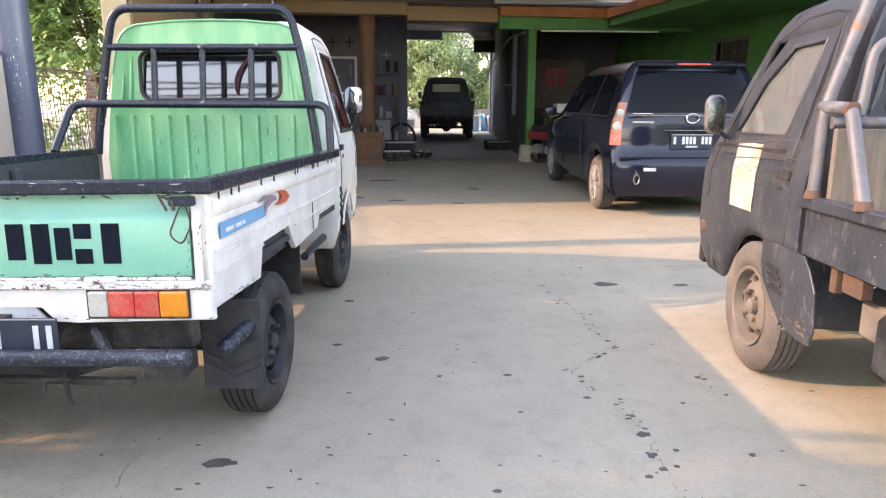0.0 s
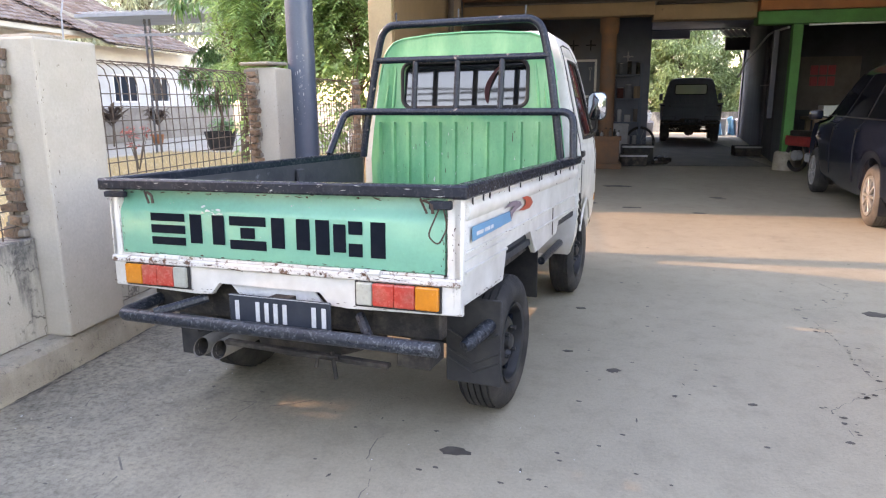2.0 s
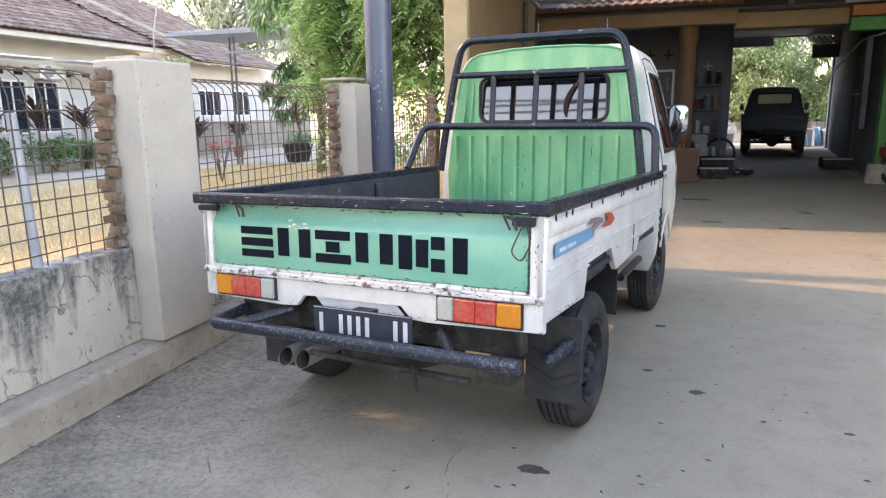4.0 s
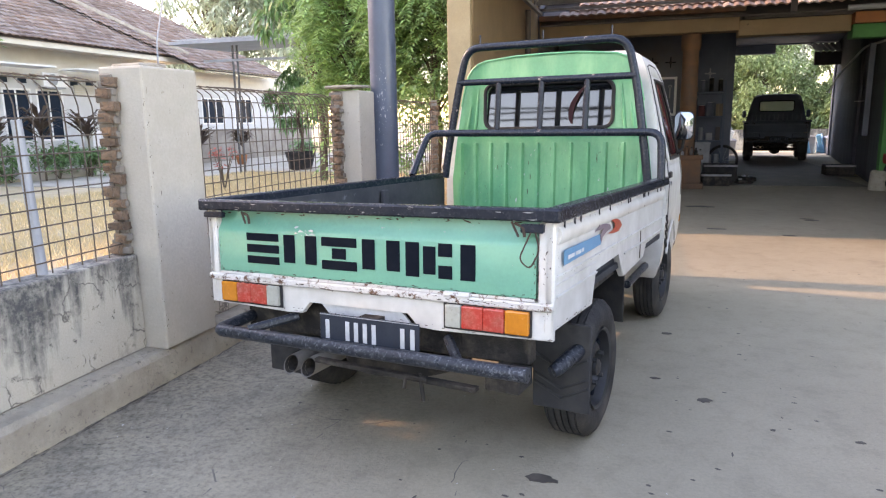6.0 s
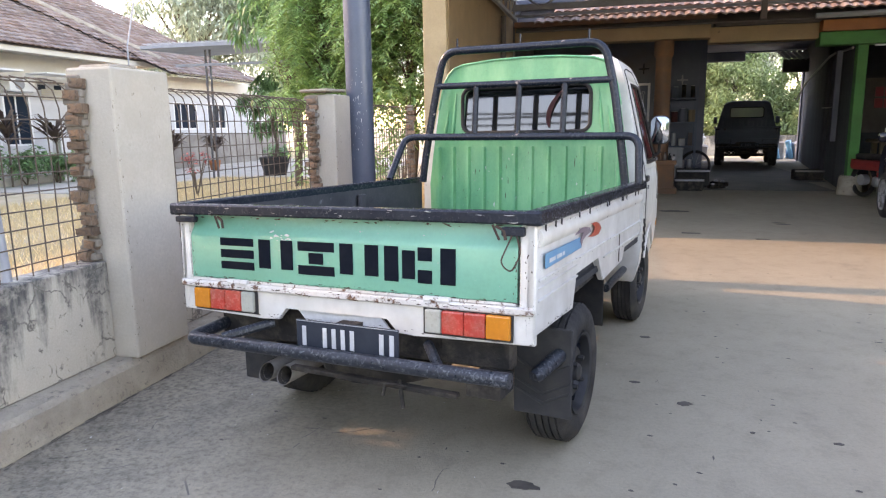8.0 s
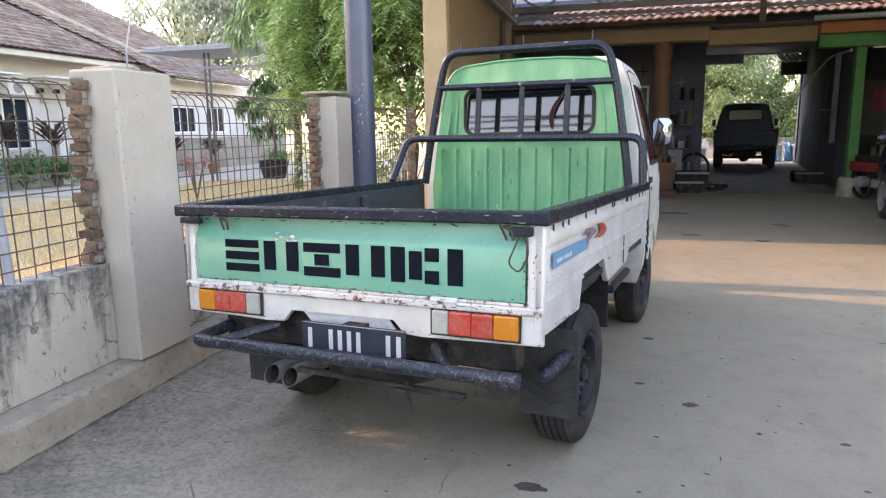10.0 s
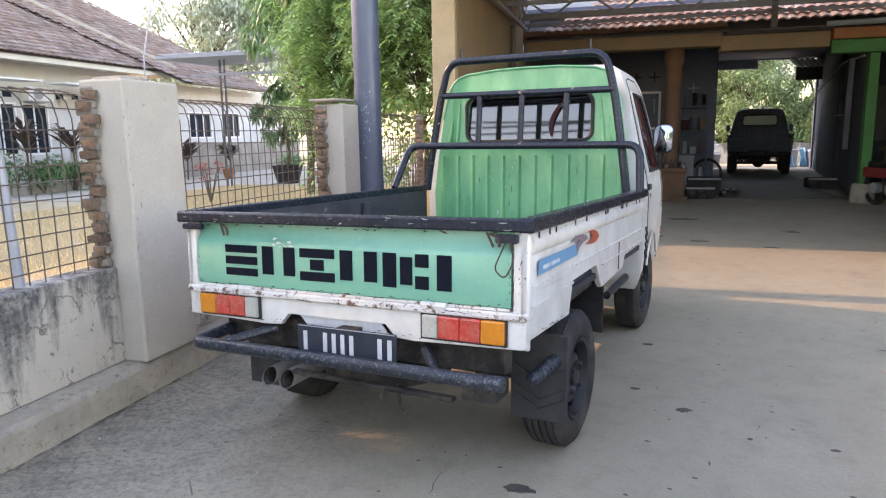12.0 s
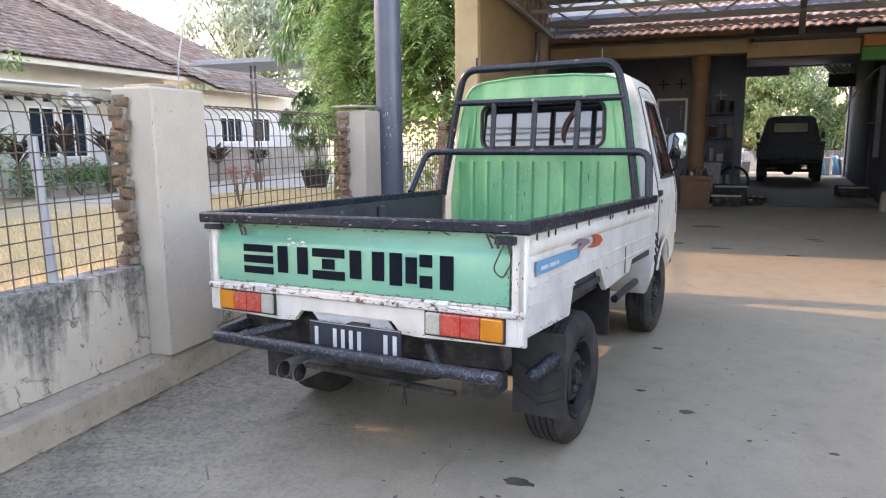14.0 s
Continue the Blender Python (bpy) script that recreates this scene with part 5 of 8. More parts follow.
        part("window", bm, M_DUSTG if black else (M_FILM if sgn < 0 else M_GLASS), door)
        # door gap, handle, belt strip
        gap = [cab_at(z, 0.11 if z < 1.54 else 0.14, sgn) for z in (0.52, 0.7, 0.94, 1.05, 1.2, 1.38, 1.54, 1.60)]
        gap += [cab_at(1.62, f, sgn) for f in (0.3, 0.6)] + [cab_at(z, 0.87, sgn) for z in (1.54, 1.2, 1.05, 0.94, 0.8)]
        part("door_gap", tube(bmesh.new(), gap, 0.005, 5), M_RUBBER, door)
        hx = cab_at(0.985, 0.17, sgn)
        bm = boxes((hx + Vector((-0.012, -0.05, -0.018)), hx + Vector((0.012, 0.05, 0.018))), bevel=0.005)
        part("door_handle", bm, M_RUBBER, door, "black pull handle")
        lk = cab_at(0.935, 0.17, sgn)
        part("lock", spin(bmesh.new(), [(-0.008, 0), (-0.008, 0.012), (0.008, 0.012), (0.008, 0)], 10, "x", lk), M_CHROME, door)
        bm = boxes(((sgn * 0.672 - 0.012, 2.2, 1.056), (sgn * 0.672 + 0.014, 3.0, 1.082)), bevel=0.004)
        part("belt_strip", bm, M_RUBBER, door)
        if green:
            tr = [cab_at(z, f, sgn) + Vector((-sgn * 0.03, 0, 0)) for z, f in ((1.52, 0.50), (1.40, 0.60), (1.25, 0.70), (1.10, 0.80))]
            part("red_trim", tube(bmesh.new(), tr, 0.022, 8), M_CLOTH, door, "red cloth trim inside the door window")
        # mirror on an arm
        mx, my, mz = sgn * (0.715 if green else 0.775), 2.80, 1.275 if green else 1.222
        mw = 0.145 if green else 0.098
        bm = tube(bmesh.new(), bend([(sgn * 0.655, 2.86, 1.10), (sgn * 0.71, 2.87, 1.12), (mx, 2.85, 1.20)], 0.02), 0.011, 8)
        mir = part("mirror", bm, M_RUBBER, body)
        bm = prism(bmesh.new(), rounded(mw, 0.19, 0.044, 4, mx, mz), my, my + 0.045, "y", 0.012)
        part("housing", bm, M_RUBBER if green else M_OLDPIPE, mir)
        bm = bmesh.new()
        loops = [[bm.verts.new((mx + x * q, my - 0.004 - 0.013 * (1 - q * q), mz + z * q)) for x, z in rounded(mw - 0.015, 0.172, 0.038, 4)] for q in (1.0, 0.8, 0.55, 0.25)]
        for l0, l1 in zip(loops, loops[1:]):
            for k in range(len(l0)):
                bm.faces.new((l0[k], l0[(k + 1) % len(l0)], l1[(k + 1) % len(l0)], l1[k]))
        bm.faces.new(loops[-1])
        part("mirror_glass", bm, M_OLDMIR if black else M_MIRROR, mir, "", True)
        # vents behind the front wheel and arch lip
        for k in range(4):
            z = 0.60 + k * 0.045
            p = Vector((sgn * 0.7065, 2.107 + 0.0133 * k, 0.527 + 0.027 * k)) if black else Vector((sgn * 0.699, 2.06, z))
            half = Vector((0.014, 0.058, 0.009)) if black else Vector((0.008, 0.05, 0.011))
            bm = box(bmesh.new(), p - half, p + half, 0.004, 1, Euler((0.06 if black else -0.5, 0, 0)).to_matrix())
            part("vent", bm, M_RUBBER, body)
        lip = []
        for k in range(15):
            a = radians(30 + 120 * k / 14)
            lip.append((sgn * 0.694, FRONT_Y - math.cos(a) * 0.335, WHEEL_R + 0.01 + TILT * FRONT_Y + math.sin(a) * 0.335))
        black or part("arch_lip", tube(bmesh.new(), lip, 0.007, 6), body_mat, body)
    # windscreen
    loop = [cab_at(z, 1.0, x) for z, x in ((1.06, -0.92), (1.06, -0.5), (1.06, 0), (1.06, 0.5), (1.06, 0.92), (1.55, 0.92), (1.55, 0.5), (1.55, 0), (1.55, -0.5), (1.55, -0.92))]
    part("windscreen_seal", tube(bmesh.new(), loop, 0.014, 8, True), M_RUBBER, body)
    bm = bmesh.new()
    vs = [bm.verts.new(p - Vector((0, 0.012, 0))) for p in loop]
    for k in range(4):
        bm.faces.new((vs[k], vs[k + 1], vs[8 - k], vs[9 - k]))
    part("windscreen", bm, M_GLASS, body)
    # seats, dashboard, wheel
    for x in (-0.31, 0.31):
        bm = boxes(((x - 0.23, 2.12, 0.70), (x + 0.23, 2.58, 0.84)), ((x - 0.22, 2.04, 0.84), (x + 0.22, 2.15, 1.24)), bevel=0.03)
        part("seat", bm, M_SEAT, body)
    part("dashboard", boxes(((-0.6, 2.78, 0.78), (0.6, 3.0, 1.06)), bevel=0.03), M_SEAT, body)
    bm = tube(bmesh.new(), [(0.31 + 0.18 * math.cos(a), 2.70 + 0.09 * math.sin(a), 1.06 + 0.155 * math.sin(a)) for a in [2 * math.pi * k / 24 for k in range(24)]], 0.013, 8, True)
    part("steering_wheel", bm, M_RUBBER, body)
    part("cab_floor", boxes(((-0.62, 1.98, 0.60), (0.62, 3.1, 0.63))), M_UNDER, body)
    # front face
    bm = boxes(((-0.66, 3.19, 0.40), (0.66, 3.25, 0.52)), bevel=0.015)
    part("front_bumper", bm, M_RUBBER, body)
    for sgn in (1, -1):
        part("headlamp", prism(bmesh.new(), rounded(0.2, 0.13, 0.03, 4, sgn * 0.48, 0.74), 3.18, 3.215, "y", 0.01), M_CLEAR, body)
        part("turn_lamp" if not black else "lamp_socket", boxes(((sgn * 0.66 - 0.05, 3.06, 0.60), (sgn * 0.66 + 0.045, 3.12, 0.66)), bevel=0.01), M_RUST if black else M_AMBER, body)
    # cargo bed
    bm = boxes(((-0.66 if black else -0.685, 0.03, 0.70 if black else 0.645), (0.66 if black else 0.685, 1.91, 0.725 if black else 0.672)))
    part("bed_floor", bm, M_BEDIN if green else M_UNDER, body)
    top = 0.885 if black else 0.945
    side = [(0.0, 0.595), (0.467, 0.585), (0.505, 0.714), (0.87, 0.720), (0.945, 0.63), (0.985, 0.598), (1.40, 0.620), (1.45, 0.685), (1.88, 0.685), (1.88, top), (0.0, top)]
    if black:
        side = [(0.0, 0.62), (0.40, 0.62), (0.46, 0.705), (1.952, 0.705), (1.952, top), (0.0, top)]
    for sgn in (1, -1):
        bm = prism(bmesh.new(), side, sgn * 0.672, sgn * 0.698, "x", 0.004)
        sd = part("bed_side", bm, body_mat, body)
        part("inner_skin", boxes(((sgn * 0.665 - 0.004, 0.04, 0.725 if black else 0.674), (sgn * 0.665 + 0.004, 1.88, top + 0.012))), M_BEDIN if green else M_WOOD, sd)
        bm = boxes(((sgn * 0.70 - 0.004, 0.03, 0.765), (sgn * 0.70 + 0.006, 1.87, 0.773)), ((sgn * 0.70 - 0.004, 0.03, 0.700), (sgn * 0.70 + 0.006, 0.50, 0.708)), ((sgn * 0.70 - 0.004, 0.96, 0.700), (sgn * 0.70 + 0.006, 1.87, 0.708)),
                   ((sgn * 0.70 - 0.004, 0.03, 0.742), (sgn * 0.70 + 0.004, 0.50, 0.746)), bevel=0.0015)
        if black:
            bm.free()
        else:
            part("swage_line", bm, body_mat, sd)
            bulge = [(sgn * x, z) for x, z in ((0.697, 0.868), (0.705, 0.878), (0.711, 0.892), (0.712, 0.906), (0.707, 0.920), (0.697, 0.930))]
            part("seam", boxes(((sgn * 0.70 - 0.003, 1.30, 0.63), (sgn * 0.70 + 0.0015, 1.304, 0.765))), M_CHIP, sd)
            part("pressed_bulge", prism(bmesh.new(), bulge, 0.035, 1.865, "y"), body_mat, sd, "", True)
        part("side_rail", box(bmesh.new(), (sgn * 0.70 - 0.03, -0.02, top), (sgn * 0.70 + 0.022, 1.95 if black else 1.90, top + 0.045), 0.006), rail_mat, sd, "worn black rail with drips")
        rnd = random.Random(5)
        for y in (0.08, 0.19, 0.26, 0.50, 0.66, 0.98, 1.02, 1.30, 1.33, 1.42, 1.66, 1.75):
            L = rnd.uniform(0.02, 0.07)
            if green:
                part("paint_drip", prism(bmesh.new(), [(y - 0.0035, top), (y + 0.0035, top), (y + 0.002, top - L), (y - 0.002, top - L)], sgn * 0.7035, sgn * 0.7075, "x"), rail_mat, sd)
        for y in (0.55, 1.15):
            part("stiffener", boxes(((sgn * 0.64 - 0.012, y, 0.68), (sgn * 0.64 + 0.012, y + 0.05, top - 0.01)), bevel=0.004), M_BEDIN if green else M_WOOD, sd)
        bm = boxes(((sgn * 0.676 - 0.026, 0.0, 0.665), (sgn * 0.676 + 0.026, 0.03, top - 0.002)), bevel=0.006)
        part("corner_post", bm, body_mat, body)
    gate = new("tailgate")
    gate.parent = body
    gm = M_GREENP if green else body_mat
    prof = [(0.004, 0.700), (0.0, 0.704), (0.0, 0.862), (0.003, 0.872), (0.009, 0.882), (0.018, 0.897), (0.025, 0.915), (0.027, 0.944), (0.046, 0.944), (0.046, 0.70)]
    bm = prism(bmesh.new(), [(y, z - (0.945 - top) * (z - 0.7) / 0.245) for y, z in prof], -0.645, 0.645, "x")
    part("gate_panel", bm, gm, gate, "green painted tailgate with chips" if green else "", True)
    if green:
        part("gate_lower_edge", boxes(((-0.642, -0.003, 0.692), (0.642, 0.012, 0.7005))), M_WHITER, gate, "rust along the lower edge")
    bm = boxes(((-0.722, -0.024, top + 0.003), (0.722, 0.03, top + 0.043)), bevel=0.006)
    part("gate_rail", bm, rail_mat, gate)
    for x in (-0.50, 0.58):
        bm = tube(bmesh.new(), bend([(x, -0.01, 0.94), (x + 0.03, -0.02, 0.93), (x + 0.035, -0.022, 0.90)], 0.01), 0.005, 6)
        tube(bm, [(x - 0.01, -0.012, 0.945), (x + 0.015, -0.02, 0.90)], 0.004, 6)
        part("hook", bm, M_CHIP, gate)
    part("latch", box(bmesh.new(), (0.60, -0.022, 0.912), (0.672, -0.002, 0.94), 0.004), M_BLACKP, gate, "rusty latch")
    part("latch", box(bmesh.new(), (-0.70, -0.022, 0.918), (-0.60, -0.002, 0.94), 0.004), M_BLACKP, gate)
    part("wire_loop", tube(bmesh.new(), bend([(0.635, -0.025, 0.915), (0.60, -0.03, 0.83), (0.635, -0.03, 0.80), (0.665, -0.03, 0.86), (0.65, -0.025, 0.915)], 0.02), 0.0027, 6), M_CHIP, gate)
    for x in (-0.42, 0.385):
        bm = tube(bmesh.new(), [(x - 0.045, -0.004, 0.692), (x + 0.045, -0.004, 0.692)], 0.012, 8)
        part("hinge", bm, M_WHITER if green else rail_mat, gate)
    if green:
        # plain bars in place of the maker's name, one cluster for each sign
        z0, z1 = 0.742, 0.862
        h = z1 - z0
        signs = [("three", -0.500, 0.155), ("two", -0.322, 0.150), ("rows", -0.150, 0.150), ("two", 0.022, 0.150), ("pair", 0.194, 0.165), ("one", 0.395, 0.052)]
        for kind, x, w in signs:
            if kind == "three":
                bars = [((x, z0), (x + w, z0 + 0.03)), ((x, z0 + h / 2 - 0.016), (x + w, z0 + h / 2 + 0.016)), ((x, z1 - 0.03), (x + w, z1))]
            elif kind == "two":
                bars = [((x, z0 + 0.012), (x + 0.052, z1)), ((x + w - 0.052, z0 + 0.012), (x + w, z1))]
            elif kind == "rows":
                bars = [((x, z0), (x + w, z0 + 0.034)), ((x, z1 - 0.034), (x + w, z1)), ((x + 0.045, z0 + 0.040), (x + 0.105, z1 - 0.040))]
            elif kind == "pair":
                bars = [((x, z0), (x + 0.052, z1)), ((x + 0.066, z0 + 0.012), (x + 0.112, z1 - 0.012)), ((x + 0.122, z0), (x + 0.172, z0 + 0.045)), ((x + 0.122, z1 - 0.045), (x + 0.172, z1))]
            else:
                bars = [((x, z0), (x + w, z1))]
            bm = bmesh.new()
            for (xa, za), (xb, zb) in bars:
                box(bm, (xa, -0.0035, za), (xb, -0.0005, zb), 0.0012)
            part("sign_bar", bm, M_INK, gate, "black painted bars")
    # rear skirt with lamps
    sk = [(-0.70, 0.665), (0.70, 0.665), (0.70, 0.568), (0.30, 0.560), (0.235, 0.562), (0.20, 0.612), (-0.215, 0.612), (-0.25, 0.562), (-0.32, 0.560), (-0.70, 0.568)]
    part("rear_skirt", prism(bmesh.new(), sk, 0.002, 0.03, "y", 0.004), body_mat, body)
    part("skirt_edge", boxes(((-0.70, -0.012, 0.664), (0.70, 0.03, 0.690)), bevel=0.005), M_WHITER if green else body_mat, body, "rusty ledge under the tailgate")
    for sgn in (1, -1):
        lamp = new("tail_lamp")
        lamp.parent = body
        x0 = sgn * 0.630
        for nm, lo, hi, mt in (("amber_lens", 0.0, 0.078, M_AMBER), ("red_lens", 0.080, 0.150, M_RED), ("red_lens", 0.151, 0.226, M_RED), ("clear_lens", 0.228, 0.284, M_CLEAR)):
            xa, xb = sorted((x0 - sgn * lo, x0 - sgn * hi))
            part(nm, box(bmesh.new(), (xa, -0.019, 0.582), (xb, 0.0, 0.660), 0.005, 2), mt, lamp)
        part("backing", boxes(((min(x0, x0 - sgn * 0.288) - 0.006, -0.006, 0.574), (max(x0, x0 - sgn * 0.288) + 0.006, 0.001, 0.668)), bevel=0.002), M_RUBBER, lamp)
    # number plate with blank bars
    pl = part("number_plate", box(bmesh.new(), (-0.130, -0.052, 0.455), (0.270, -0.046, 0.590), 0.002), M_PLATE, body, "black number plate with white bars")
    part("plate_edge", boxes(((-0.128, -0.0535, 0.585), (0.268, -0.0525, 0.588)), ((-0.128, -0.0535, 0.457), (0.268, -0.0525, 0.459))), M_STEEL, pl)
    for x in (-0.104, -0.020, 0.016, 0.052, 0.088, 0.200, 0.238):
        part("mark_bar", box(bmesh.new(), (x, -0.0545, 0.497), (x + 0.016, -0.0525, 0.568)), M_MARK, pl)
    part("plate_bracket", boxes(((0.02, -0.045, 0.56), (0.10, 0.02, 0.585))), M_UNDER, body)
    part("plate_panel", prism(bmesh.new(), [(-0.17, 0.608), (0.17, 0.608), (0.205, 0.565), (-0.13, 0.565)], 0.012, 0.02, "y"), M_MARK if green else M_UNDER, body, "pale panel behind the plate")
    part("cross_member", boxes(((-0.60, 0.09, 0.445), (0.60, 0.15, 0.60)), bevel=0.008), M_UNDER, body, "oily black cross member")
    # chassis, axle, springs, tank, exhaust
    bm = boxes(((-0.36, 0.10, 0.50), (-0.29, 3.0, 0.60)), ((0.29, 0.10, 0.50), (0.36, 3.0, 0.60)), ((-0.36, 0.10, 0.46), (0.36, 0.16, 0.58)), ((-0.36, 1.0, 0.52), (0.36, 1.06, 0.6)), ((-0.36, 1.8, 0.50), (0.36, 1.86, 0.6)), ((-0.62, 0.05, 0.60), (0.62, 0.10, 0.645)), ((-0.62, 1.2, 0.60), (0.62, 1.25, 0.645)), bevel=0.006)
    part("chassis", bm, M_UNDER, t)
    bm = tube(bmesh.new(), [(-0.58, REAR_Y, 0.275), (0.58, REAR_Y, 0.275)], 0.04, 12)
    bmesh.ops.create_uvsphere(bm, u_segments=16, v_segments=10, radius=0.13, matrix=Matrix.Translation((0, REAR_Y, 0.285)))
    part("rear_axle", bm, M_UNDER, t, "", True)
    for x in (-0.42, 0.42):
        bm = bmesh.new()
        for k in range(4):
            half = 0.45 - 0.10 * k
            arc = [(REAR_Y + half * q / 8, 0.318 + 0.0105 * k + 0.60 * (half * q / 8) ** 2) for q in range(-8, 9)]
            prism(bm, arc + [(y, z + 0.0095) for y, z in arc[::-1]], x - 0.03, x + 0.03, "x")
        part("leaf_spring", bm, M_UNDER, t)
        part("shackle", tube(bmesh.new(), [(x, REAR_Y - 0.45, 0.44), (x, REAR_Y - 0.47, 0.53)], 0.018, 8), M_UNDER, t)
    part("spare_wheel", spin(bmesh.new(), [(0.30, 0.0), (0.30, 0.16), (0.33, 0.26), (0.40, 0.27), (0.44, 0.2), (0.44, 0)], 28, "z", (0, 0.34, 0)), M_UNDER, t, "", True)
    bm = spin(bmesh.new(), [(-0.52, 0), (-0.52, 0.07), (-0.50, 0.085), (-0.10, 0.085), (-0.08, 0.07), (-0.08, 0)], 16, "x", (0.1, 1.15, 0.40))
    part("muffler", bm, M_UNDER, t, "", True)
    part("tank", boxes(((-0.62, 1.1, 0.33), (-0.38, 1.6, 0.56)), bevel=0.03), M_UNDER, t)
    part("engine", boxes(((-0.27, 1.9, 0.26), (0.27, 2.6, 0.6)), bevel=0.04), M_UNDER, t)
    for x in (-0.358, -0.272):
        bm = bmesh.new()
        spin(bm, [(0.02, 0.0285), (0.0, 0.034), (0.42, 0.035), (0.55, 0.028), (0.55, 0.0)], 18, "y", (x, 0.02, 0.336), False)
        for v in bm.verts:
            if v.co.y < 0.06:
                v.co.y += (v.co.z - 0.336) * 0.55
        ex = part("exhaust_pipe", bm, M_KERBD, t, "dull twin exhaust pipe", True)
        bm = spin(bmesh.new(), [(0.003, 0.0305), (0.012, 0.0288), (0.16, 0.0275), (0.16, 0.0)], 18, "y", (x, 0.02, 0.336), False)
        for v in bm.verts:
            if v.co.y < 0.06:
                v.co.y += (v.co.z - 0.336) * 0.55
        part("bore", bm, M_UNDER, ex, "sooty pipe mouth")
    # bumper bar, drawbar, steps, flaps
    if not black:
        bm = bmesh.new()
        tube(bm, bend([(-0.625, 0.16, 0.485), (-0.61, -0.10, 0.478), (0.68, -0.10, 0.508)], 0.035), 0.0245, 14)
        tube(bm, [(-0.45, -0.10, 0.50), (-0.33, 0.05, 0.53)], 0.018, 8)
        tube(bm, [(0.45, -0.10, 0.50), (0.33, 0.05, 0.53)], 0.018, 8)
        part("rear_bar", bm, M_BUMPER, t, "scuffed dark steel bumper tube", True)
        bm = boxes(((-0.20, -0.03, 0.385), (0.47, 0.0, 0.402)), ((0.50, -0.02, 0.40), (0.62, 0.10, 0.46)), bevel=0.003)
        tube(bm, [(0.26, -0.03, 0.42), (0.275, -0.035, 0.325)], 0.007, 6)
        tube(bm, bend([(0.20, -0.04, 0.36), (0.21, -0.04, 0.405), (0.29, -0.04, 0.405)], 0.015), 0.006, 6)
        part("drawbar", bm, M_UNDER, t)
    for sgn in (1, -1):
        x0, x1 = sorted((sgn * 0.535, sgn * 0.752)) if green else sorted((sgn * 0.48, sgn * 0.69))
        fy = 0.33
        bm = boxes(((x0, fy, 0.148 if sgn < 0 else 0.215), (x1, fy + 0.012, 0.55)), bevel=0.004)
        flap = part("mud_flap", bm, M_FLAP, t, "dusty black rubber mud flap")
        bm = bmesh.new()
        xm = (x0 + x1) / 2
        for z in (0.265, 0.30, 0.375):
            tube(bm, [(x0 + 0.01, fy - 0.003, z + 0.05), (xm, fy - 0.003, z), (x1 - 0.01, fy - 0.003, z + 0.05)], 0.006, 5)
        part("rib", bm, M_FLAP, flap)
        wx = sgn * 0.69
        wheel(t, wx + sgn * (0.022 if green else 0), REAR_Y, WHEEL_R, sgn, M_TYRED if black else M_TYRE, M_RIMB if black else M_RIMK, width=0.175)
        if black:
            wheel(t, wx - sgn * 0.018, FRONT_Y, 0.298, sgn, M_TYRED, M_RIMB, width=0.175, rim_r=0.182)
        else:
            wheel(t, wx - sgn * 0.055, FRONT_Y, WHEEL_R, sgn, M_TYRE, M_RIMK)
        part("wheel_well", prism(bmesh.new(), [(REAR_Y - 0.32, 0.60), (REAR_Y + 0.32, 0.60), (REAR_Y + 0.22, 0.638), (REAR_Y - 0.22, 0.638)], sgn * 0.48, sgn * 0.67, "x"), M_UNDER, t)
        if green:
            x0, x1 = sorted((sgn * 0.40, sgn * 0.655))
        fy = 1.24 if green else REAR_Y + 0.36
        part("inner_flap", boxes(((x0, fy, 0.30), (x1, fy + 0.012, 0.60)), bevel=0.003), M_RUBBER, t)
        if green:
            x0, x1 = sorted((sgn * 0.40, sgn * 0.60))
        part("front_flap", boxes(((x0, FRONT_Y - 0.37, 0.33 if black else 0.40), (x1, FRONT_Y - 0.36, 0.5)), bevel=0.003), body_mat if black else M_RUBBER, t)
    if green:
        for sgn in (1, -1):
            bm = tube(bmesh.new(), [(sgn * 0.655, 0.195, 0.412), (sgn * 0.665, 0.215, 0.418), (sgn * 0.708, 0.345, 0.455)], [0.020, 0.027, 0.027], 14)
            part("step_peg", bm, M_BUMPER, t, "", True)
            bm = tube(bmesh.new(), [(sgn * 0.61, 1.50, 0.425), (sgn * 0.61, 1.95, 0.435)], 0.021, 10)
            part("side_bar", bm, M_BUMPER, t, "", True)
    if green:
        d = (0, -1, 0)
        chips("rust_flake", gate, (-0.64, -0.0005, 0.706), (0.64, -0.0005, 0.706), d, 90, 1, M_CHIP, 0.006, (0.002, 0.007), 3.0, "rust flakes along the edge")
        chips("rust_flake", gate, (-0.64, 0.026, 0.938), (0.64, 0.026, 0.938), d, 55, 2, M_CHIP, 0.008, (0.002, 0.009), 2.5)
        chips("bare_flake", gate, (-0.64, 0.018, 0.905), (0.64, 0.018, 0.905), d, 26, 3, M_BARE, 0.03, (0.002, 0.007))
        chips("bare_flake", gate, (-0.27, 0.0, 0.868), (-0.18, 0.0, 0.868), d, 22, 4, M_MARK, 0.016, (0.004, 0.014))
        chips("bare_flake", gate, (-0.62, 0.0, 0.79), (0.62, 0.0, 0.79), d, 30, 5, M_BARE, 0.07, (0.0015, 0.005))
        for x in (-0.64, 0.64):
            chips("rust_flake", gate, (x, 0.0, 0.71), (x, 0.0, 0.86), d, 26, 6, M_CHIP, 0.006, (0.002, 0.008))
        chips("rust_flake", body, (-0.70, -0.012, 0.676), (0.70, -0.012, 0.676), d, 130, 7, M_CHIP, 0.010, (0.0018, 0.008), 3.0)
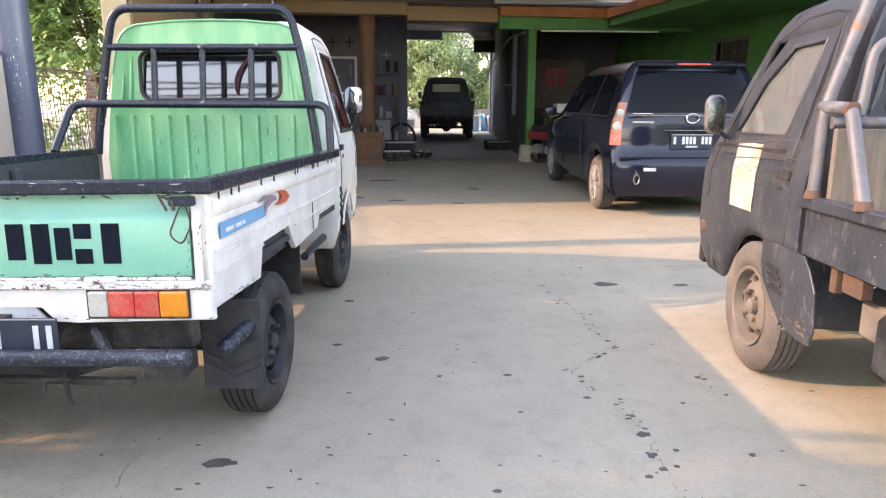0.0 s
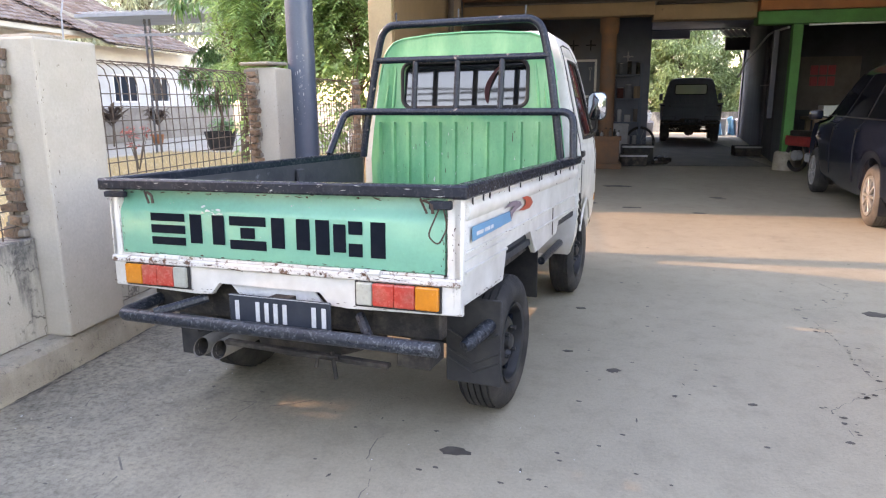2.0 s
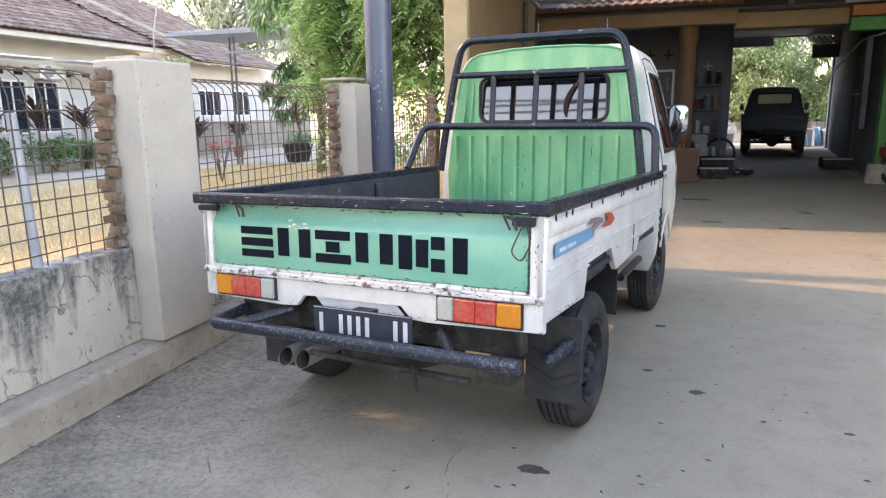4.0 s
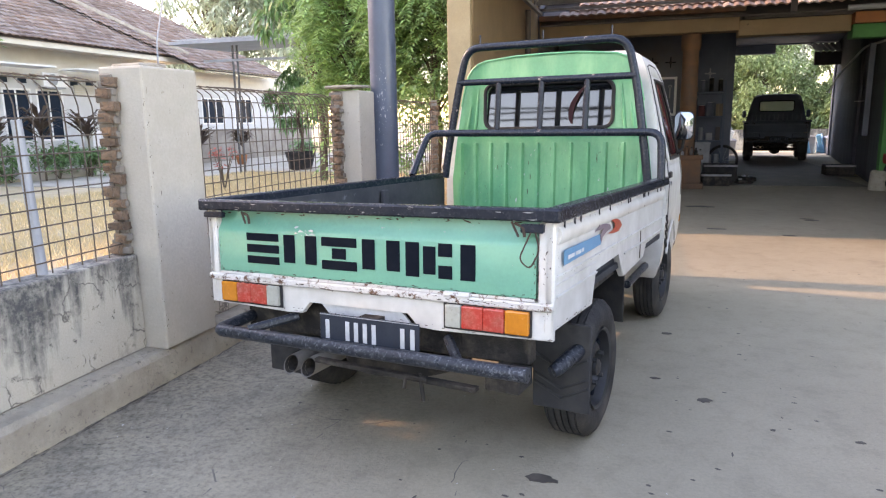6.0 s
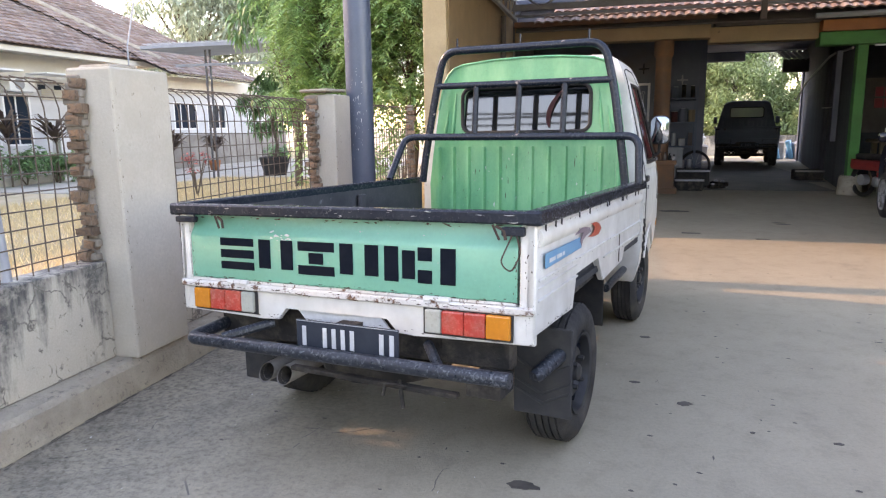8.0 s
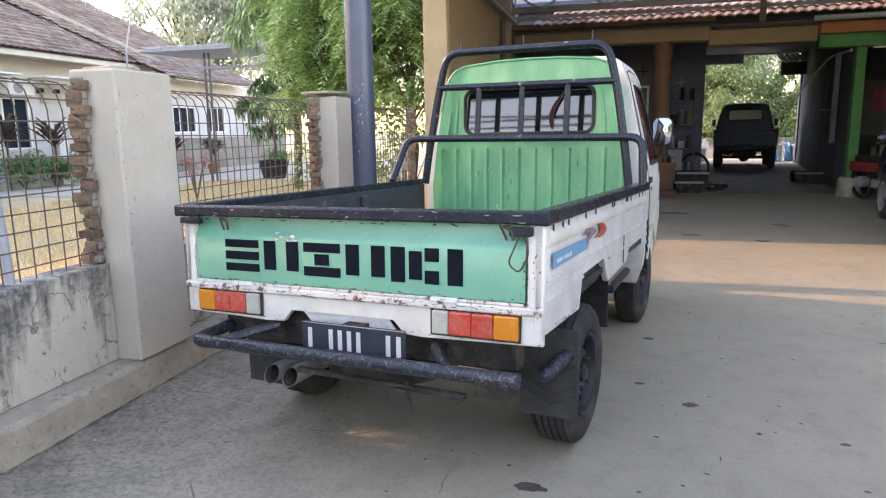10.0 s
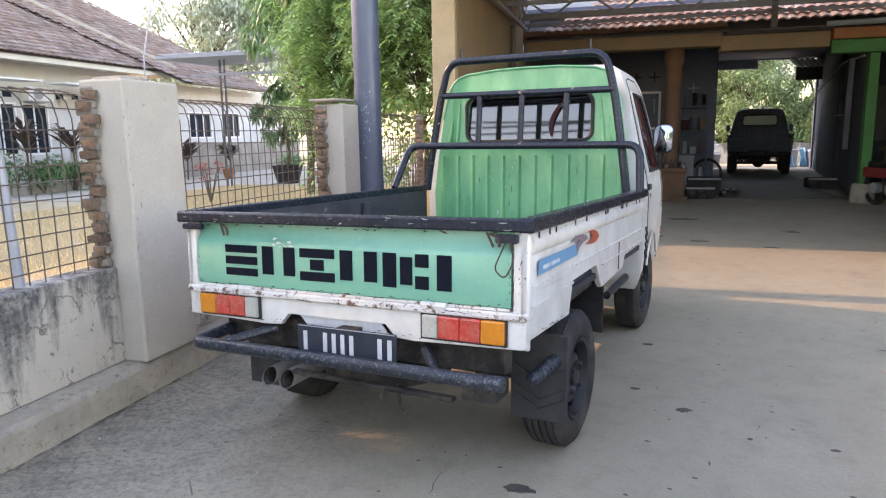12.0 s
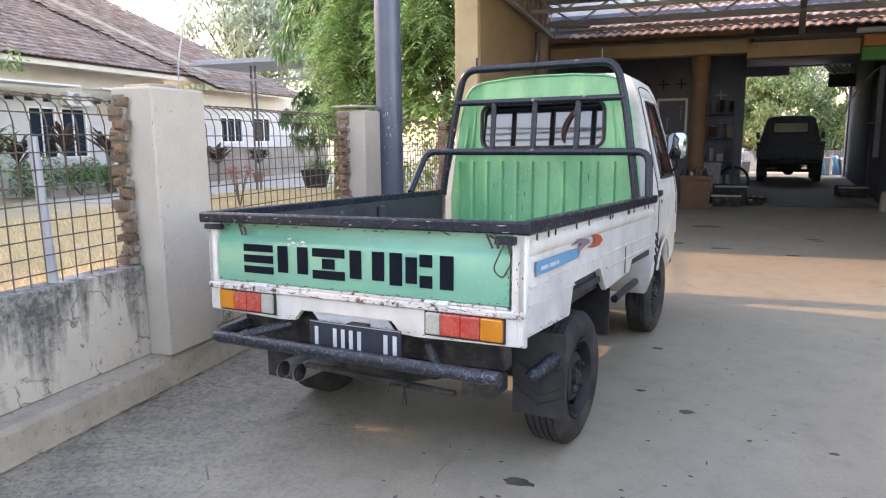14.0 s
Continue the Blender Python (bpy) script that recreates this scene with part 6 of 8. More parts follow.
        chips("rust_flake", body, (-0.70, 0.002, 0.575), (0.70, 0.002, 0.575), d, 80, 8, M_CHIP, 0.008, (0.0018, 0.007), 3.0)
        chips("rust_flake", body, (-0.69, 0.0, 0.62), (-0.69, 0.0, 0.94), d, 24, 9, M_CHIP, 0.012, (0.002, 0.009))
        chips("rust_flake", body, (0.68, 0.0, 0.62), (0.68, 0.0, 0.94), d, 24, 10, M_CHIP, 0.016, (0.002, 0.009))
        for sgn in (1, -1):
            e = (sgn, 0, 0)
            chips("rust_flake", body, (sgn * 0.699, 0.02, 0.602), (sgn * 0.699, 0.46, 0.602), e, 40, 11, M_CHIP, 0.008, (0.002, 0.010), 1.8)
            chips("rust_flake", body, (sgn * 0.699, 1.2, 0.692), (sgn * 0.699, 1.88, 0.692), e, 45, 12, M_CHIP, 0.008, (0.002, 0.009), 1.8)
            chips("rust_flake", body, (sgn * 0.7105, 0.03, 0.93), (sgn * 0.7105, 1.87, 0.93), e, 60, 13, M_CHIP, 0.012, (0.002, 0.008))
            chips("rust_flake", body, (sgn * 0.7065, 0.05, 0.772), (sgn * 0.7065, 1.85, 0.772), e, 40, 14, M_CHIP, 0.010, (0.0015, 0.006), 3.0)
            chips("rust_flake", body, (sgn * 0.699, 0.03, 0.63), (sgn * 0.699, 0.03, 0.93), e, 26, 15, M_CHIP, 0.02, (0.002, 0.009))
            chips("scratch", body, (sgn * 0.722, 0.0, 0.966), (sgn * 0.722, 1.88, 0.966), e, 60, 16, M_BARE, 0.03, (0.001, 0.004), 4.0)
            chips("scratch", body, (sgn * 0.70, 0.0, 0.990), (sgn * 0.70, 1.88, 0.990), (0, 0, 1), 70, 17, M_BARE, 0.04, (0.001, 0.004), 4.0)
        chips("scratch", gate, (-0.71, -0.024, 0.968), (0.71, -0.024, 0.968), d, 60, 18, M_BARE, 0.03, (0.001, 0.005), 4.0)
        chips("scratch", gate, (-0.71, 0.0, 0.988), (0.71, 0.0, 0.988), (0, 0, 1), 80, 19, M_BARE, 0.04, (0.001, 0.005), 4.0)
        chips("rust_flake", body, (-0.60, 1.924, 0.70), (0.60, 1.924, 0.70), d, 90, 20, M_CHIP, 0.05, (0.002, 0.009))
        chips("rust_flake", body, (-0.58, 1.924, 0.90), (0.58, 1.924, 0.90), d, 60, 21, M_CHIP, 0.25, (0.0015, 0.005))
        chips("bare_flake", body, (-0.58, 1.913, 0.95), (0.58, 1.913, 0.95), d, 50, 22, M_BARE, 0.25, (0.0015, 0.006))
        chips("rust_flake", body, (-0.45, 1.928, 1.655), (0.45, 1.928, 1.655), (0, -1, 0.0), 18, 23, M_CHIP, 0.012, (0.002, 0.010), 2.0)
        # vertical drips and scratches on the cab back, rust lines in the seams of the gate
        for q in range(4):
            x = -0.45 + 0.3 * q
            chips("scratch", body, (x, 1.9225, 0.68), (x, 1.9225, 1.14), d, 26, 40 + q, M_CHIP, 0.28, (0.0016, 0.007), 5.0)
            chips("scratch", body, (x, 1.9065, 0.68), (x, 1.9065, 1.14), d, 14, 50 + q, M_MARK, 0.28, (0.0018, 0.009), 2.5)
        chips("rust_seam", gate, (-0.645, -0.001, 0.699), (0.645, -0.001, 0.699), d, 110, 60, M_CHIP, 0.004, (0.002, 0.005), 8.0, "rust line in the seam under the tailgate")
        for x in (-0.652, 0.652):
            chips("rust_seam", gate, (x, 0.004, 0.70), (x, 0.004, 0.93), d, 26, 62, M_CHIP, 0.003, (0.002, 0.004), 8.0)
    if black:
        e = (-1, 0, 0)
        chips("rust_flake", body, (-0.722, 0.05, 0.905), (-0.722, 1.88, 0.905), e, 90, 31, M_RUST, 0.012, (0.003, 0.014), 2.0)
        chips("dust_patch", body, (-0.70, 0.2, 0.79), (-0.70, 1.86, 0.79), e, 120, 32, M_STEEL, 0.10, (0.002, 0.009))
        chips("rust_flake", body, (-0.712, 2.10, 1.06), (-0.712, 2.25, 1.06), e, 40, 33, M_RUST, 0.05, (0.003, 0.016))
        chips("rust_flake", body, (-0.706, 2.25, 0.99), (-0.706, 2.85, 0.985), e, 40, 34, M_RUST, 0.010, (0.002, 0.009), 3.0)
    # the body narrows towards the nose, and the old bed is slightly twisted
    for o in body.children_recursive:
        if o.data:
            for v in o.data.vertices:
                v.co = bent(v.co, green)
    return t, body


truck, truck_body = pickup(pose(0.0, 0, 0, 0, 0, 0), M_WHITEP, "green")


def cab_guard(body, pipe, lean):
    """The tube rack that stands on the bed in front of the cab back."""
    hy = 1.80
    bm = tube(bmesh.new(), bend([(-0.615, hy - 0.02, 0.98), (-0.60, hy - 0.02, 1.10), (-0.535, hy, 1.50), (-0.475, hy, 1.75), (0.475, hy, 1.75), (0.535, hy, 1.50), (0.60, hy - 0.02, 1.10), (0.615, hy - 0.02, 0.98)], 0.09, 6), 0.0225, 14)
    part("guard_hoop", bm, pipe, body, "dark tube hoop of the cab guard", True)
    part("cross_tube", tube(bmesh.new(), [(-0.535, hy - 0.005, 1.55), (0.535, hy - 0.005, 1.55)], 0.019, 12), pipe, body, "", True)
    low = bend([(-0.72, lean, 0.985), (-0.70, 1.75, 1.235), (0.70, 1.75, 1.235), (0.715, lean + 0.14, 0.985)], 0.07, 6)
    part("low_tube", tube(bmesh.new(), low, 0.021, 14), pipe, body, "", True)
    for x in (-0.265, 0.0, 0.265):
        part("upright_tube", tube(bmesh.new(), [(x, hy - 0.005, 1.545), (x, 1.765, 1.24)], 0.017, 12), pipe, body, "", True)
    for x in (-0.39, 0.0, 0.39):
        part("pin", tube(bmesh.new(), [(x, hy, 1.765), (x, hy, 1.82)], 0.006, 6), pipe, body)
    for o in body.children:
        if o.name.split(".")[0] in ("guard_hoop", "cross_tube", "upright_tube", "pin"):
            o.matrix_basis = Matrix.Translation((0.018, 0.0, -0.016))


cab_guard(truck_body, M_RACK, 1.58)


def stickers(body):
    x = 0.7065
    bm = prism(bmesh.new(), [(0.075, 0.800), (0.532, 0.806), (0.505, 0.847), (0.075, 0.849)], x, x + 0.0015, "x")
    st = part("side_sticker", bm, M_BLUE, body, "faded blue and red side sticker")
    for y0, y1 in ((0.115, 0.185), (0.20, 0.259), (0.269, 0.297)):
        part("mark_bar", boxes(((x + 0.001, y0, 0.814), (x + 0.0022, y1, 0.827))), M_MARK, st)
    bm = prism(bmesh.new(), [(0.679, 0.880), (0.76, 0.878), (0.822, 0.866), (0.862, 0.842), (0.808, 0.823), (0.72, 0.824), (0.636, 0.833), (0.700, 0.838), (0.740, 0.846), (0.742, 0.862), (0.71, 0.872)], x, x + 0.0018, "x")
    part("red_flash", bm, M_REDST, st)
    bm = prism(bmesh.new(), [(0.435, 0.864), (0.485, 0.874), (0.535, 0.880), (0.60, 0.876), (0.655, 0.867), (0.675, 0.850), (0.60, 0.843), (0.549, 0.831), (0.530, 0.812), (0.508, 0.835), (0.530, 0.850), (0.566, 0.858), (0.50, 0.864)], x, x + 0.0021, "x")
    part("grey_flash", bm, M_GREYST, st)
    for o in (st, *st.children):
        for v in o.data.vertices:
            v.co = bent(v.co, True)


stickers(truck_body)
# ---- the other vehicles ----
black_truck, black_body = pickup(pose(3.42, -1.29, 0, 0, 0, 0), M_OLDBLK, "black")
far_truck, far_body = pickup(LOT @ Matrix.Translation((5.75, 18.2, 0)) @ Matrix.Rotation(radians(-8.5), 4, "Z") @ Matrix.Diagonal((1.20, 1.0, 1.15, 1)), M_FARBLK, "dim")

# Lamps, mirrors and plate marks get the same haze-lifted black.
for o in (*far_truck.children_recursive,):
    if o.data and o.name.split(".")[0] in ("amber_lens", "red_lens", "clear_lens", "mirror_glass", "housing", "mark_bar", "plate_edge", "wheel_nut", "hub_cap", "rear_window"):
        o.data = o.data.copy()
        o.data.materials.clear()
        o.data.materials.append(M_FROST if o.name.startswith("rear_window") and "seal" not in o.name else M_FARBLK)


def heavy_guard(body, pipe):
    """A home-made rack of thick bare pipe, braced towards the tail."""
    leg = [(-0.715, 1.875, 0.925), (-0.70, 1.885, 1.25), (-0.60, 1.90, 1.56), (-0.545, 1.90, 1.74)]
    pts = leg + [(-x, y, z) for x, y, z in leg[::-1]]
    part("guard_hoop", tube(bmesh.new(), bend(pts, 0.07, 5), 0.0225, 14), pipe, body, "bare grey pipe hoop with rusty welds", True)
    part("low_tube", tube(bmesh.new(), [(-0.69, 1.85, 1.195), (0.69, 1.85, 1.195)], 0.022, 12), pipe, body, "", True)
    inner = [(-0.62, 1.81, 1.22), (-0.59, 1.82, 1.47), (0.59, 1.82, 1.47), (0.62, 1.81, 1.22)]
    part("inner_hoop", tube(bmesh.new(), bend(inner, 0.07, 5), 0.017, 12), pipe, body, "", True)
    for sgn in (1, -1):
        pts = [(sgn * 0.70, 1.90, 1.25), (sgn * 0.70, 1.715, 1.24), (sgn * 0.715, 1.55, 0.925)]
        part("brace", tube(bmesh.new(), bend(pts, 0.03, 4), 0.0225, 14), pipe, body, "", True)
        for x, y in ((0.715, 1.875), (0.715, 1.55)):
            part("weld_collar", spin(bmesh.new(), [(0.0, 0.0), (0.0, 0.031), (0.03, 0.024), (0.03, 0.0)], 14, "z", (sgn * x, y, 0.926)), M_RUST, body, "rusty weld", True)
        part("weld_joint", spin(bmesh.new(), [(-0.018, 0.0), (-0.012, 0.0255), (0.012, 0.0255), (0.018, 0.0)], 14, "y", (sgn * 0.70, 1.715, 1.238)), M_RUST, body, "", True)


heavy_guard(black_body, M_OLDPIPE)


def black_details(body):
    for k in range(5):
        x = -0.685 + k * 0.275
        part("board", box(bmesh.new(), (x, 1.82, 0.70), (x + 0.268, 1.845, 1.175 + 0.008 * (k % 2)), 0.004), M_GREYWOOD, body, "weathered wooden board behind the pipes")
    bm = bmesh.new()
    rows = []
    for k in range(9):
        z = 0.795 + 0.30 * k / 8
        rows.append([])
        for q in range(4):
            p = bent(Vector((-1, 2.435 + 0.28 * q / 3 + (0.003 * ((k * 7) % 3 - 1) if q in (0, 3) else 0) + (0.012 * (q == 0) * (k < 2)), z)), False)
            rows[-1].append(bm.verts.new((p.x * cab_at(z, 0.5, 1).x - 0.005, p.y + 0.01 * (z - 0.7), z)))
    for r0, r1 in zip(rows, rows[1:]):
        for q in range(3):
            bm.faces.new((r0[q], r0[q + 1], r1[q + 1], r1[q]))
    part("door_sticker", bm, mat("faded_white_sticker", (0.47, 0.47, 0.45), (0.38, 0.37, 0.34), scale=6, rough=0.7, wear=(0.10, 0.09, 0.08), wear_at=0.63, wear_scale=11, wear_soft=0.02, stain=(0.30, 0.235, 0.15), stain_scale=7, stain_at=0.53), body, "peeling white sticker on the door")
    # lower fender behind the wheel, bumper end, rusty creases and seams of the door
    fender = [(2.262, 0.60), (2.24, 0.55), (2.18, 0.503), (2.124, 0.452), (2.06, 0.415), (1.985, 0.393), (1.90, 0.385), (1.806, 0.388), (1.783, 0.45), (1.80, 0.59), (1.85, 0.66), (1.90, 0.705), (2.12, 0.712), (2.262, 0.70)]
    part("rear_fender", prism(bmesh.new(), fender, -0.709, -0.700, "x", 0.002), M_OLDBLK, body, "bent lower fender with scraped paint")
    chips("dust_patch", body, (-0.7115, 1.80, 0.43), (-0.7115, 2.10, 0.43), (-1, 0, 0), 120, 97, M_RIMB, 0.05, (0.003, 0.013), 2.0, "dust and mud on the fender")
    part("bumper_end", prism(bmesh.new(), [(3.09, 0.69), (3.03, 0.70), (2.95, 0.43), (3.0, 0.45)], -0.672, -0.63, "x", 0.01), M_RUBBER, body)
    for za, zb, r in ((1.088, 1.128, 0.0022), (1.02, 1.052, 0.0018)):
        pts = [cab_at(za + (zb - za) * q / 6, 0.72 - 0.60 * q / 6, -1) + Vector((0.0005, 0, 0)) for q in range(7)]
        part("door_crease", tube(bmesh.new(), pts, r, 6), M_OLDPIPE, body)
    e = (-1, 0, 0.1)
    for q, (y0, y1, z, n, sp) in enumerate(((2.12, 2.32, 1.12, 90, 0.05), (2.10, 2.16, 1.0, 50, 0.06), (2.2, 2.9, 1.10, 70, 0.015), (2.0, 2.2, 0.68, 60, 0.03), (1.80, 1.95, 0.45, 60, 0.05), (2.2, 3.0, 0.72, 60, 0.12), (2.2, 2.5, 0.9, 60, 0.2))):
        chips("rust_flake", body, (-0.713, y0, z), (-0.713, y1, z), e, n, 90 + q, (M_RUST, M_OLDPIPE)[q % 3 == 2], sp, (0.002, 0.009), 2.0)
    part("hanger", boxes(((-0.66, 1.76, 0.60), (-0.63, 1.80, 0.71)), ((-0.66, 1.60, 0.62), (-0.62, 1.72, 0.69)), bevel=0.003), M_RUST, body, "rusty hanger under the bed")
    part("side_step", boxes(((-0.52, 0.9, 0.42), (-0.42, 1.25, 0.58)), bevel=0.01), M_UNDER, body)
    part("tool_box", boxes(((-0.60, 1.30, 0.47), (-0.40, 1.70, 0.60)), bevel=0.012), M_RIMB, body, "pale dented box under the bed")


black_details(black_body)

CAR_Z = [(0.22, 0.12, 3.95, 0.72), (0.34, 0.02, 4.08, 0.795), (0.50, 0.0, 4.12, 0.81), (0.62, 0.01, 4.12, 0.815), (0.66, 0.045, 4.10, 0.815), (0.80, 0.05, 4.06, 0.815), (0.92, 0.055, 3.96, 0.81), (0.99, 0.06, 3.35, 0.80), (1.04, 0.07, 3.22, 0.785),
         (1.16, 0.085, 3.02, 0.755), (1.30, 0.115, 2.82, 0.715), (1.44, 0.165, 2.62, 0.67), (1.52, 0.20, 2.50, 0.635), (1.575, 0.20, 2.36, 0.59), (1.615, 0.26, 2.20, 0.52), (1.63, 0.45, 2.0, 0.36)]


def car_at(z, f, x_frac):
    for (z0, b0, f0, w0), (z1, b1, f1, w1) in zip(CAR_Z, CAR_Z[1:]):
        if z0 <= z <= z1:
            t = (z - z0) / (z1 - z0)
            yb, yf, w = b0 + (b1 - b0) * t, f0 + (f1 - f0) * t, w0 + (w1 - w0) * t
            y = yb + f * (yf - yb)
            y += 0.11 * abs(x_frac) ** 4 if f == 0 else 0
            return Vector((x_frac * w, y, z))


def family_car(m):
    t = thing("family_car", "dark navy family car with tinted windows, parked nose in", "car", m)
    bm = bmesh.new()
    xs = [-1, -0.95, -0.85, -0.6, -0.3, 0, 0.3, 0.6, 0.85, 0.95, 1]
    fy = [k / 44 for k in range(45)]
    rings = []
    for iz, (z, yb, yf, w) in enumerate(CAR_Z):
        ring = []

        def put(x, f):
            y = yb + f * (yf - yb)
            if f == 0:
                y += 0.11 * abs(x) ** 4
            if f == 1:
                y -= 0.35 * abs(x) ** 3
            xx = x * w * (1 - 0.22 * max(0, (f - 0.72) / 0.28) ** 2 if abs(x) == 1 else 1)
            if f <= 0.05 and abs(x) == 1:
                y = max(y, yb + 0.09)
                xx *= 1.0 - (0.025 if f == 0 else 0)
            zz = z
            if iz < 6:
                for wy in (0.75, 3.40):
                    d = abs(y - wy)
                    if d < 0.345 and abs(x) == 1:
                        arch = 0.30 + math.sqrt(0.345 ** 2 - d * d)
                        if arch > 0.22:
                            zz = arch + (0.80 - arch) * (z - 0.22) / 0.58 if z < 0.8 else z
            ring.append(bm.verts.new((xx, y, zz)))
        for x in xs:
            put(x, 0.0)
        for f in fy[1:-1]:
            put(1, f)
        for x in xs[::-1]:
            put(x, 1.0)
        for f in fy[1:-1][::-1]:
            put(-1, f)
        rings.append(ring)
    n = len(rings[0])
    for p, q in zip(rings, rings[1:]):
        for k in range(n):
            bm.faces.new((p[k], p[(k + 1) % n], q[(k + 1) % n], q[k]))
    bm.faces.new(rings[-1]), bm.faces.new(rings[0][::-1])
    body = part("body", bm, M_SUV, t, "", True)
    # glass
    def pane(name, rows, off, mt=M_TINT):
        b = bmesh.new()
        g = [[b.verts.new(p + off) for p in row] for row in rows]
        for r0, r1 in zip(g, g[1:]):
            for k in range(len(r0) - 1):
                b.faces.new((r0[k], r0[k + 1], r1[k + 1], r1[k]))
        return part(name, b, mt, body, "", True)
    xr = (-0.86, -0.6, -0.3, 0, 0.3, 0.6, 0.86)
    pane("rear_window", [[car_at(z, 0, x) for x in xr] for z in (1.09, 1.2, 1.32, 1.44, 1.51)], Vector((0, -0.004, 0)))
    for sgn in (1, -1):
        for f0, f1 in ((0.12, 0.33), (0.36, 0.60), (0.63, 0.80)):
            fs = [f0 + (f1 - f0) * k / 4 for k in range(5)]
            pane("side_window", [[car_at(z, f, sgn) for f in fs] for z in (1.06, 1.2, 1.36, 1.50)], Vector((sgn * 0.004, 0, 0.001)))
        def lamp_rows(zs, inner):
            return [[car_at(z, 0, sgn * x) for x in (inner, (inner + 0.97) / 2, 0.97)] + [Vector((sgn * car_at(z, 0, 1).x * 0.998, 0.155, z))] for z in zs]
        lamp = pane("tail_lamp", lamp_rows((0.76, 0.82, 0.885), 0.865), Vector((sgn * 0.006, -0.008, 0)), M_RED)
        smoky = mat("smoky_lens", (0.36, 0.13, 0.055), (0.28, 0.09, 0.035), scale=14, rough=0.25, bump=0.02, coat=0.1)
        pane("amber_lens", lamp_rows((0.888, 0.97, 1.05, 1.12, 1.19), 0.87), Vector((sgn * 0.006, -0.008, 0)), smoky)
        for z, r in ((0.955, 0.046), (1.085, 0.042)):
            p0 = car_at(z, 0, sgn * 0.925)
            part("round_reflector", spin(bmesh.new(), [(-0.010, 0.0), (-0.012, r * 0.5), (-0.007, r * 0.9), (0.004, r), (0.004, 0.0)], 18, "y", p0 + Vector((sgn * 0.006, -0.010, 0))), M_CLEAR, lamp, "pale round lens", True)
        # mirror, handles, door gaps, sill strip
        mb = bmesh.new()
        box(mb, (sgn * 0.80 - 0.02, 2.93, 0.99), (sgn * 0.98, 3.03, 1.11), 0.03, 2)
        part("mirror", mb, M_SUV, body, "", True)
        for y in (1.30, 2.25):
            hb = box(bmesh.new(), (sgn * 0.81 - 0.012, y, 0.90), (sgn * 0.81 + 0.018, y + 0.17, 0.93), 0.01, 1)
            part("door_handle", hb, M_SUV, body, "", True)
        for f in (0.345, 0.60):
            pts = [car_at(z, f, sgn) + Vector((sgn * 0.002, 0, 0)) for z in (0.36, 0.5, 0.7, 0.9, 1.04, 1.3, 1.5)]
            part("door_gap", tube(bmesh.new(), pts, 0.005, 5), M_RUBBER, body)
        part("window_line", tube(bmesh.new(), [car_at(1.045, f, sgn) + Vector((sgn * 0.006, 0, 0)) for f in (0.10, 0.3, 0.5, 0.7, 0.86)], 0.007, 6), M_RUBBER, body)
        part("mud_flap", boxes(((sgn * 0.70 - 0.09, 0.40, 0.15), (sgn * 0.70 + 0.07, 0.412, 0.34)), bevel=0.003), M_RUBBER, t)
        for y in (0.75, 3.40):
            w = wheel(t, sgn * 0.80, y, 0.30, sgn, M_TYRED if y < 1 else M_TYRE, M_RIMS, width=0.19, rim_r=0.195, holes=0, spokes=10)
        part("arch_gap", prism(bmesh.new(), rounded(0.60, 0.5, 0.24, 5, 0.75, 0.36), sgn * 0.55, sgn * 0.74, "x"), M_UNDER, t)
        part("arch_gap", prism(bmesh.new(), rounded(0.60, 0.5, 0.24, 5, 3.40, 0.36), sgn * 0.55, sgn * 0.74, "x"), M_UNDER, t)
    # rear fittings
    part("spoiler", boxes(((-0.56, 0.13, 1.55), (0.56, 0.30, 1.59)), bevel=0.014), M_SUV, body, "", True)
    part("brake_light", boxes(((-0.17, 0.122, 1.562), (0.17, 0.135, 1.582)), bevel=0.003), M_RED, body)
    part("plate_strip", boxes(((-0.30, 0.03, 0.908), (0.40, 0.058, 0.920)), bevel=0.005), M_CHROME, body, "chrome strip over the plate")
    part("upper_strip", boxes(((-0.66, 0.048, 1.055), (0.66, 0.075, 1.065)), bevel=0.003), M_CHROME, body)
    bm = tube(bmesh.new(), [(0.066 * math.cos(a), 0.05, 1.035 + 0.046 * math.sin(a)) for a in [2 * math.pi * k / 28 for k in range(28)]], 0.009, 8, True)
    part("badge_ring", bm, M_CHROME, body, "plain chrome oval badge", True)
    pl = part("number_plate", box(bmesh.new(), (-0.215, 0.028, 0.725), (0.215, 0.036, 0.875), 0.003), M_PLATE, body, "black plate with white bars")
    bm = boxes(*[((x, 0.0262, 0.775), (x + 0.026, 0.0278, 0.850)) for x in (-0.19, -0.10, -0.062, -0.024, 0.014, 0.10, 0.138, 0.176)])
    part("mark_bar", bm, M_MARK, pl)["kind"] = "stuff"
    part("small_bar", boxes(((-0.06, 0.0262, 0.742), (0.06, 0.0278, 0.758))), M_MARK, pl)
    part("plate_edge", boxes(((-0.213, 0.0265, 0.868), (0.213, 0.0279, 0.873))), M_MARK, pl)
    part("badge_bar", boxes(((-0.62, 0.044, 0.985), (-0.40, 0.05, 1.005))), M_CHROME, body, "plain badge bar")
    part("badge_bar", boxes(((-0.62, 0.046, 1.075), (-0.42, 0.07, 1.085))), M_CHROME, body)
    part("reflector", boxes(((-0.49, -0.008, 0.50), (-0.36, 0.004, 0.535)), bevel=0.004), M_MARK, body, "pale reflector sticker")
    bm = tube(bmesh.new(), [(-0.56 + 0.028 * math.cos(a), -0.015, 0.42 + 0.05 * math.sin(a)) for a in [2 * math.pi * k / 18 for k in range(18)]], 0.008, 6, True)
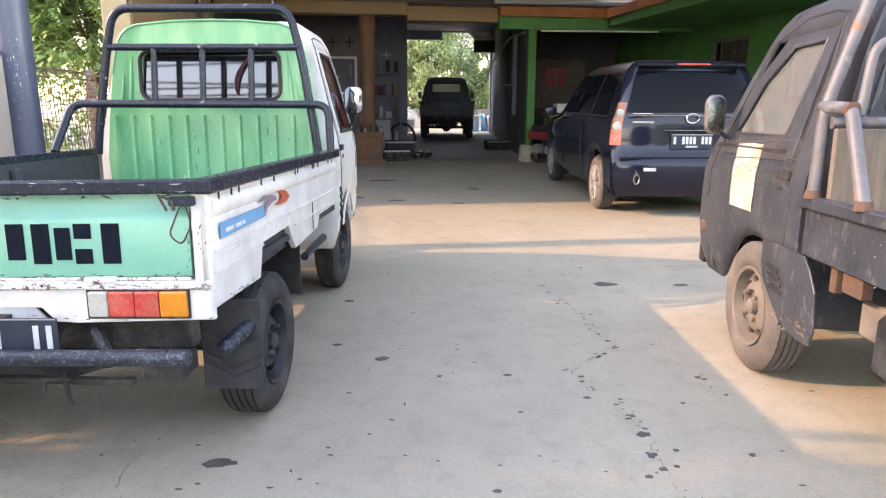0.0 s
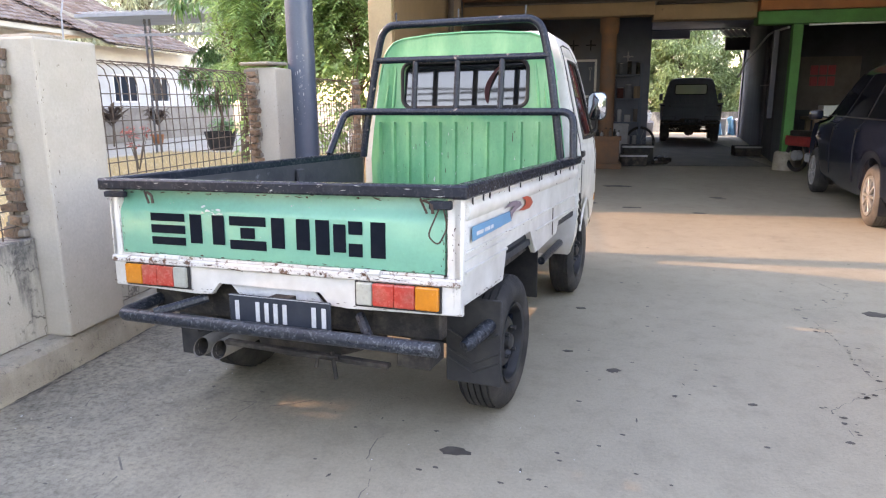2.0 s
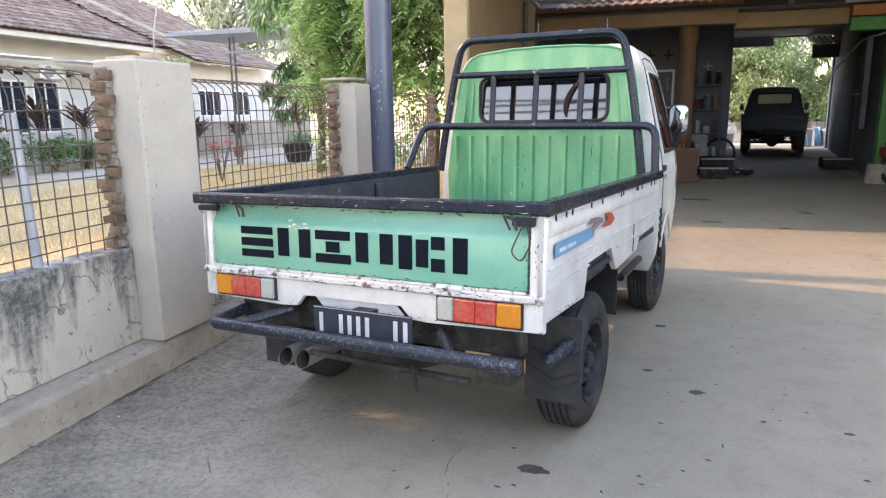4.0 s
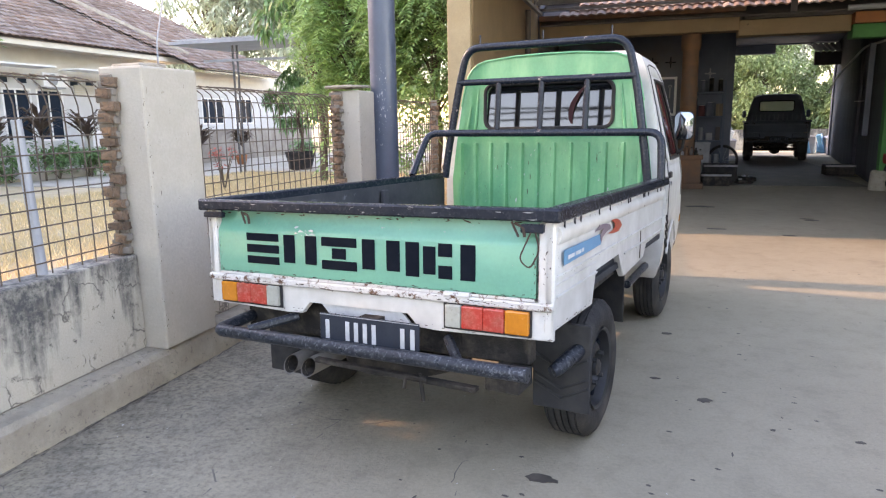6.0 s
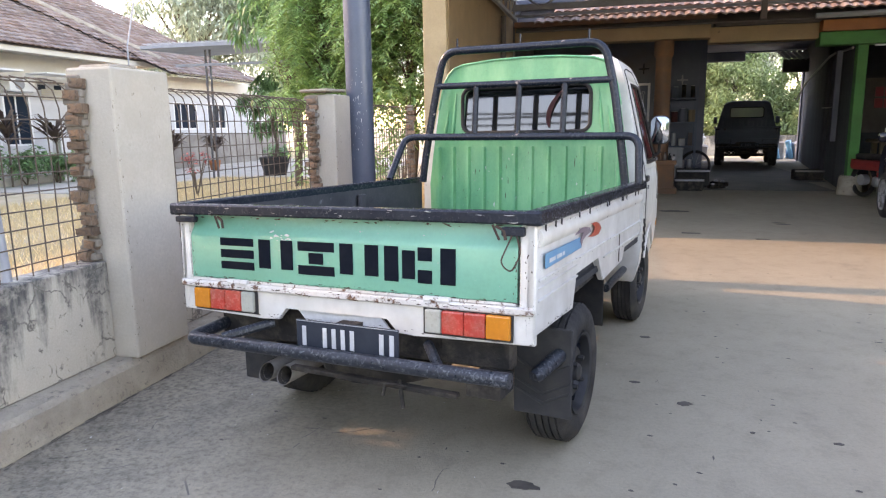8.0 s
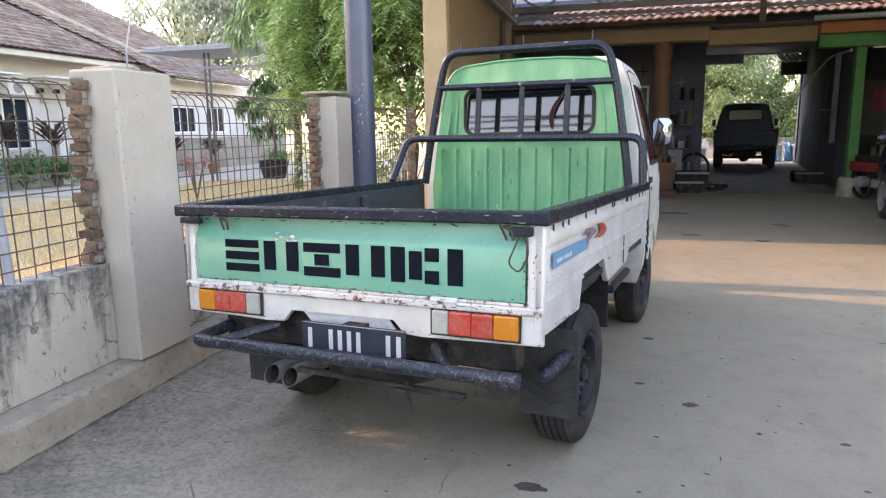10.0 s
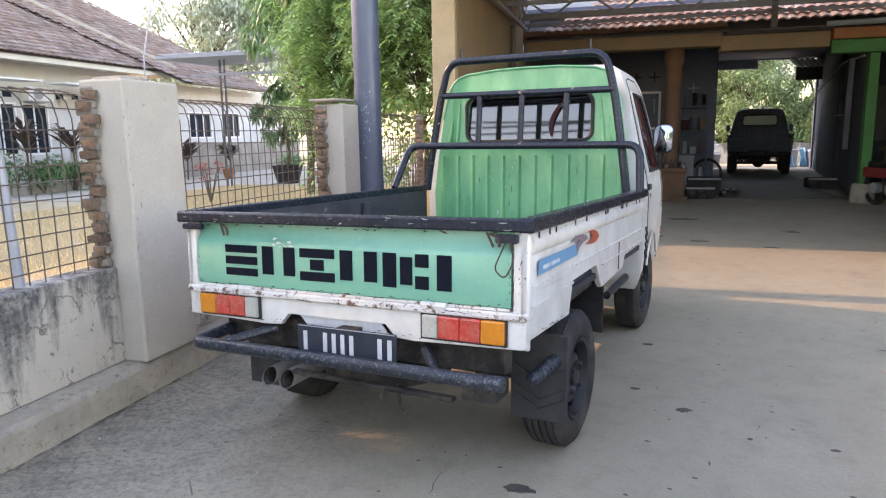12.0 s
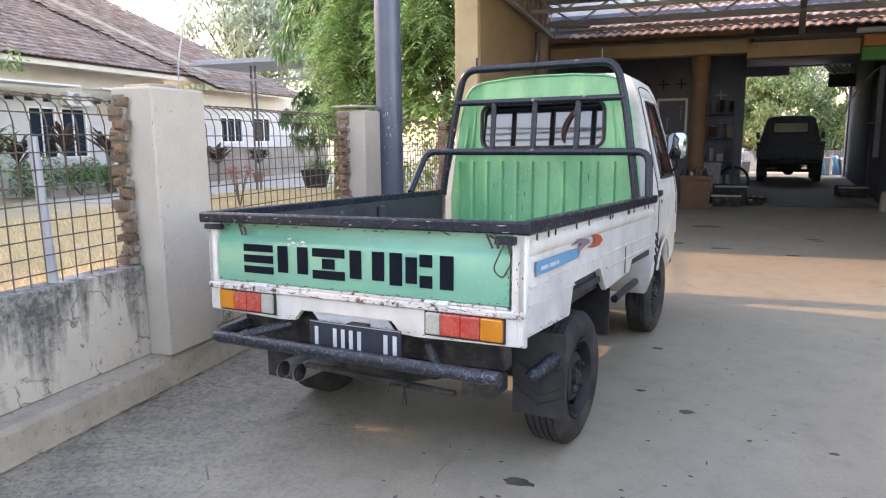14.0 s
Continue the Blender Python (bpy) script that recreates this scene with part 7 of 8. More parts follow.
    tube(bm, [(-0.56, -0.01, 0.47), (-0.56, 0.02, 0.50)], 0.012, 6)
    part("tow_hook", bm, M_CHROME, body)
    part("bumper_step", boxes(((-0.74, 0.012, 0.628), (0.74, 0.05, 0.645)), bevel=0.004), M_SUV, body)
    return t


family_car(pose(3.715, 5.18, 0, 0, 0, 4.5))
# ---- plants and loose things in the yard ----
def grass_patch(name, label, lo, hi, count, seed, height=0.16):
    rnd = random.Random(seed)
    vs, fs = [], []
    for _ in range(count):
        x, y = rnd.uniform(lo[0], hi[0]), rnd.uniform(lo[1], hi[1])
        h = height * rnd.uniform(0.3, 1.0)
        a = rnd.uniform(0, 6.28)
        dx, dy = math.cos(a) * 0.006, math.sin(a) * 0.006
        lx, ly = rnd.uniform(-1, 1) * h * 0.7, rnd.uniform(-1, 1) * h * 0.7
        k = len(vs)
        vs += [(x - dx, y - dy, -0.035), (x + dx, y + dy, -0.035), (x + lx, y + ly, h - 0.035)]
        fs.append((k, k + 1, k + 2))
    me = bpy.data.meshes.new(name)
    me.from_pydata(vs, [], fs)
    me.materials.append(M_STRAW)
    ob = new(name, me)
    ob.matrix_basis = LOT
    return tagged(ob, label, "grass", "", "stuff")


grass_patch("dry_grass", "short dry yellow grass behind the fence", (-8.2, -4), (-0.40, 13.5), 75000, 4, 0.11)


def cordyline(base, h, seed):
    rnd = random.Random(seed)
    t = thing("cordyline_plant", "purple-leaved cordyline by the house wall", "plant", LOT @ Matrix.Translation(base), "cordylines")
    part("stem", tube(bmesh.new(), [(0, 0, -0.03), (0.03, 0, h * 0.5), (0, 0.02, h * 0.8)], 0.025, 6), M_BARK, t)
    bm = bmesh.new()
    for k in range(46):
        a = rnd.uniform(0, 6.28)
        z = h * rnd.uniform(0.55, 0.85)
        out = Vector((math.cos(a), math.sin(a), 0))
        L = rnd.uniform(0.45, 0.75)
        side = Vector((-out.y, out.x, 0)) * 0.055
        p0, p1, p2 = Vector((0, 0, z)), Vector((0, 0, z)) + out * L * 0.5 + Vector((0, 0, L * 0.5)), Vector((0, 0, z)) + out * L * 0.9 + Vector((0, 0, L * rnd.uniform(0.2, 0.75)))
        v = [bm.verts.new(q) for q in (p0, p1 + side, p2, p1 - side)]
        bm.faces.new(v)
    part("leaf", bm, M_PURPLE, t)["kind"] = "stuff"


for k, (a, s, h) in enumerate(((-11.6, 10.2, 1.7), (-11.4, 11.4, 1.6), (-11.7, 9.0, 1.4), (-11.3, 8.0, 1.5), (-11.6, 6.9, 1.3), (-11.0, 15.4, 1.0), (-10.8, 17.4, 0.9))):
    cordyline((a, s, 0), h, 100 + k)


def shrub(base, r, h, material, seed, label):
    rnd = random.Random(seed)
    t = thing("shrub", label, "shrub", LOT @ Matrix.Translation(base), "shrubs")
    bm = bmesh.new()
    for k in range(7):
        tube(bm, [(0, 0, -0.03), (rnd.uniform(-r, r) * 0.7, rnd.uniform(-r, r) * 0.7, h * rnd.uniform(0.5, 0.9))], [0.012, 0.004], 5)
    part("stem", bm, M_BARK, t)["kind"] = "stuff"
    bm = bmesh.new()
    cl = [((rnd.uniform(-r, r) * 0.7, rnd.uniform(-r, r) * 0.7, h * rnd.uniform(0.25, 0.95)), r * 0.4) for _ in range(14)]
    leaf_cloud(bm, cl, 70, 0.13, rnd, 0.3, 0.4)
    part("crown", bm, material, t)["kind"] = "stuff"


for k, (a, s, r, h) in enumerate(((-12.0, 9.6, 0.7, 0.9), (-11.9, 12.4, 0.7, 0.8), (-11.8, 7.4, 0.8, 1.0), (-9.4, 6.35, 0.7, 3.2), (-8.4, 17.0, 0.5, 0.7), (-1.0, 7.4, 0.7, 2.0), (-2.2, 8.0, 0.8, 1.9), (-11.7, 10.7, 0.6, 0.85), (-11.6, 11.5, 0.6, 0.8))):
    shrub((a, s, 0), r, h, M_MANGO if k not in (3, 5, 6) else M_FINE, 200 + k, "leafy green shrub near the house")

f = thing("flower_shrub", "small bare shrub with red leaf tips on the grass", "shrub", LOT @ Matrix.Translation((-5.7, 8.85, -0.03)))
rnd = random.Random(64)
stems, leaves = bmesh.new(), bmesh.new()
tips = []
for k in range(9):
    a = rnd.uniform(0, 6.28)
    tip = Vector((math.cos(a) * 0.22, math.sin(a) * 0.22, rnd.uniform(0.45, 0.85)))
    tube(stems, [(0, 0, 0), tip * 0.5 + Vector((0, 0, 0.06)), tip], [0.012, 0.008, 0.004], 5)
    tips.append((tip, 0.07))
leaf_cloud(leaves, tips, 16, 0.09, rnd, 0.2, 0.4)
part("stem", stems, M_BARK, f)["kind"] = "stuff"
part("leaf", leaves, M_REDLEAF, f)["kind"] = "stuff"


def house_front():
    p = thing("porch_block", "white low porch wall with two posts", "porch", LOT)
    part("low_wall", boxes(((-11.95, 9.9, -0.03), (-11.8, 14.6, 0.18))), M_PATH, p)
    for s in (11.9, 14.3):
        part("post", boxes(((-12.0, s, -0.03), (-11.72, s + 0.3, 1.15)), bevel=0.01), M_WHITE, p, "white square post")
    part("shade_board", boxes(((-12.6, 7.6, 2.72), (-11.9, 11.2, 2.76)), bevel=0.005), M_WHITE, p)
    part("shade_board", boxes(((-12.6, 11.9, 2.72), (-11.9, 14.8, 2.76)), bevel=0.005), M_WHITE, p)
    v = thing("air_vent_panel", "row of dark vent holes over the window", "vent", LOT)
    for k in range(9):
        part("vent_hole", boxes(((-13.0, 9.9 + k * 0.55, 2.38), (-12.985, 10.15 + k * 0.55, 2.52))), M_PANE, v)
    ac = thing("air_conditioner", "white air conditioner box on the house wall", "air conditioner", LOT @ Matrix.Translation((-13.0, 11.9, 2.30)))
    part("casing", box(bmesh.new(), (0.02, -0.40, 0), (0.30, 0.40, 0.36), 0.02, 2), M_WHITE, ac)
    part("fan_grille", spin(bmesh.new(), [(0.301, 0.0), (0.301, 0.15), (0.31, 0.15), (0.31, 0.0)], 20, "x", (0, -0.1, 0.18)), M_STEEL, ac)
    part("bracket", boxes(((0.0, -0.3, -0.04), (0.30, 0.3, 0.0))), M_STEEL, ac)
    lv = thing("louvre_vent", "pale louvred vent in the house wall", "vent", LOT @ Matrix.Translation((-13.0, 13.1, 2.12)))
    for k in range(5):
        part("louvre", box(bmesh.new(), (0.004, -0.36, k * 0.06), (0.05, 0.36, k * 0.06 + 0.045), 0.004, 1), M_EAVE, lv)
    for nm, s in (("flower_pot", 13.2), ("flower_pot", 16.4)):
        f = thing(nm, "orange clay flower pot on the paving", "flower pot", LOT @ Matrix.Translation((-10.2, s, -0.012)), "flower pots")
        part("pot", spin(bmesh.new(), [(0, 0), (0, 0.13), (0.28, 0.19), (0.31, 0.19), (0.31, 0.16), (0.26, 0.15), (0.26, 0)], 16, "z"), M_ORANGE, f, smooth=True)


house_front()


# ---- floor marks ----
def spot(x, y, r, seed, stretch=1.0, turn=0.0):
    rnd = random.Random(seed)
    n = 14
    out = []
    for k in range(n):
        a = 2 * math.pi * k / n
        q = r * rnd.uniform(0.62, 1.1)
        u, v = q * math.cos(a) * stretch, q * math.sin(a)
        out.append((x + u * math.cos(turn) - v * math.sin(turn), y + u * math.sin(turn) + v * math.cos(turn)))
    bm = prism(bmesh.new(), out, 0.0, 0.0025, "z")
    o = link("oil_spot", bm, M_OIL)
    return tagged(o, "dark dried oil spot on the concrete floor", "stain", "oil spots", "structure")


marks = ((2.38, 2.58, 0.065, 1.4), (2.89, 2.59, 0.034, 1.5), (1.05, 1.175, 0.030, 1.2), (2.13, 0.48, 0.020, 1.6), (2.14, 0.24, 0.013, 1.4), (2.22, 0.37, 0.010, 1.2), (2.08, 0.19, 0.012, 1.3), (1.57, 0.08, 0.011, 1.5), (1.34, 0.98, 0.011, 1),
         (2.51, 1.03, 0.012, 1.6), (2.53, 1.01, 0.009, 1.5), (2.36, 0.76, 0.008, 1.4), (2.57, 0.85, 0.008, 1.3), (2.48, 0.35, 0.013, 1.2), (1.65, 1.01, 0.014, 1.8), (1.97, 0.79, 0.014, 1.3), (2.12, 0.32, 0.012, 1.3), (2.19, 0.26, 0.009, 1.3),
         (0.62, 0.20, 0.035, 1.8), (1.46, 7.5, 0.035, 2.6), (1.52, 7.38, 0.035, 2.6), (1.30, 6.1, 0.04, 2.0), (0.53, 6.28, 0.05, 2.4), (0.80, 1.35, 0.016, 1.6), (0.72, 2.1, 0.02, 1.8), (0.1, 8.3, 0.10, 2.2), (0.0, 6.5, 0.06, 2.0))
for k, (x, y, r, st) in enumerate(marks):
    spot(x, y, r, 300 + k, st, 0.2)
rnd = random.Random(8)
vs, fs = [], []
for _ in range(190):
    if rnd.random() < 0.55:
        x, y = rnd.uniform(0.85, 3.0), rnd.uniform(-1.2, 4.5)
    else:
        x, y = rnd.uniform(-1.2, 2.0), rnd.uniform(-1.6, 0.4)
    r = rnd.uniform(0.003, 0.009)
    k = len(vs)
    vs += [(x + r * rnd.uniform(0.6, 1.3) * math.cos(a) * 1.5, y + r * rnd.uniform(0.6, 1.2) * math.sin(a), 0.0018) for a in [2 * math.pi * q / 7 for q in range(7)]]
    fs.append(tuple(range(k, k + 7)))
me = bpy.data.meshes.new("small_spot")
me.from_pydata(vs, [], fs)
me.materials.append(M_OIL)
tagged(new("small_spot", me), "small dark drips on the concrete", "stain", "", "stuff")


def crack(pts, seed, w=0.0028):
    rnd = random.Random(seed)
    line = []
    pts = [Vector(p).to_3d() for p in pts]
    for a, b in zip(pts, pts[1:]):
        n = max(2, int((b - a).length / 0.035))
        for k in range(n):
            line.append(a + (b - a) * k / n + Vector((rnd.uniform(-0.012, 0.012), rnd.uniform(-0.012, 0.012), 0)))
    line.append(pts[-1])
    bm = bmesh.new()
    prev = None
    for i, p in enumerate(line):
        d = (line[min(i + 1, len(line) - 1)] - line[max(i - 1, 0)]).normalized()
        sd = Vector((-d.y, d.x, 0)) * w * rnd.uniform(0.25, 1.0)
        cur = [bm.verts.new(p + sd + Vector((0, 0, 0.0022))), bm.verts.new(p - sd + Vector((0, 0, 0.0022)))]
        if prev and rnd.random() < 0.62:
            bm.faces.new((prev[0], prev[1], cur[1], cur[0]))
        prev = cur
    tagged(link("floor_crack", bm, M_CRACK), "thin crack in the concrete floor", "crack", "floor cracks", "structure")


crack([(2.12, 3.32), (2.28, 2.96), (2.2, 2.67), (1.93, 2.5), (2.03, 2.28), (2.08, 2.04), (2.13, 1.78), (2.16, 1.51), (2.21, 1.41), (2.06, 1.22), (1.95, 1.07), (1.98, 0.89), (2.05, 0.8), (2.11, 0.71), (2.13, 0.48), (2.15, 0.12)], 1, 0.0022)
crack([(-0.61, 0.33), (-0.5, 0.27), (-0.37, 0.26), (-0.24, 0.27), (-0.13, 0.34), (-0.08, 0.41)], 2, 0.0034)
crack([(-0.61, -0.27), (-0.53, -0.27), (-0.45, -0.31), (-0.41, -0.38), (-0.38, -0.46), (-0.34, -0.6)], 3, 0.0038)
crack([(-0.80, -0.82), (-0.83, -0.76), (-0.89, -0.72), (-0.91, -0.69)], 4, 0.0036)
crack([(-0.96, -0.06), (-1.0, 0.0), (-1.01, 0.1)], 5, 0.005)
crack([(-1.03, -0.18), (-1.0, -0.11)], 6, 0.004)
crack([(-0.86, -0.34), (-0.79, -0.28)], 7, 0.004)
# drips that follow the long crack
rnd = random.Random(45)
trail = [(2.12, 3.32), (2.28, 2.96), (1.93, 2.5), (2.08, 2.04), (2.21, 1.41), (1.95, 1.07), (2.11, 0.71), (2.13, 0.48), (2.15, 0.1)]
vs, fs = [], []
for (xa, ya), (xb, yb) in zip(trail, trail[1:]):
    for _ in range(int(9 + 5 * math.hypot(xb - xa, yb - ya))):
        u = rnd.random()
        x, y, r = xa + (xb - xa) * u + rnd.gauss(0, 0.022), ya + (yb - ya) * u + rnd.gauss(0, 0.012), 0.0035 + 0.009 * rnd.random() ** 2
        k = len(vs)
        vs += [(x + r * rnd.uniform(0.5, 1.3) * math.cos(a) * 1.4, y + r * rnd.uniform(0.5, 1.3) * math.sin(a), 0.0024) for a in [2 * math.pi * q / 8 for q in range(8)]]
        fs.append(tuple(range(k, k + 8)))
me = bpy.data.meshes.new("oil_drip")
me.from_pydata(vs, [], fs)
me.materials.append(M_OIL)
tagged(new("oil_drip", me), "trail of dark oil drips along the floor crack", "stain", "", "stuff")
rnd = random.Random(31)
for k in range(9):
    x, y = rnd.uniform(-1.0, 0.5), rnd.uniform(-1.25, 0.0)
    line = [(x, y)]
    a = rnd.uniform(0, 6.28)
    for q in range(rnd.randint(3, 6)):
        a += rnd.uniform(-0.8, 0.8)
        x, y = x + math.cos(a) * 0.12, y + math.sin(a) * 0.12
        line.append((x, y))
    crack(line, 50 + k, 0.0026)
rnd = random.Random(12)
bm = bmesh.new()
for _ in range(40):
    x, y = rnd.uniform(-1.15, 0.6), rnd.uniform(-1.3, 0.5)
    bmesh.ops.create_icosphere(bm, subdivisions=1, radius=rnd.uniform(0.002, 0.0055), matrix=Matrix.Translation((x, y, 0.003)))
tagged(link("pebble", bm, M_KERB), "tiny pale pebbles scattered on the floor", "pebbles", "", "stuff")


# ---- workshop clutter ----
def bike_wheel(name, label, m, r):
    w = thing(name, label, "wheel", m)
    part("tyre", tube(bmesh.new(), [(r * math.cos(a), 0, r * math.sin(a)) for a in [2 * math.pi * k / 28 for k in range(28)]], 0.03, 8, True), M_RUBBER, w)
    bm = bmesh.new()
    for k in range(10):
        a = math.pi * 2 * k / 10
        tube(bm, [(0.03 * math.cos(a), 0, 0.03 * math.sin(a)), ((r - 0.02) * math.cos(a), 0, (r - 0.02) * math.sin(a))], 0.004, 5)
    part("spokes", bm, M_STEEL, w)


def motorbike(m, body_mat, seed):
    t = thing("motorbike", "small parked motorbike in the dim room", "motorbike", m, "motorbikes")
    for y in (-0.58, 0.60):
        w = part("wheel", tube(bmesh.new(), [(0, y + 0.25 * math.cos(a), 0.285 + 0.25 * math.sin(a)) for a in [2 * math.pi * k / 24 for k in range(24)]], 0.036, 8, True), M_RUBBER, t)
        part("hub", spin(bmesh.new(), [(-0.05, 0), (-0.05, 0.09), (0.05, 0.09), (0.05, 0)], 14, "x", (0, y, 0.285)), M_STEEL, w)
    bm = bmesh.new()
    box(bm, (-0.10, -0.70, 0.62), (0.10, -0.05, 0.72), 0.03, 2)
    part("seat", bm, M_RUBBER, t, "", True)
    bm = bmesh.new()
    box(bm, (-0.12, -0.80, 0.45), (0.12, 0.0, 0.62), 0.05, 2)
    box(bm, (-0.14, 0.12, 0.35), (0.14, 0.34, 0.85), 0.06, 2)
    box(bm, (-0.09, -0.2, 0.30), (0.09, 0.25, 0.45), 0.04, 2)
    part("fairing", bm, body_mat, t, "", True)
    part("engine", boxes(((-0.13, -0.25, 0.2), (0.13, 0.15, 0.36)), bevel=0.03), M_STEEL, t)
    part("handlebar", tube(bmesh.new(), bend([(-0.34, 0.22, 0.98), (-0.12, 0.30, 0.95), (0.12, 0.30, 0.95), (0.34, 0.22, 0.98)], 0.05), 0.014, 8), M_RUBBER, t)
    part("tail_light", boxes(((-0.07, -0.84, 0.55), (0.07, -0.79, 0.62)), bevel=0.012), M_RED, t)
    part("fork", boxes(((-0.06, 0.40, 0.28), (-0.03, 0.62, 0.32)), ((0.03, 0.40, 0.28), (0.06, 0.62, 0.32))), M_STEEL, t)


motorbike(LOT @ Matrix.Translation((6.42, 9.45, 0)) @ Matrix.Rotation(radians(200), 4, "Z"), M_CLOTH, 1)
motorbike(LOT @ Matrix.Translation((7.45, 12.2, 0)) @ Matrix.Rotation(radians(-15), 4, "Z"), M_RUBBER, 2)
b = thing("workbench", "rough wooden workbench with a white box on it", "bench", LOT @ Matrix.Translation((7.6, 11.3, 0)))
part("top", boxes(((-0.9, -0.3, 0.86), (0.9, 0.3, 0.92)), bevel=0.006), M_WOOD, b)
for x in (-0.82, 0.74):
    for y in (-0.25, 0.17):
        part("leg", boxes(((x, y, 0), (x + 0.08, y + 0.08, 0.86))), M_WOOD, b)
t = thing("white_box", "white cardboard box on the workbench", "box", LOT @ Matrix.Translation((7.2, 11.2, 0.92)))
part("carton", boxes(((-0.28, -0.15, 0), (0.28, 0.15, 0.2)), bevel=0.006), M_WHITE, t)
t = thing("parts_board", "board with small red and white packets on the wall", "board", LOT @ Matrix.Translation((7.8, 13.98, 1.40)))
part("board", boxes(((-0.75, -0.02, -0.4), (0.75, 0.0, 0.75)), bevel=0.004), M_TIMBER, t)
for k in range(3):
    for q in range(2):
        part("packet", boxes(((-0.27 + k * 0.18, -0.06, 0.12 + q * 0.24), (-0.12 + k * 0.18, -0.021, 0.32 + q * 0.24)), bevel=0.004), M_PACKET, t, "red packet")
t = thing("fire_bottle", "red gas cylinder hung behind the green post", "cylinder", LOT @ Matrix.Translation((6.62, 12.2, 1.55)))
part("bottle", spin(bmesh.new(), [(0, 0), (0, 0.09), (0.62, 0.09), (0.70, 0.04), (0.76, 0.04), (0.76, 0)], 16, "z"), M_CLOTH, t, smooth=True)
part("bracket", boxes(((-0.1, 0.05, -0.02), (0.1, 1.75, 0.0))), M_STEEL, t)
bike_wheel("bicycle_wheel", "bicycle wheel leaning on the dark wall", LOT @ Matrix.Translation((3.85, 12.85, 0.34)) @ Matrix.Rotation(radians(12), 4, "Z"), 0.31)
for k, (a, s, w, d, h, mt, lab) in enumerate(((3.55, 10.9, 0.5, 0.35, 0.22, M_UNDER, "oily black tray of tools on the floor"), (3.7, 11.8, 0.6, 0.5, 0.34, M_RUBBER, "dark crate of scrap parts"), (3.3, 12.5, 0.5, 0.4, 0.75, M_STEEL, "grey steel tool cabinet"),
                                              (6.25, 13.6, 0.55, 0.4, 0.22, M_UNDER, "black crate beside the plank wall"), (1.6, 12.6, 1.0, 0.5, 0.9, M_TIMBER, "dark wooden cupboard against the wall"))):
    t = thing(("tool_tray", "parts_crate", "tool_cabinet", "parts_crate", "cupboard")[k], lab, "crate" if "crate" in lab else lab.split()[-1] if k > 9 else "storage", LOT @ Matrix.Translation((a, s, 0)))
    part("box", boxes(((-w / 2, -d / 2, 0), (w / 2, d / 2, h)), bevel=0.015), mt, t)
    part("rim", boxes(((-w / 2 - 0.012, -d / 2 - 0.012, h - 0.04), (w / 2 + 0.012, -d / 2 - 0.002, h - 0.004))), M_STEEL, t)
rnd = random.Random(4)
for k in range(7):
    h = rnd.uniform(0.07, 0.14)
    t = thing("oil_bottle", "small oil bottle on the column pedestal", "bottle", LOT @ Matrix.Translation((2.76 + k * 0.075, 10.17 + rnd.uniform(-0.01, 0.02), 0.60)), "oil bottles")
    part("bottle", spin(bmesh.new(), [(0, 0), (0, 0.028), (h * 0.7, 0.028), (h * 0.85, 0.012), (h, 0.012), (h, 0)], 10, "z"), (M_TIMBER, M_RUBBER, M_STEEL, M_ORANGEB)[k % 4], t, smooth=True)
    part("cap", spin(bmesh.new(), [(h, 0), (h, 0.014), (h + 0.02, 0.014), (h + 0.02, 0)], 8, "z"), M_RUBBER, t)
t = thing("picture_frame", "pale framed notice on the dark wall", "notice", LOT @ Matrix.Translation((2.55, 12.985, 1.35)))
part("frame", boxes(((-0.32, -0.03, -0.05), (0.32, 0.0, 0.0)), ((-0.32, -0.03, 0.72), (0.32, 0.0, 0.77)), ((-0.32, -0.03, 0.0), (-0.27, 0.0, 0.72)), ((0.27, -0.03, 0.0), (0.32, 0.0, 0.72))), M_WHITE, t)
part("sheet", boxes(((-0.27, -0.012, 0.0), (0.27, -0.004, 0.72))), M_BLUEW, t)
# hose slung from the green post to the gateway, wall boards and sheets at the gateway
setting("hose", tube(bmesh.new(), bend([(6.0, 10.4, 2.46), (6.25, 12.5, 2.55), (6.9, 17.2, 2.2), (7.3, 19.6, 1.9)], 0.6), 0.022, 8), M_SHEET, LOT, "pale grey hose slung along the passage")
setting("fascia_board", box(bmesh.new(), (4.5, 21.3, 3.18), (6.08, 21.45, 3.45), 0.01), M_SHEET, LOT, "pale board over the gateway")
bm = bmesh.new()
n = 40
prev = None
for k in range(n + 1):
    x = 7.0 + 1.25 * k / n
    z = 3.35 + 0.035 * math.sin(k * 2 * math.pi / 5)
    cur = [bm.verts.new((x, 20.2, z - 0.25)), bm.verts.new((x, 21.4, z + 0.1))]
    if prev:
        bm.faces.new((prev[0], cur[0], cur[1], prev[1]))
    prev = cur
bmesh.ops.solidify(bm, geom=bm.faces[:], thickness=0.012)
setting("corrugated_sheet", bm, M_STEEL, LOT, "corrugated roof sheet hanging over the gateway side")
setting("eave_board", box(bmesh.new(), (6.98, 20.25, 2.72), (8.1, 20.32, 3.11), 0.006), M_TIMBER, LOT, "dark board under the corrugated sheet")
# White panel given dark grey boards' colour to stand for the dimness.
setting("side_panel", box(bmesh.new(), (5.86, 10.72, 0.9), (5.95, 10.78, 2.45), 0.005), M_PLANK, LOT, "white panel beside the green post, dimmed in its colour")
t = thing("junk_pile", "heap of white and blue plastic scrap behind the gateway", "scrap", LOT @ Matrix.Translation((7.6, 22.8, 0)))
rnd = random.Random(21)
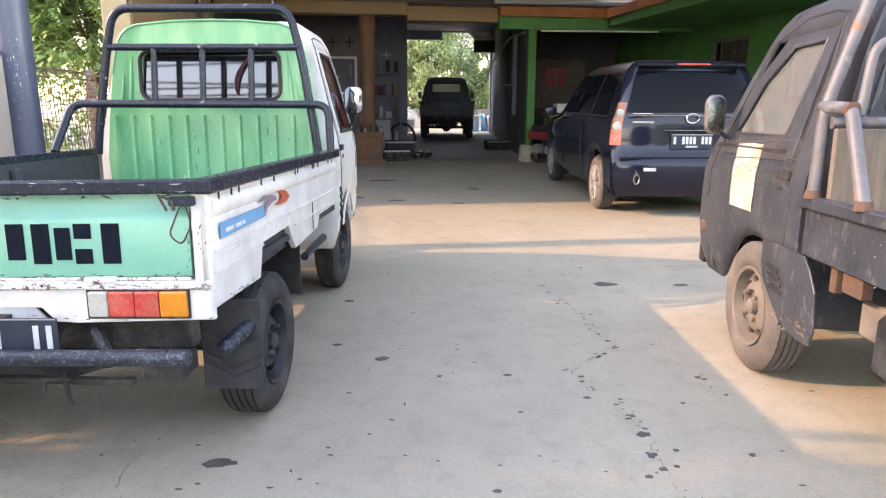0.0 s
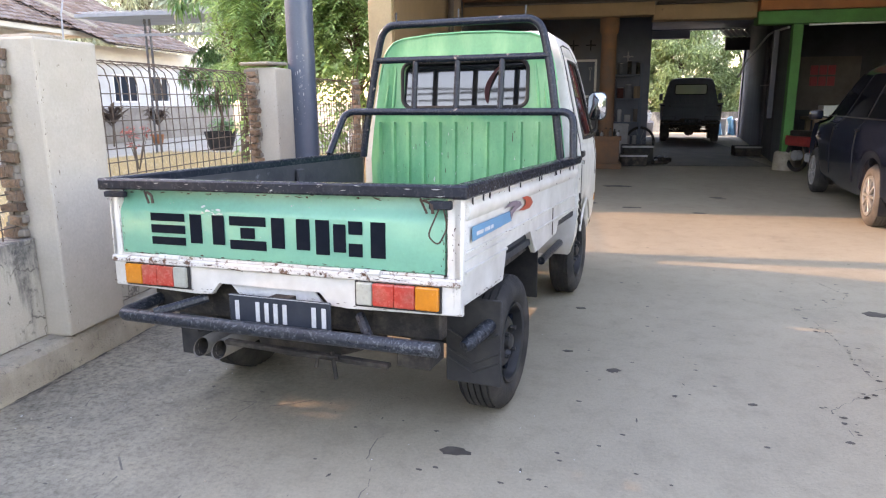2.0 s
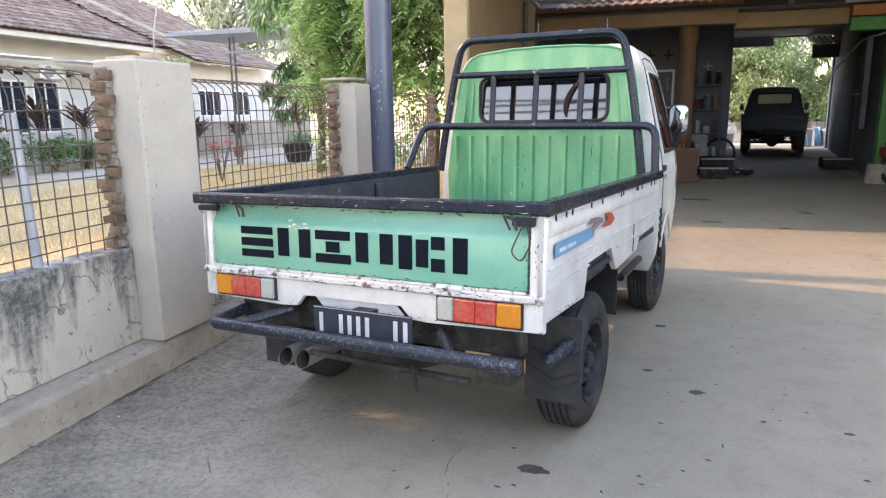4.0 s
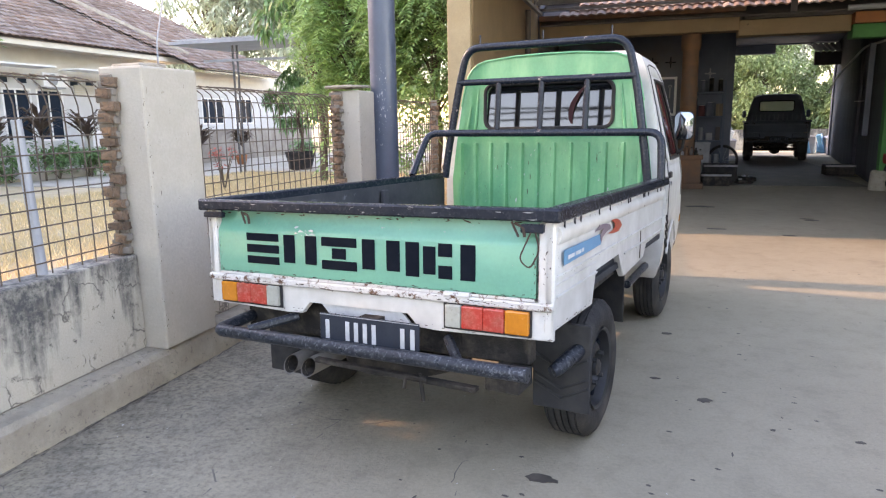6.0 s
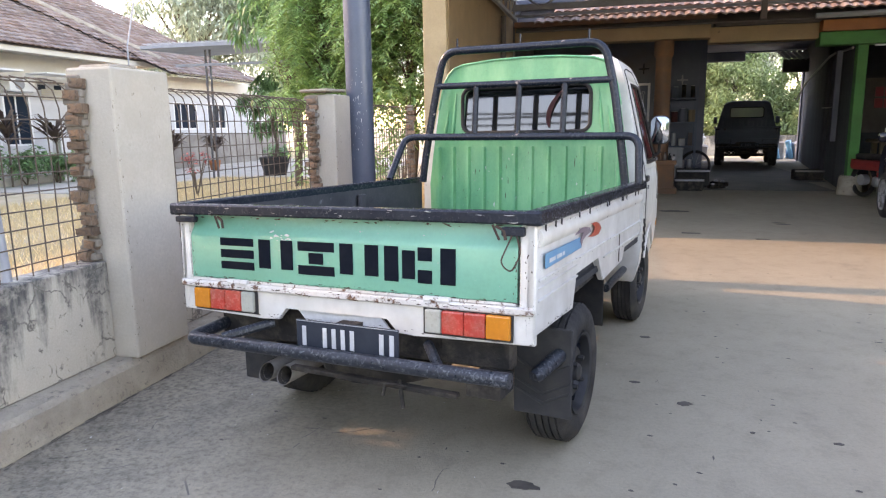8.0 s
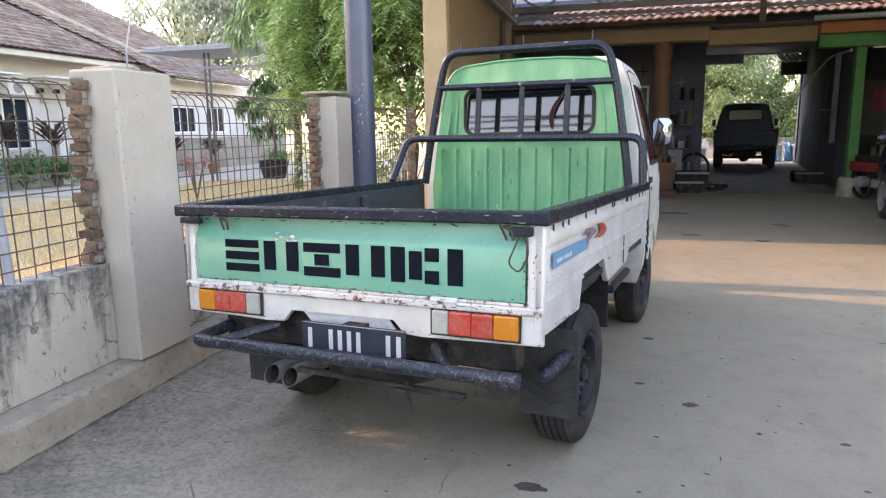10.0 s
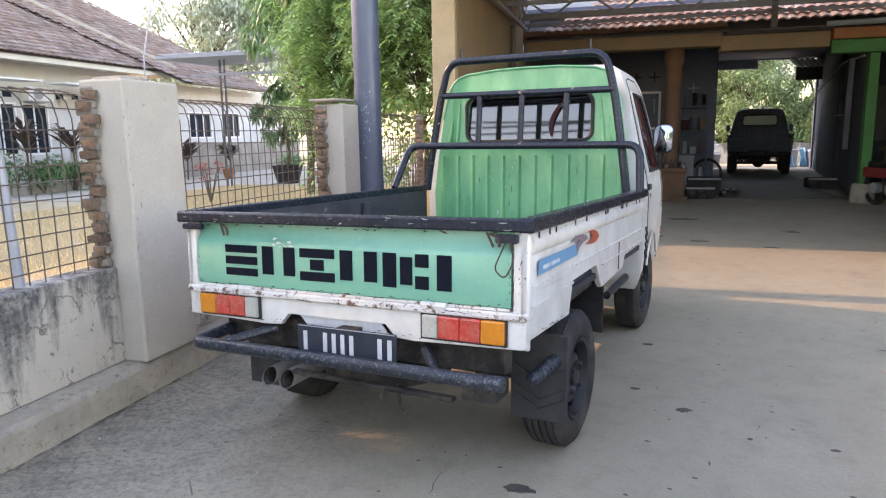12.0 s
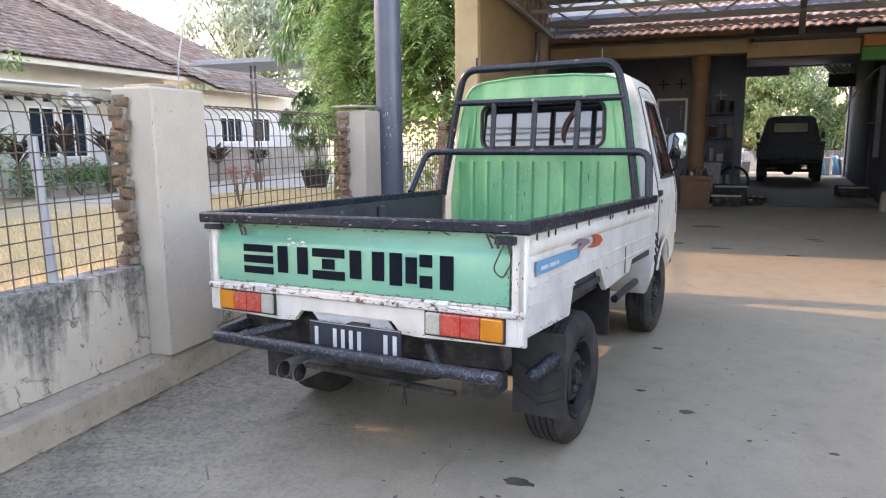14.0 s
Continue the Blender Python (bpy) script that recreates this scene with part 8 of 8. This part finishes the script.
for k in range(12):
    x, y, z = rnd.uniform(-0.5, 0.6), rnd.uniform(-0.4, 0.4), rnd.uniform(0, 0.75)
    sx, sy, sz = (rnd.uniform(0.12, 0.35) for _ in range(3))
    part("scrap_piece", box(bmesh.new(), (x - sx / 2, y - sy / 2, 0), (x + sx / 2, y + sy / 2, z * 0.6 + sz), 0.02, 1, Euler((rnd.uniform(-0.3, 0.3), rnd.uniform(-0.3, 0.3), rnd.uniform(0, 3))).to_matrix()), (M_WHITE, M_BLUE, M_SHEET, M_STEEL)[k % 4], t)
t = thing("junk_pile", "heap of white and blue plastic scrap behind the gateway", "scrap", LOT @ Matrix.Translation((4.9, 22.8, 0)))
for k in range(9):
    x, y, z = rnd.uniform(-0.3, 0.3), rnd.uniform(-0.4, 0.4), rnd.uniform(0, 0.9)
    sx, sy, sz = (rnd.uniform(0.12, 0.35) for _ in range(3))
    part("scrap_piece", box(bmesh.new(), (x - sx / 2, y - sy / 2, 0), (x + sx / 2, y + sy / 2, z * 0.8 + sz), 0.02, 1, Euler((rnd.uniform(-0.3, 0.3), rnd.uniform(-0.3, 0.3), rnd.uniform(0, 3))).to_matrix()), (M_WHITE, M_SHEET, M_STEEL)[k % 3], t)
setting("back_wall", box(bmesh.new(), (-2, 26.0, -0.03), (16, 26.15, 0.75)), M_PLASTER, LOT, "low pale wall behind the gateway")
# cables across the street, and one along the truss
for k in range(7):
    z = 3.9 + 0.33 * k + 0.13 * (k % 2)
    pts = [(-16 + q * 1.6 + 2.5 * (k % 2), -9.0 - 0.2 * k, z - (0.5 + 0.3 * (k % 3)) * (1 - ((q - 10) / 10) ** 2)) for q in range(21)]
    setting("cable_%d" % (k + 1), tube(bmesh.new(), pts, 0.028, 5), M_RUBBER, LOT, "sagging black power cable over the yard front")
# red cloth inside the pickup's rear window
bm = bmesh.new()
prev = None
for k in range(11):
    u = k / 10
    x, z, w = 0.135 + 0.10 * u * u + 0.025 * (1 - u) ** 3, 1.285 + 0.215 * u, 0.004 + 0.012 * math.sin(u * math.pi) ** 0.7
    cur = [bm.verts.new((x - w, 1.9215, z)), bm.verts.new((x + w, 1.9225, z + 0.004))]
    if prev:
        bm.faces.new((prev[0], prev[1], cur[1], cur[0]))
    prev = cur
bmesh.ops.solidify(bm, geom=bm.faces[:], thickness=0.002)
part("hanging_cloth", bm, M_CLOTHD, truck_body, "red cloth hanging in the rear window")

setting("conduit", tube(bmesh.new(), [(6.25, 10.16, 2.47), (8.6, 10.16, 2.49)], 0.016, 8), M_WHITE, LOT, "white conduit under the green beam")
a = thing("antenna_pole", "thin bent aerial pole by the house roof", "aerial", LOT @ Matrix.Translation((-11.0, 13.7, -0.03)))
part("mast", tube(bmesh.new(), [(0, 0, 0), (0.0, 0.15, 3.6), (0.0, 0.64, 5.05)], 0.022, 8), M_STEEL, a)
part("crossbar", tube(bmesh.new(), [(0.0, 0.42, 4.92), (0.02, 0.80, 5.0)], 0.010, 6), M_STEEL, a)


def tool_shelf(m):
    """A dark steel shelf with cans, boxes and hanging tools."""
    t = thing("tool_shelf", "dark steel shelf crowded with cans and parts", "shelf", m)
    for x in (-0.42, 0.42):
        for y in (-0.18, 0.18):
            part("post", boxes(((x - 0.02, y - 0.02, 0), (x + 0.02, y + 0.02, 2.0))), M_FARBLK, t)
    for k in range(4):
        part("shelf", boxes(((-0.44, -0.2, 0.25 + k * 0.5), (0.44, 0.2, 0.28 + k * 0.5)), bevel=0.004), M_FARBLK, t)
    return t


shelf_at = LOT @ Matrix.Translation((3.38, 12.75, 0))
tool_shelf(shelf_at)
rnd = random.Random(77)
for k in range(4):
    for q in range(5):
        h, r = rnd.uniform(0.10, 0.28), rnd.uniform(0.04, 0.075)
        at = shelf_at @ Matrix.Translation((-0.34 + q * 0.17, rnd.uniform(-0.08, 0.04), 0.28 + k * 0.5))
        if rnd.random() < 0.5:
            c = thing("paint_can", "old metal can on the tool shelf", "can", at, "cans on the shelf")
            part("body", spin(bmesh.new(), [(0, 0), (0, r), (h, r), (h, 0)], 14, "z"), (M_STEEL, M_UNDER, M_CLOTHD, M_BLUEW)[rnd.randrange(4)], c, smooth=True)
            part("lid", spin(bmesh.new(), [(h, 0), (h, r * 0.92), (h + 0.012, r * 0.9), (h + 0.012, 0)], 14, "z"), M_STEEL, c, smooth=True)
        else:
            c = thing("parts_box", "worn cardboard parts box on the tool shelf", "box", at, "boxes on the shelf")
            part("carton", box(bmesh.new(), (-r, -r, 0), (r, r, h), 0.004), (M_WOOD, M_STEEL, M_TIMBER)[rnd.randrange(3)], c)
            part("flap", box(bmesh.new(), (-r * 0.98, -r * 0.98, h), (r * 0.98, -0.004, h + 0.004)), M_WOOD, c)
# tools hung on the sooty wall and loose scrap on the passage floor
for k in range(7):
    a = 0.75 + k * 0.27
    z = 1.65 + 0.12 * ((k * 5) % 3)
    t = thing("hand_tool", "greasy spanner hung on the sooty wall", "tool", LOT @ Matrix.Translation((a + (0.9 if a > 1.2 else 0.0), 12.985, z)), "hung tools")
    part("shank", box(bmesh.new(), (-0.012, -0.016, -0.22), (0.012, -0.002, 0.0), 0.003), M_STEEL, t)
    part("jaw", tube(bmesh.new(), [(0.03 * math.cos(q), -0.01, 0.028 + 0.03 * math.sin(q)) for q in (-0.9, -0.2, 0.5, 1.1, 2.0, 2.6, 3.3, 4.0)], 0.009, 6), M_STEEL, t)
for k in range(14):
    a, s_ = rnd.uniform(3.3, 4.3), rnd.uniform(10.6, 12.2)
    r = rnd.uniform(0.05, 0.13)
    t = thing("scrap_part", "oily metal scrap part on the passage floor", "scrap", LOT @ Matrix.Translation((a, s_, 0)) @ Matrix.Rotation(rnd.uniform(0, 6), 4, "Z"), "floor scrap")
    if k % 2:
        part("housing", box(bmesh.new(), (-r, -r * 0.6, 0), (r, r * 0.6, r * 0.8), r * 0.2, 2), M_UNDER, t)
        part("boss", spin(bmesh.new(), [(r * 0.8, 0), (r * 0.8, r * 0.4), (r * 1.1, r * 0.35), (r * 1.1, 0)], 12, "z"), M_STEEL, t)
    else:
        part("ring", tube(bmesh.new(), [(r * math.cos(q * 0.524), r * math.sin(q * 0.524), 0.018) for q in range(12)], 0.018, 6, True), M_UNDER, t)
for k, (a, z, mt) in enumerate(((2.35, 2.42, M_UNDER), (2.72, 2.42, M_UNDER), (1.98, 2.42, M_UNDER), (3.52, 2.16, M_STEEL))):
    t = thing("wall_ornament", "small iron cross ornament on the shop wall", "ornament", LOT @ Matrix.Translation((a, 12.98 if k < 3 else 12.94, z)), "wall ornaments")
    for turn in (0, math.pi / 2):
        part("arm", box(bmesh.new(), (-0.012, -0.02, -0.11), (0.012, -0.006, 0.11), 0.004), mt, t, m=Matrix.Rotation(turn, 4, "Y"))
    part("boss", spin(bmesh.new(), [(-0.024, 0.0), (-0.024, 0.03), (-0.004, 0.035), (-0.004, 0.0)], 10, "y"), mt, t, smooth=True)
setting("hanger_post", box(bmesh.new(), (4.36, 9.37, 2.86), (4.45, 9.43, 3.58), 0.004), M_TIMBER, LOT, "dark steel hanger under the truss")
setting("gutter", tube(bmesh.new(), [(5.30, 10.0, 2.95), (9.2, 10.0, 2.99)], 0.045, 10), M_SHEET, LOT, "pale rain gutter above the orange band")
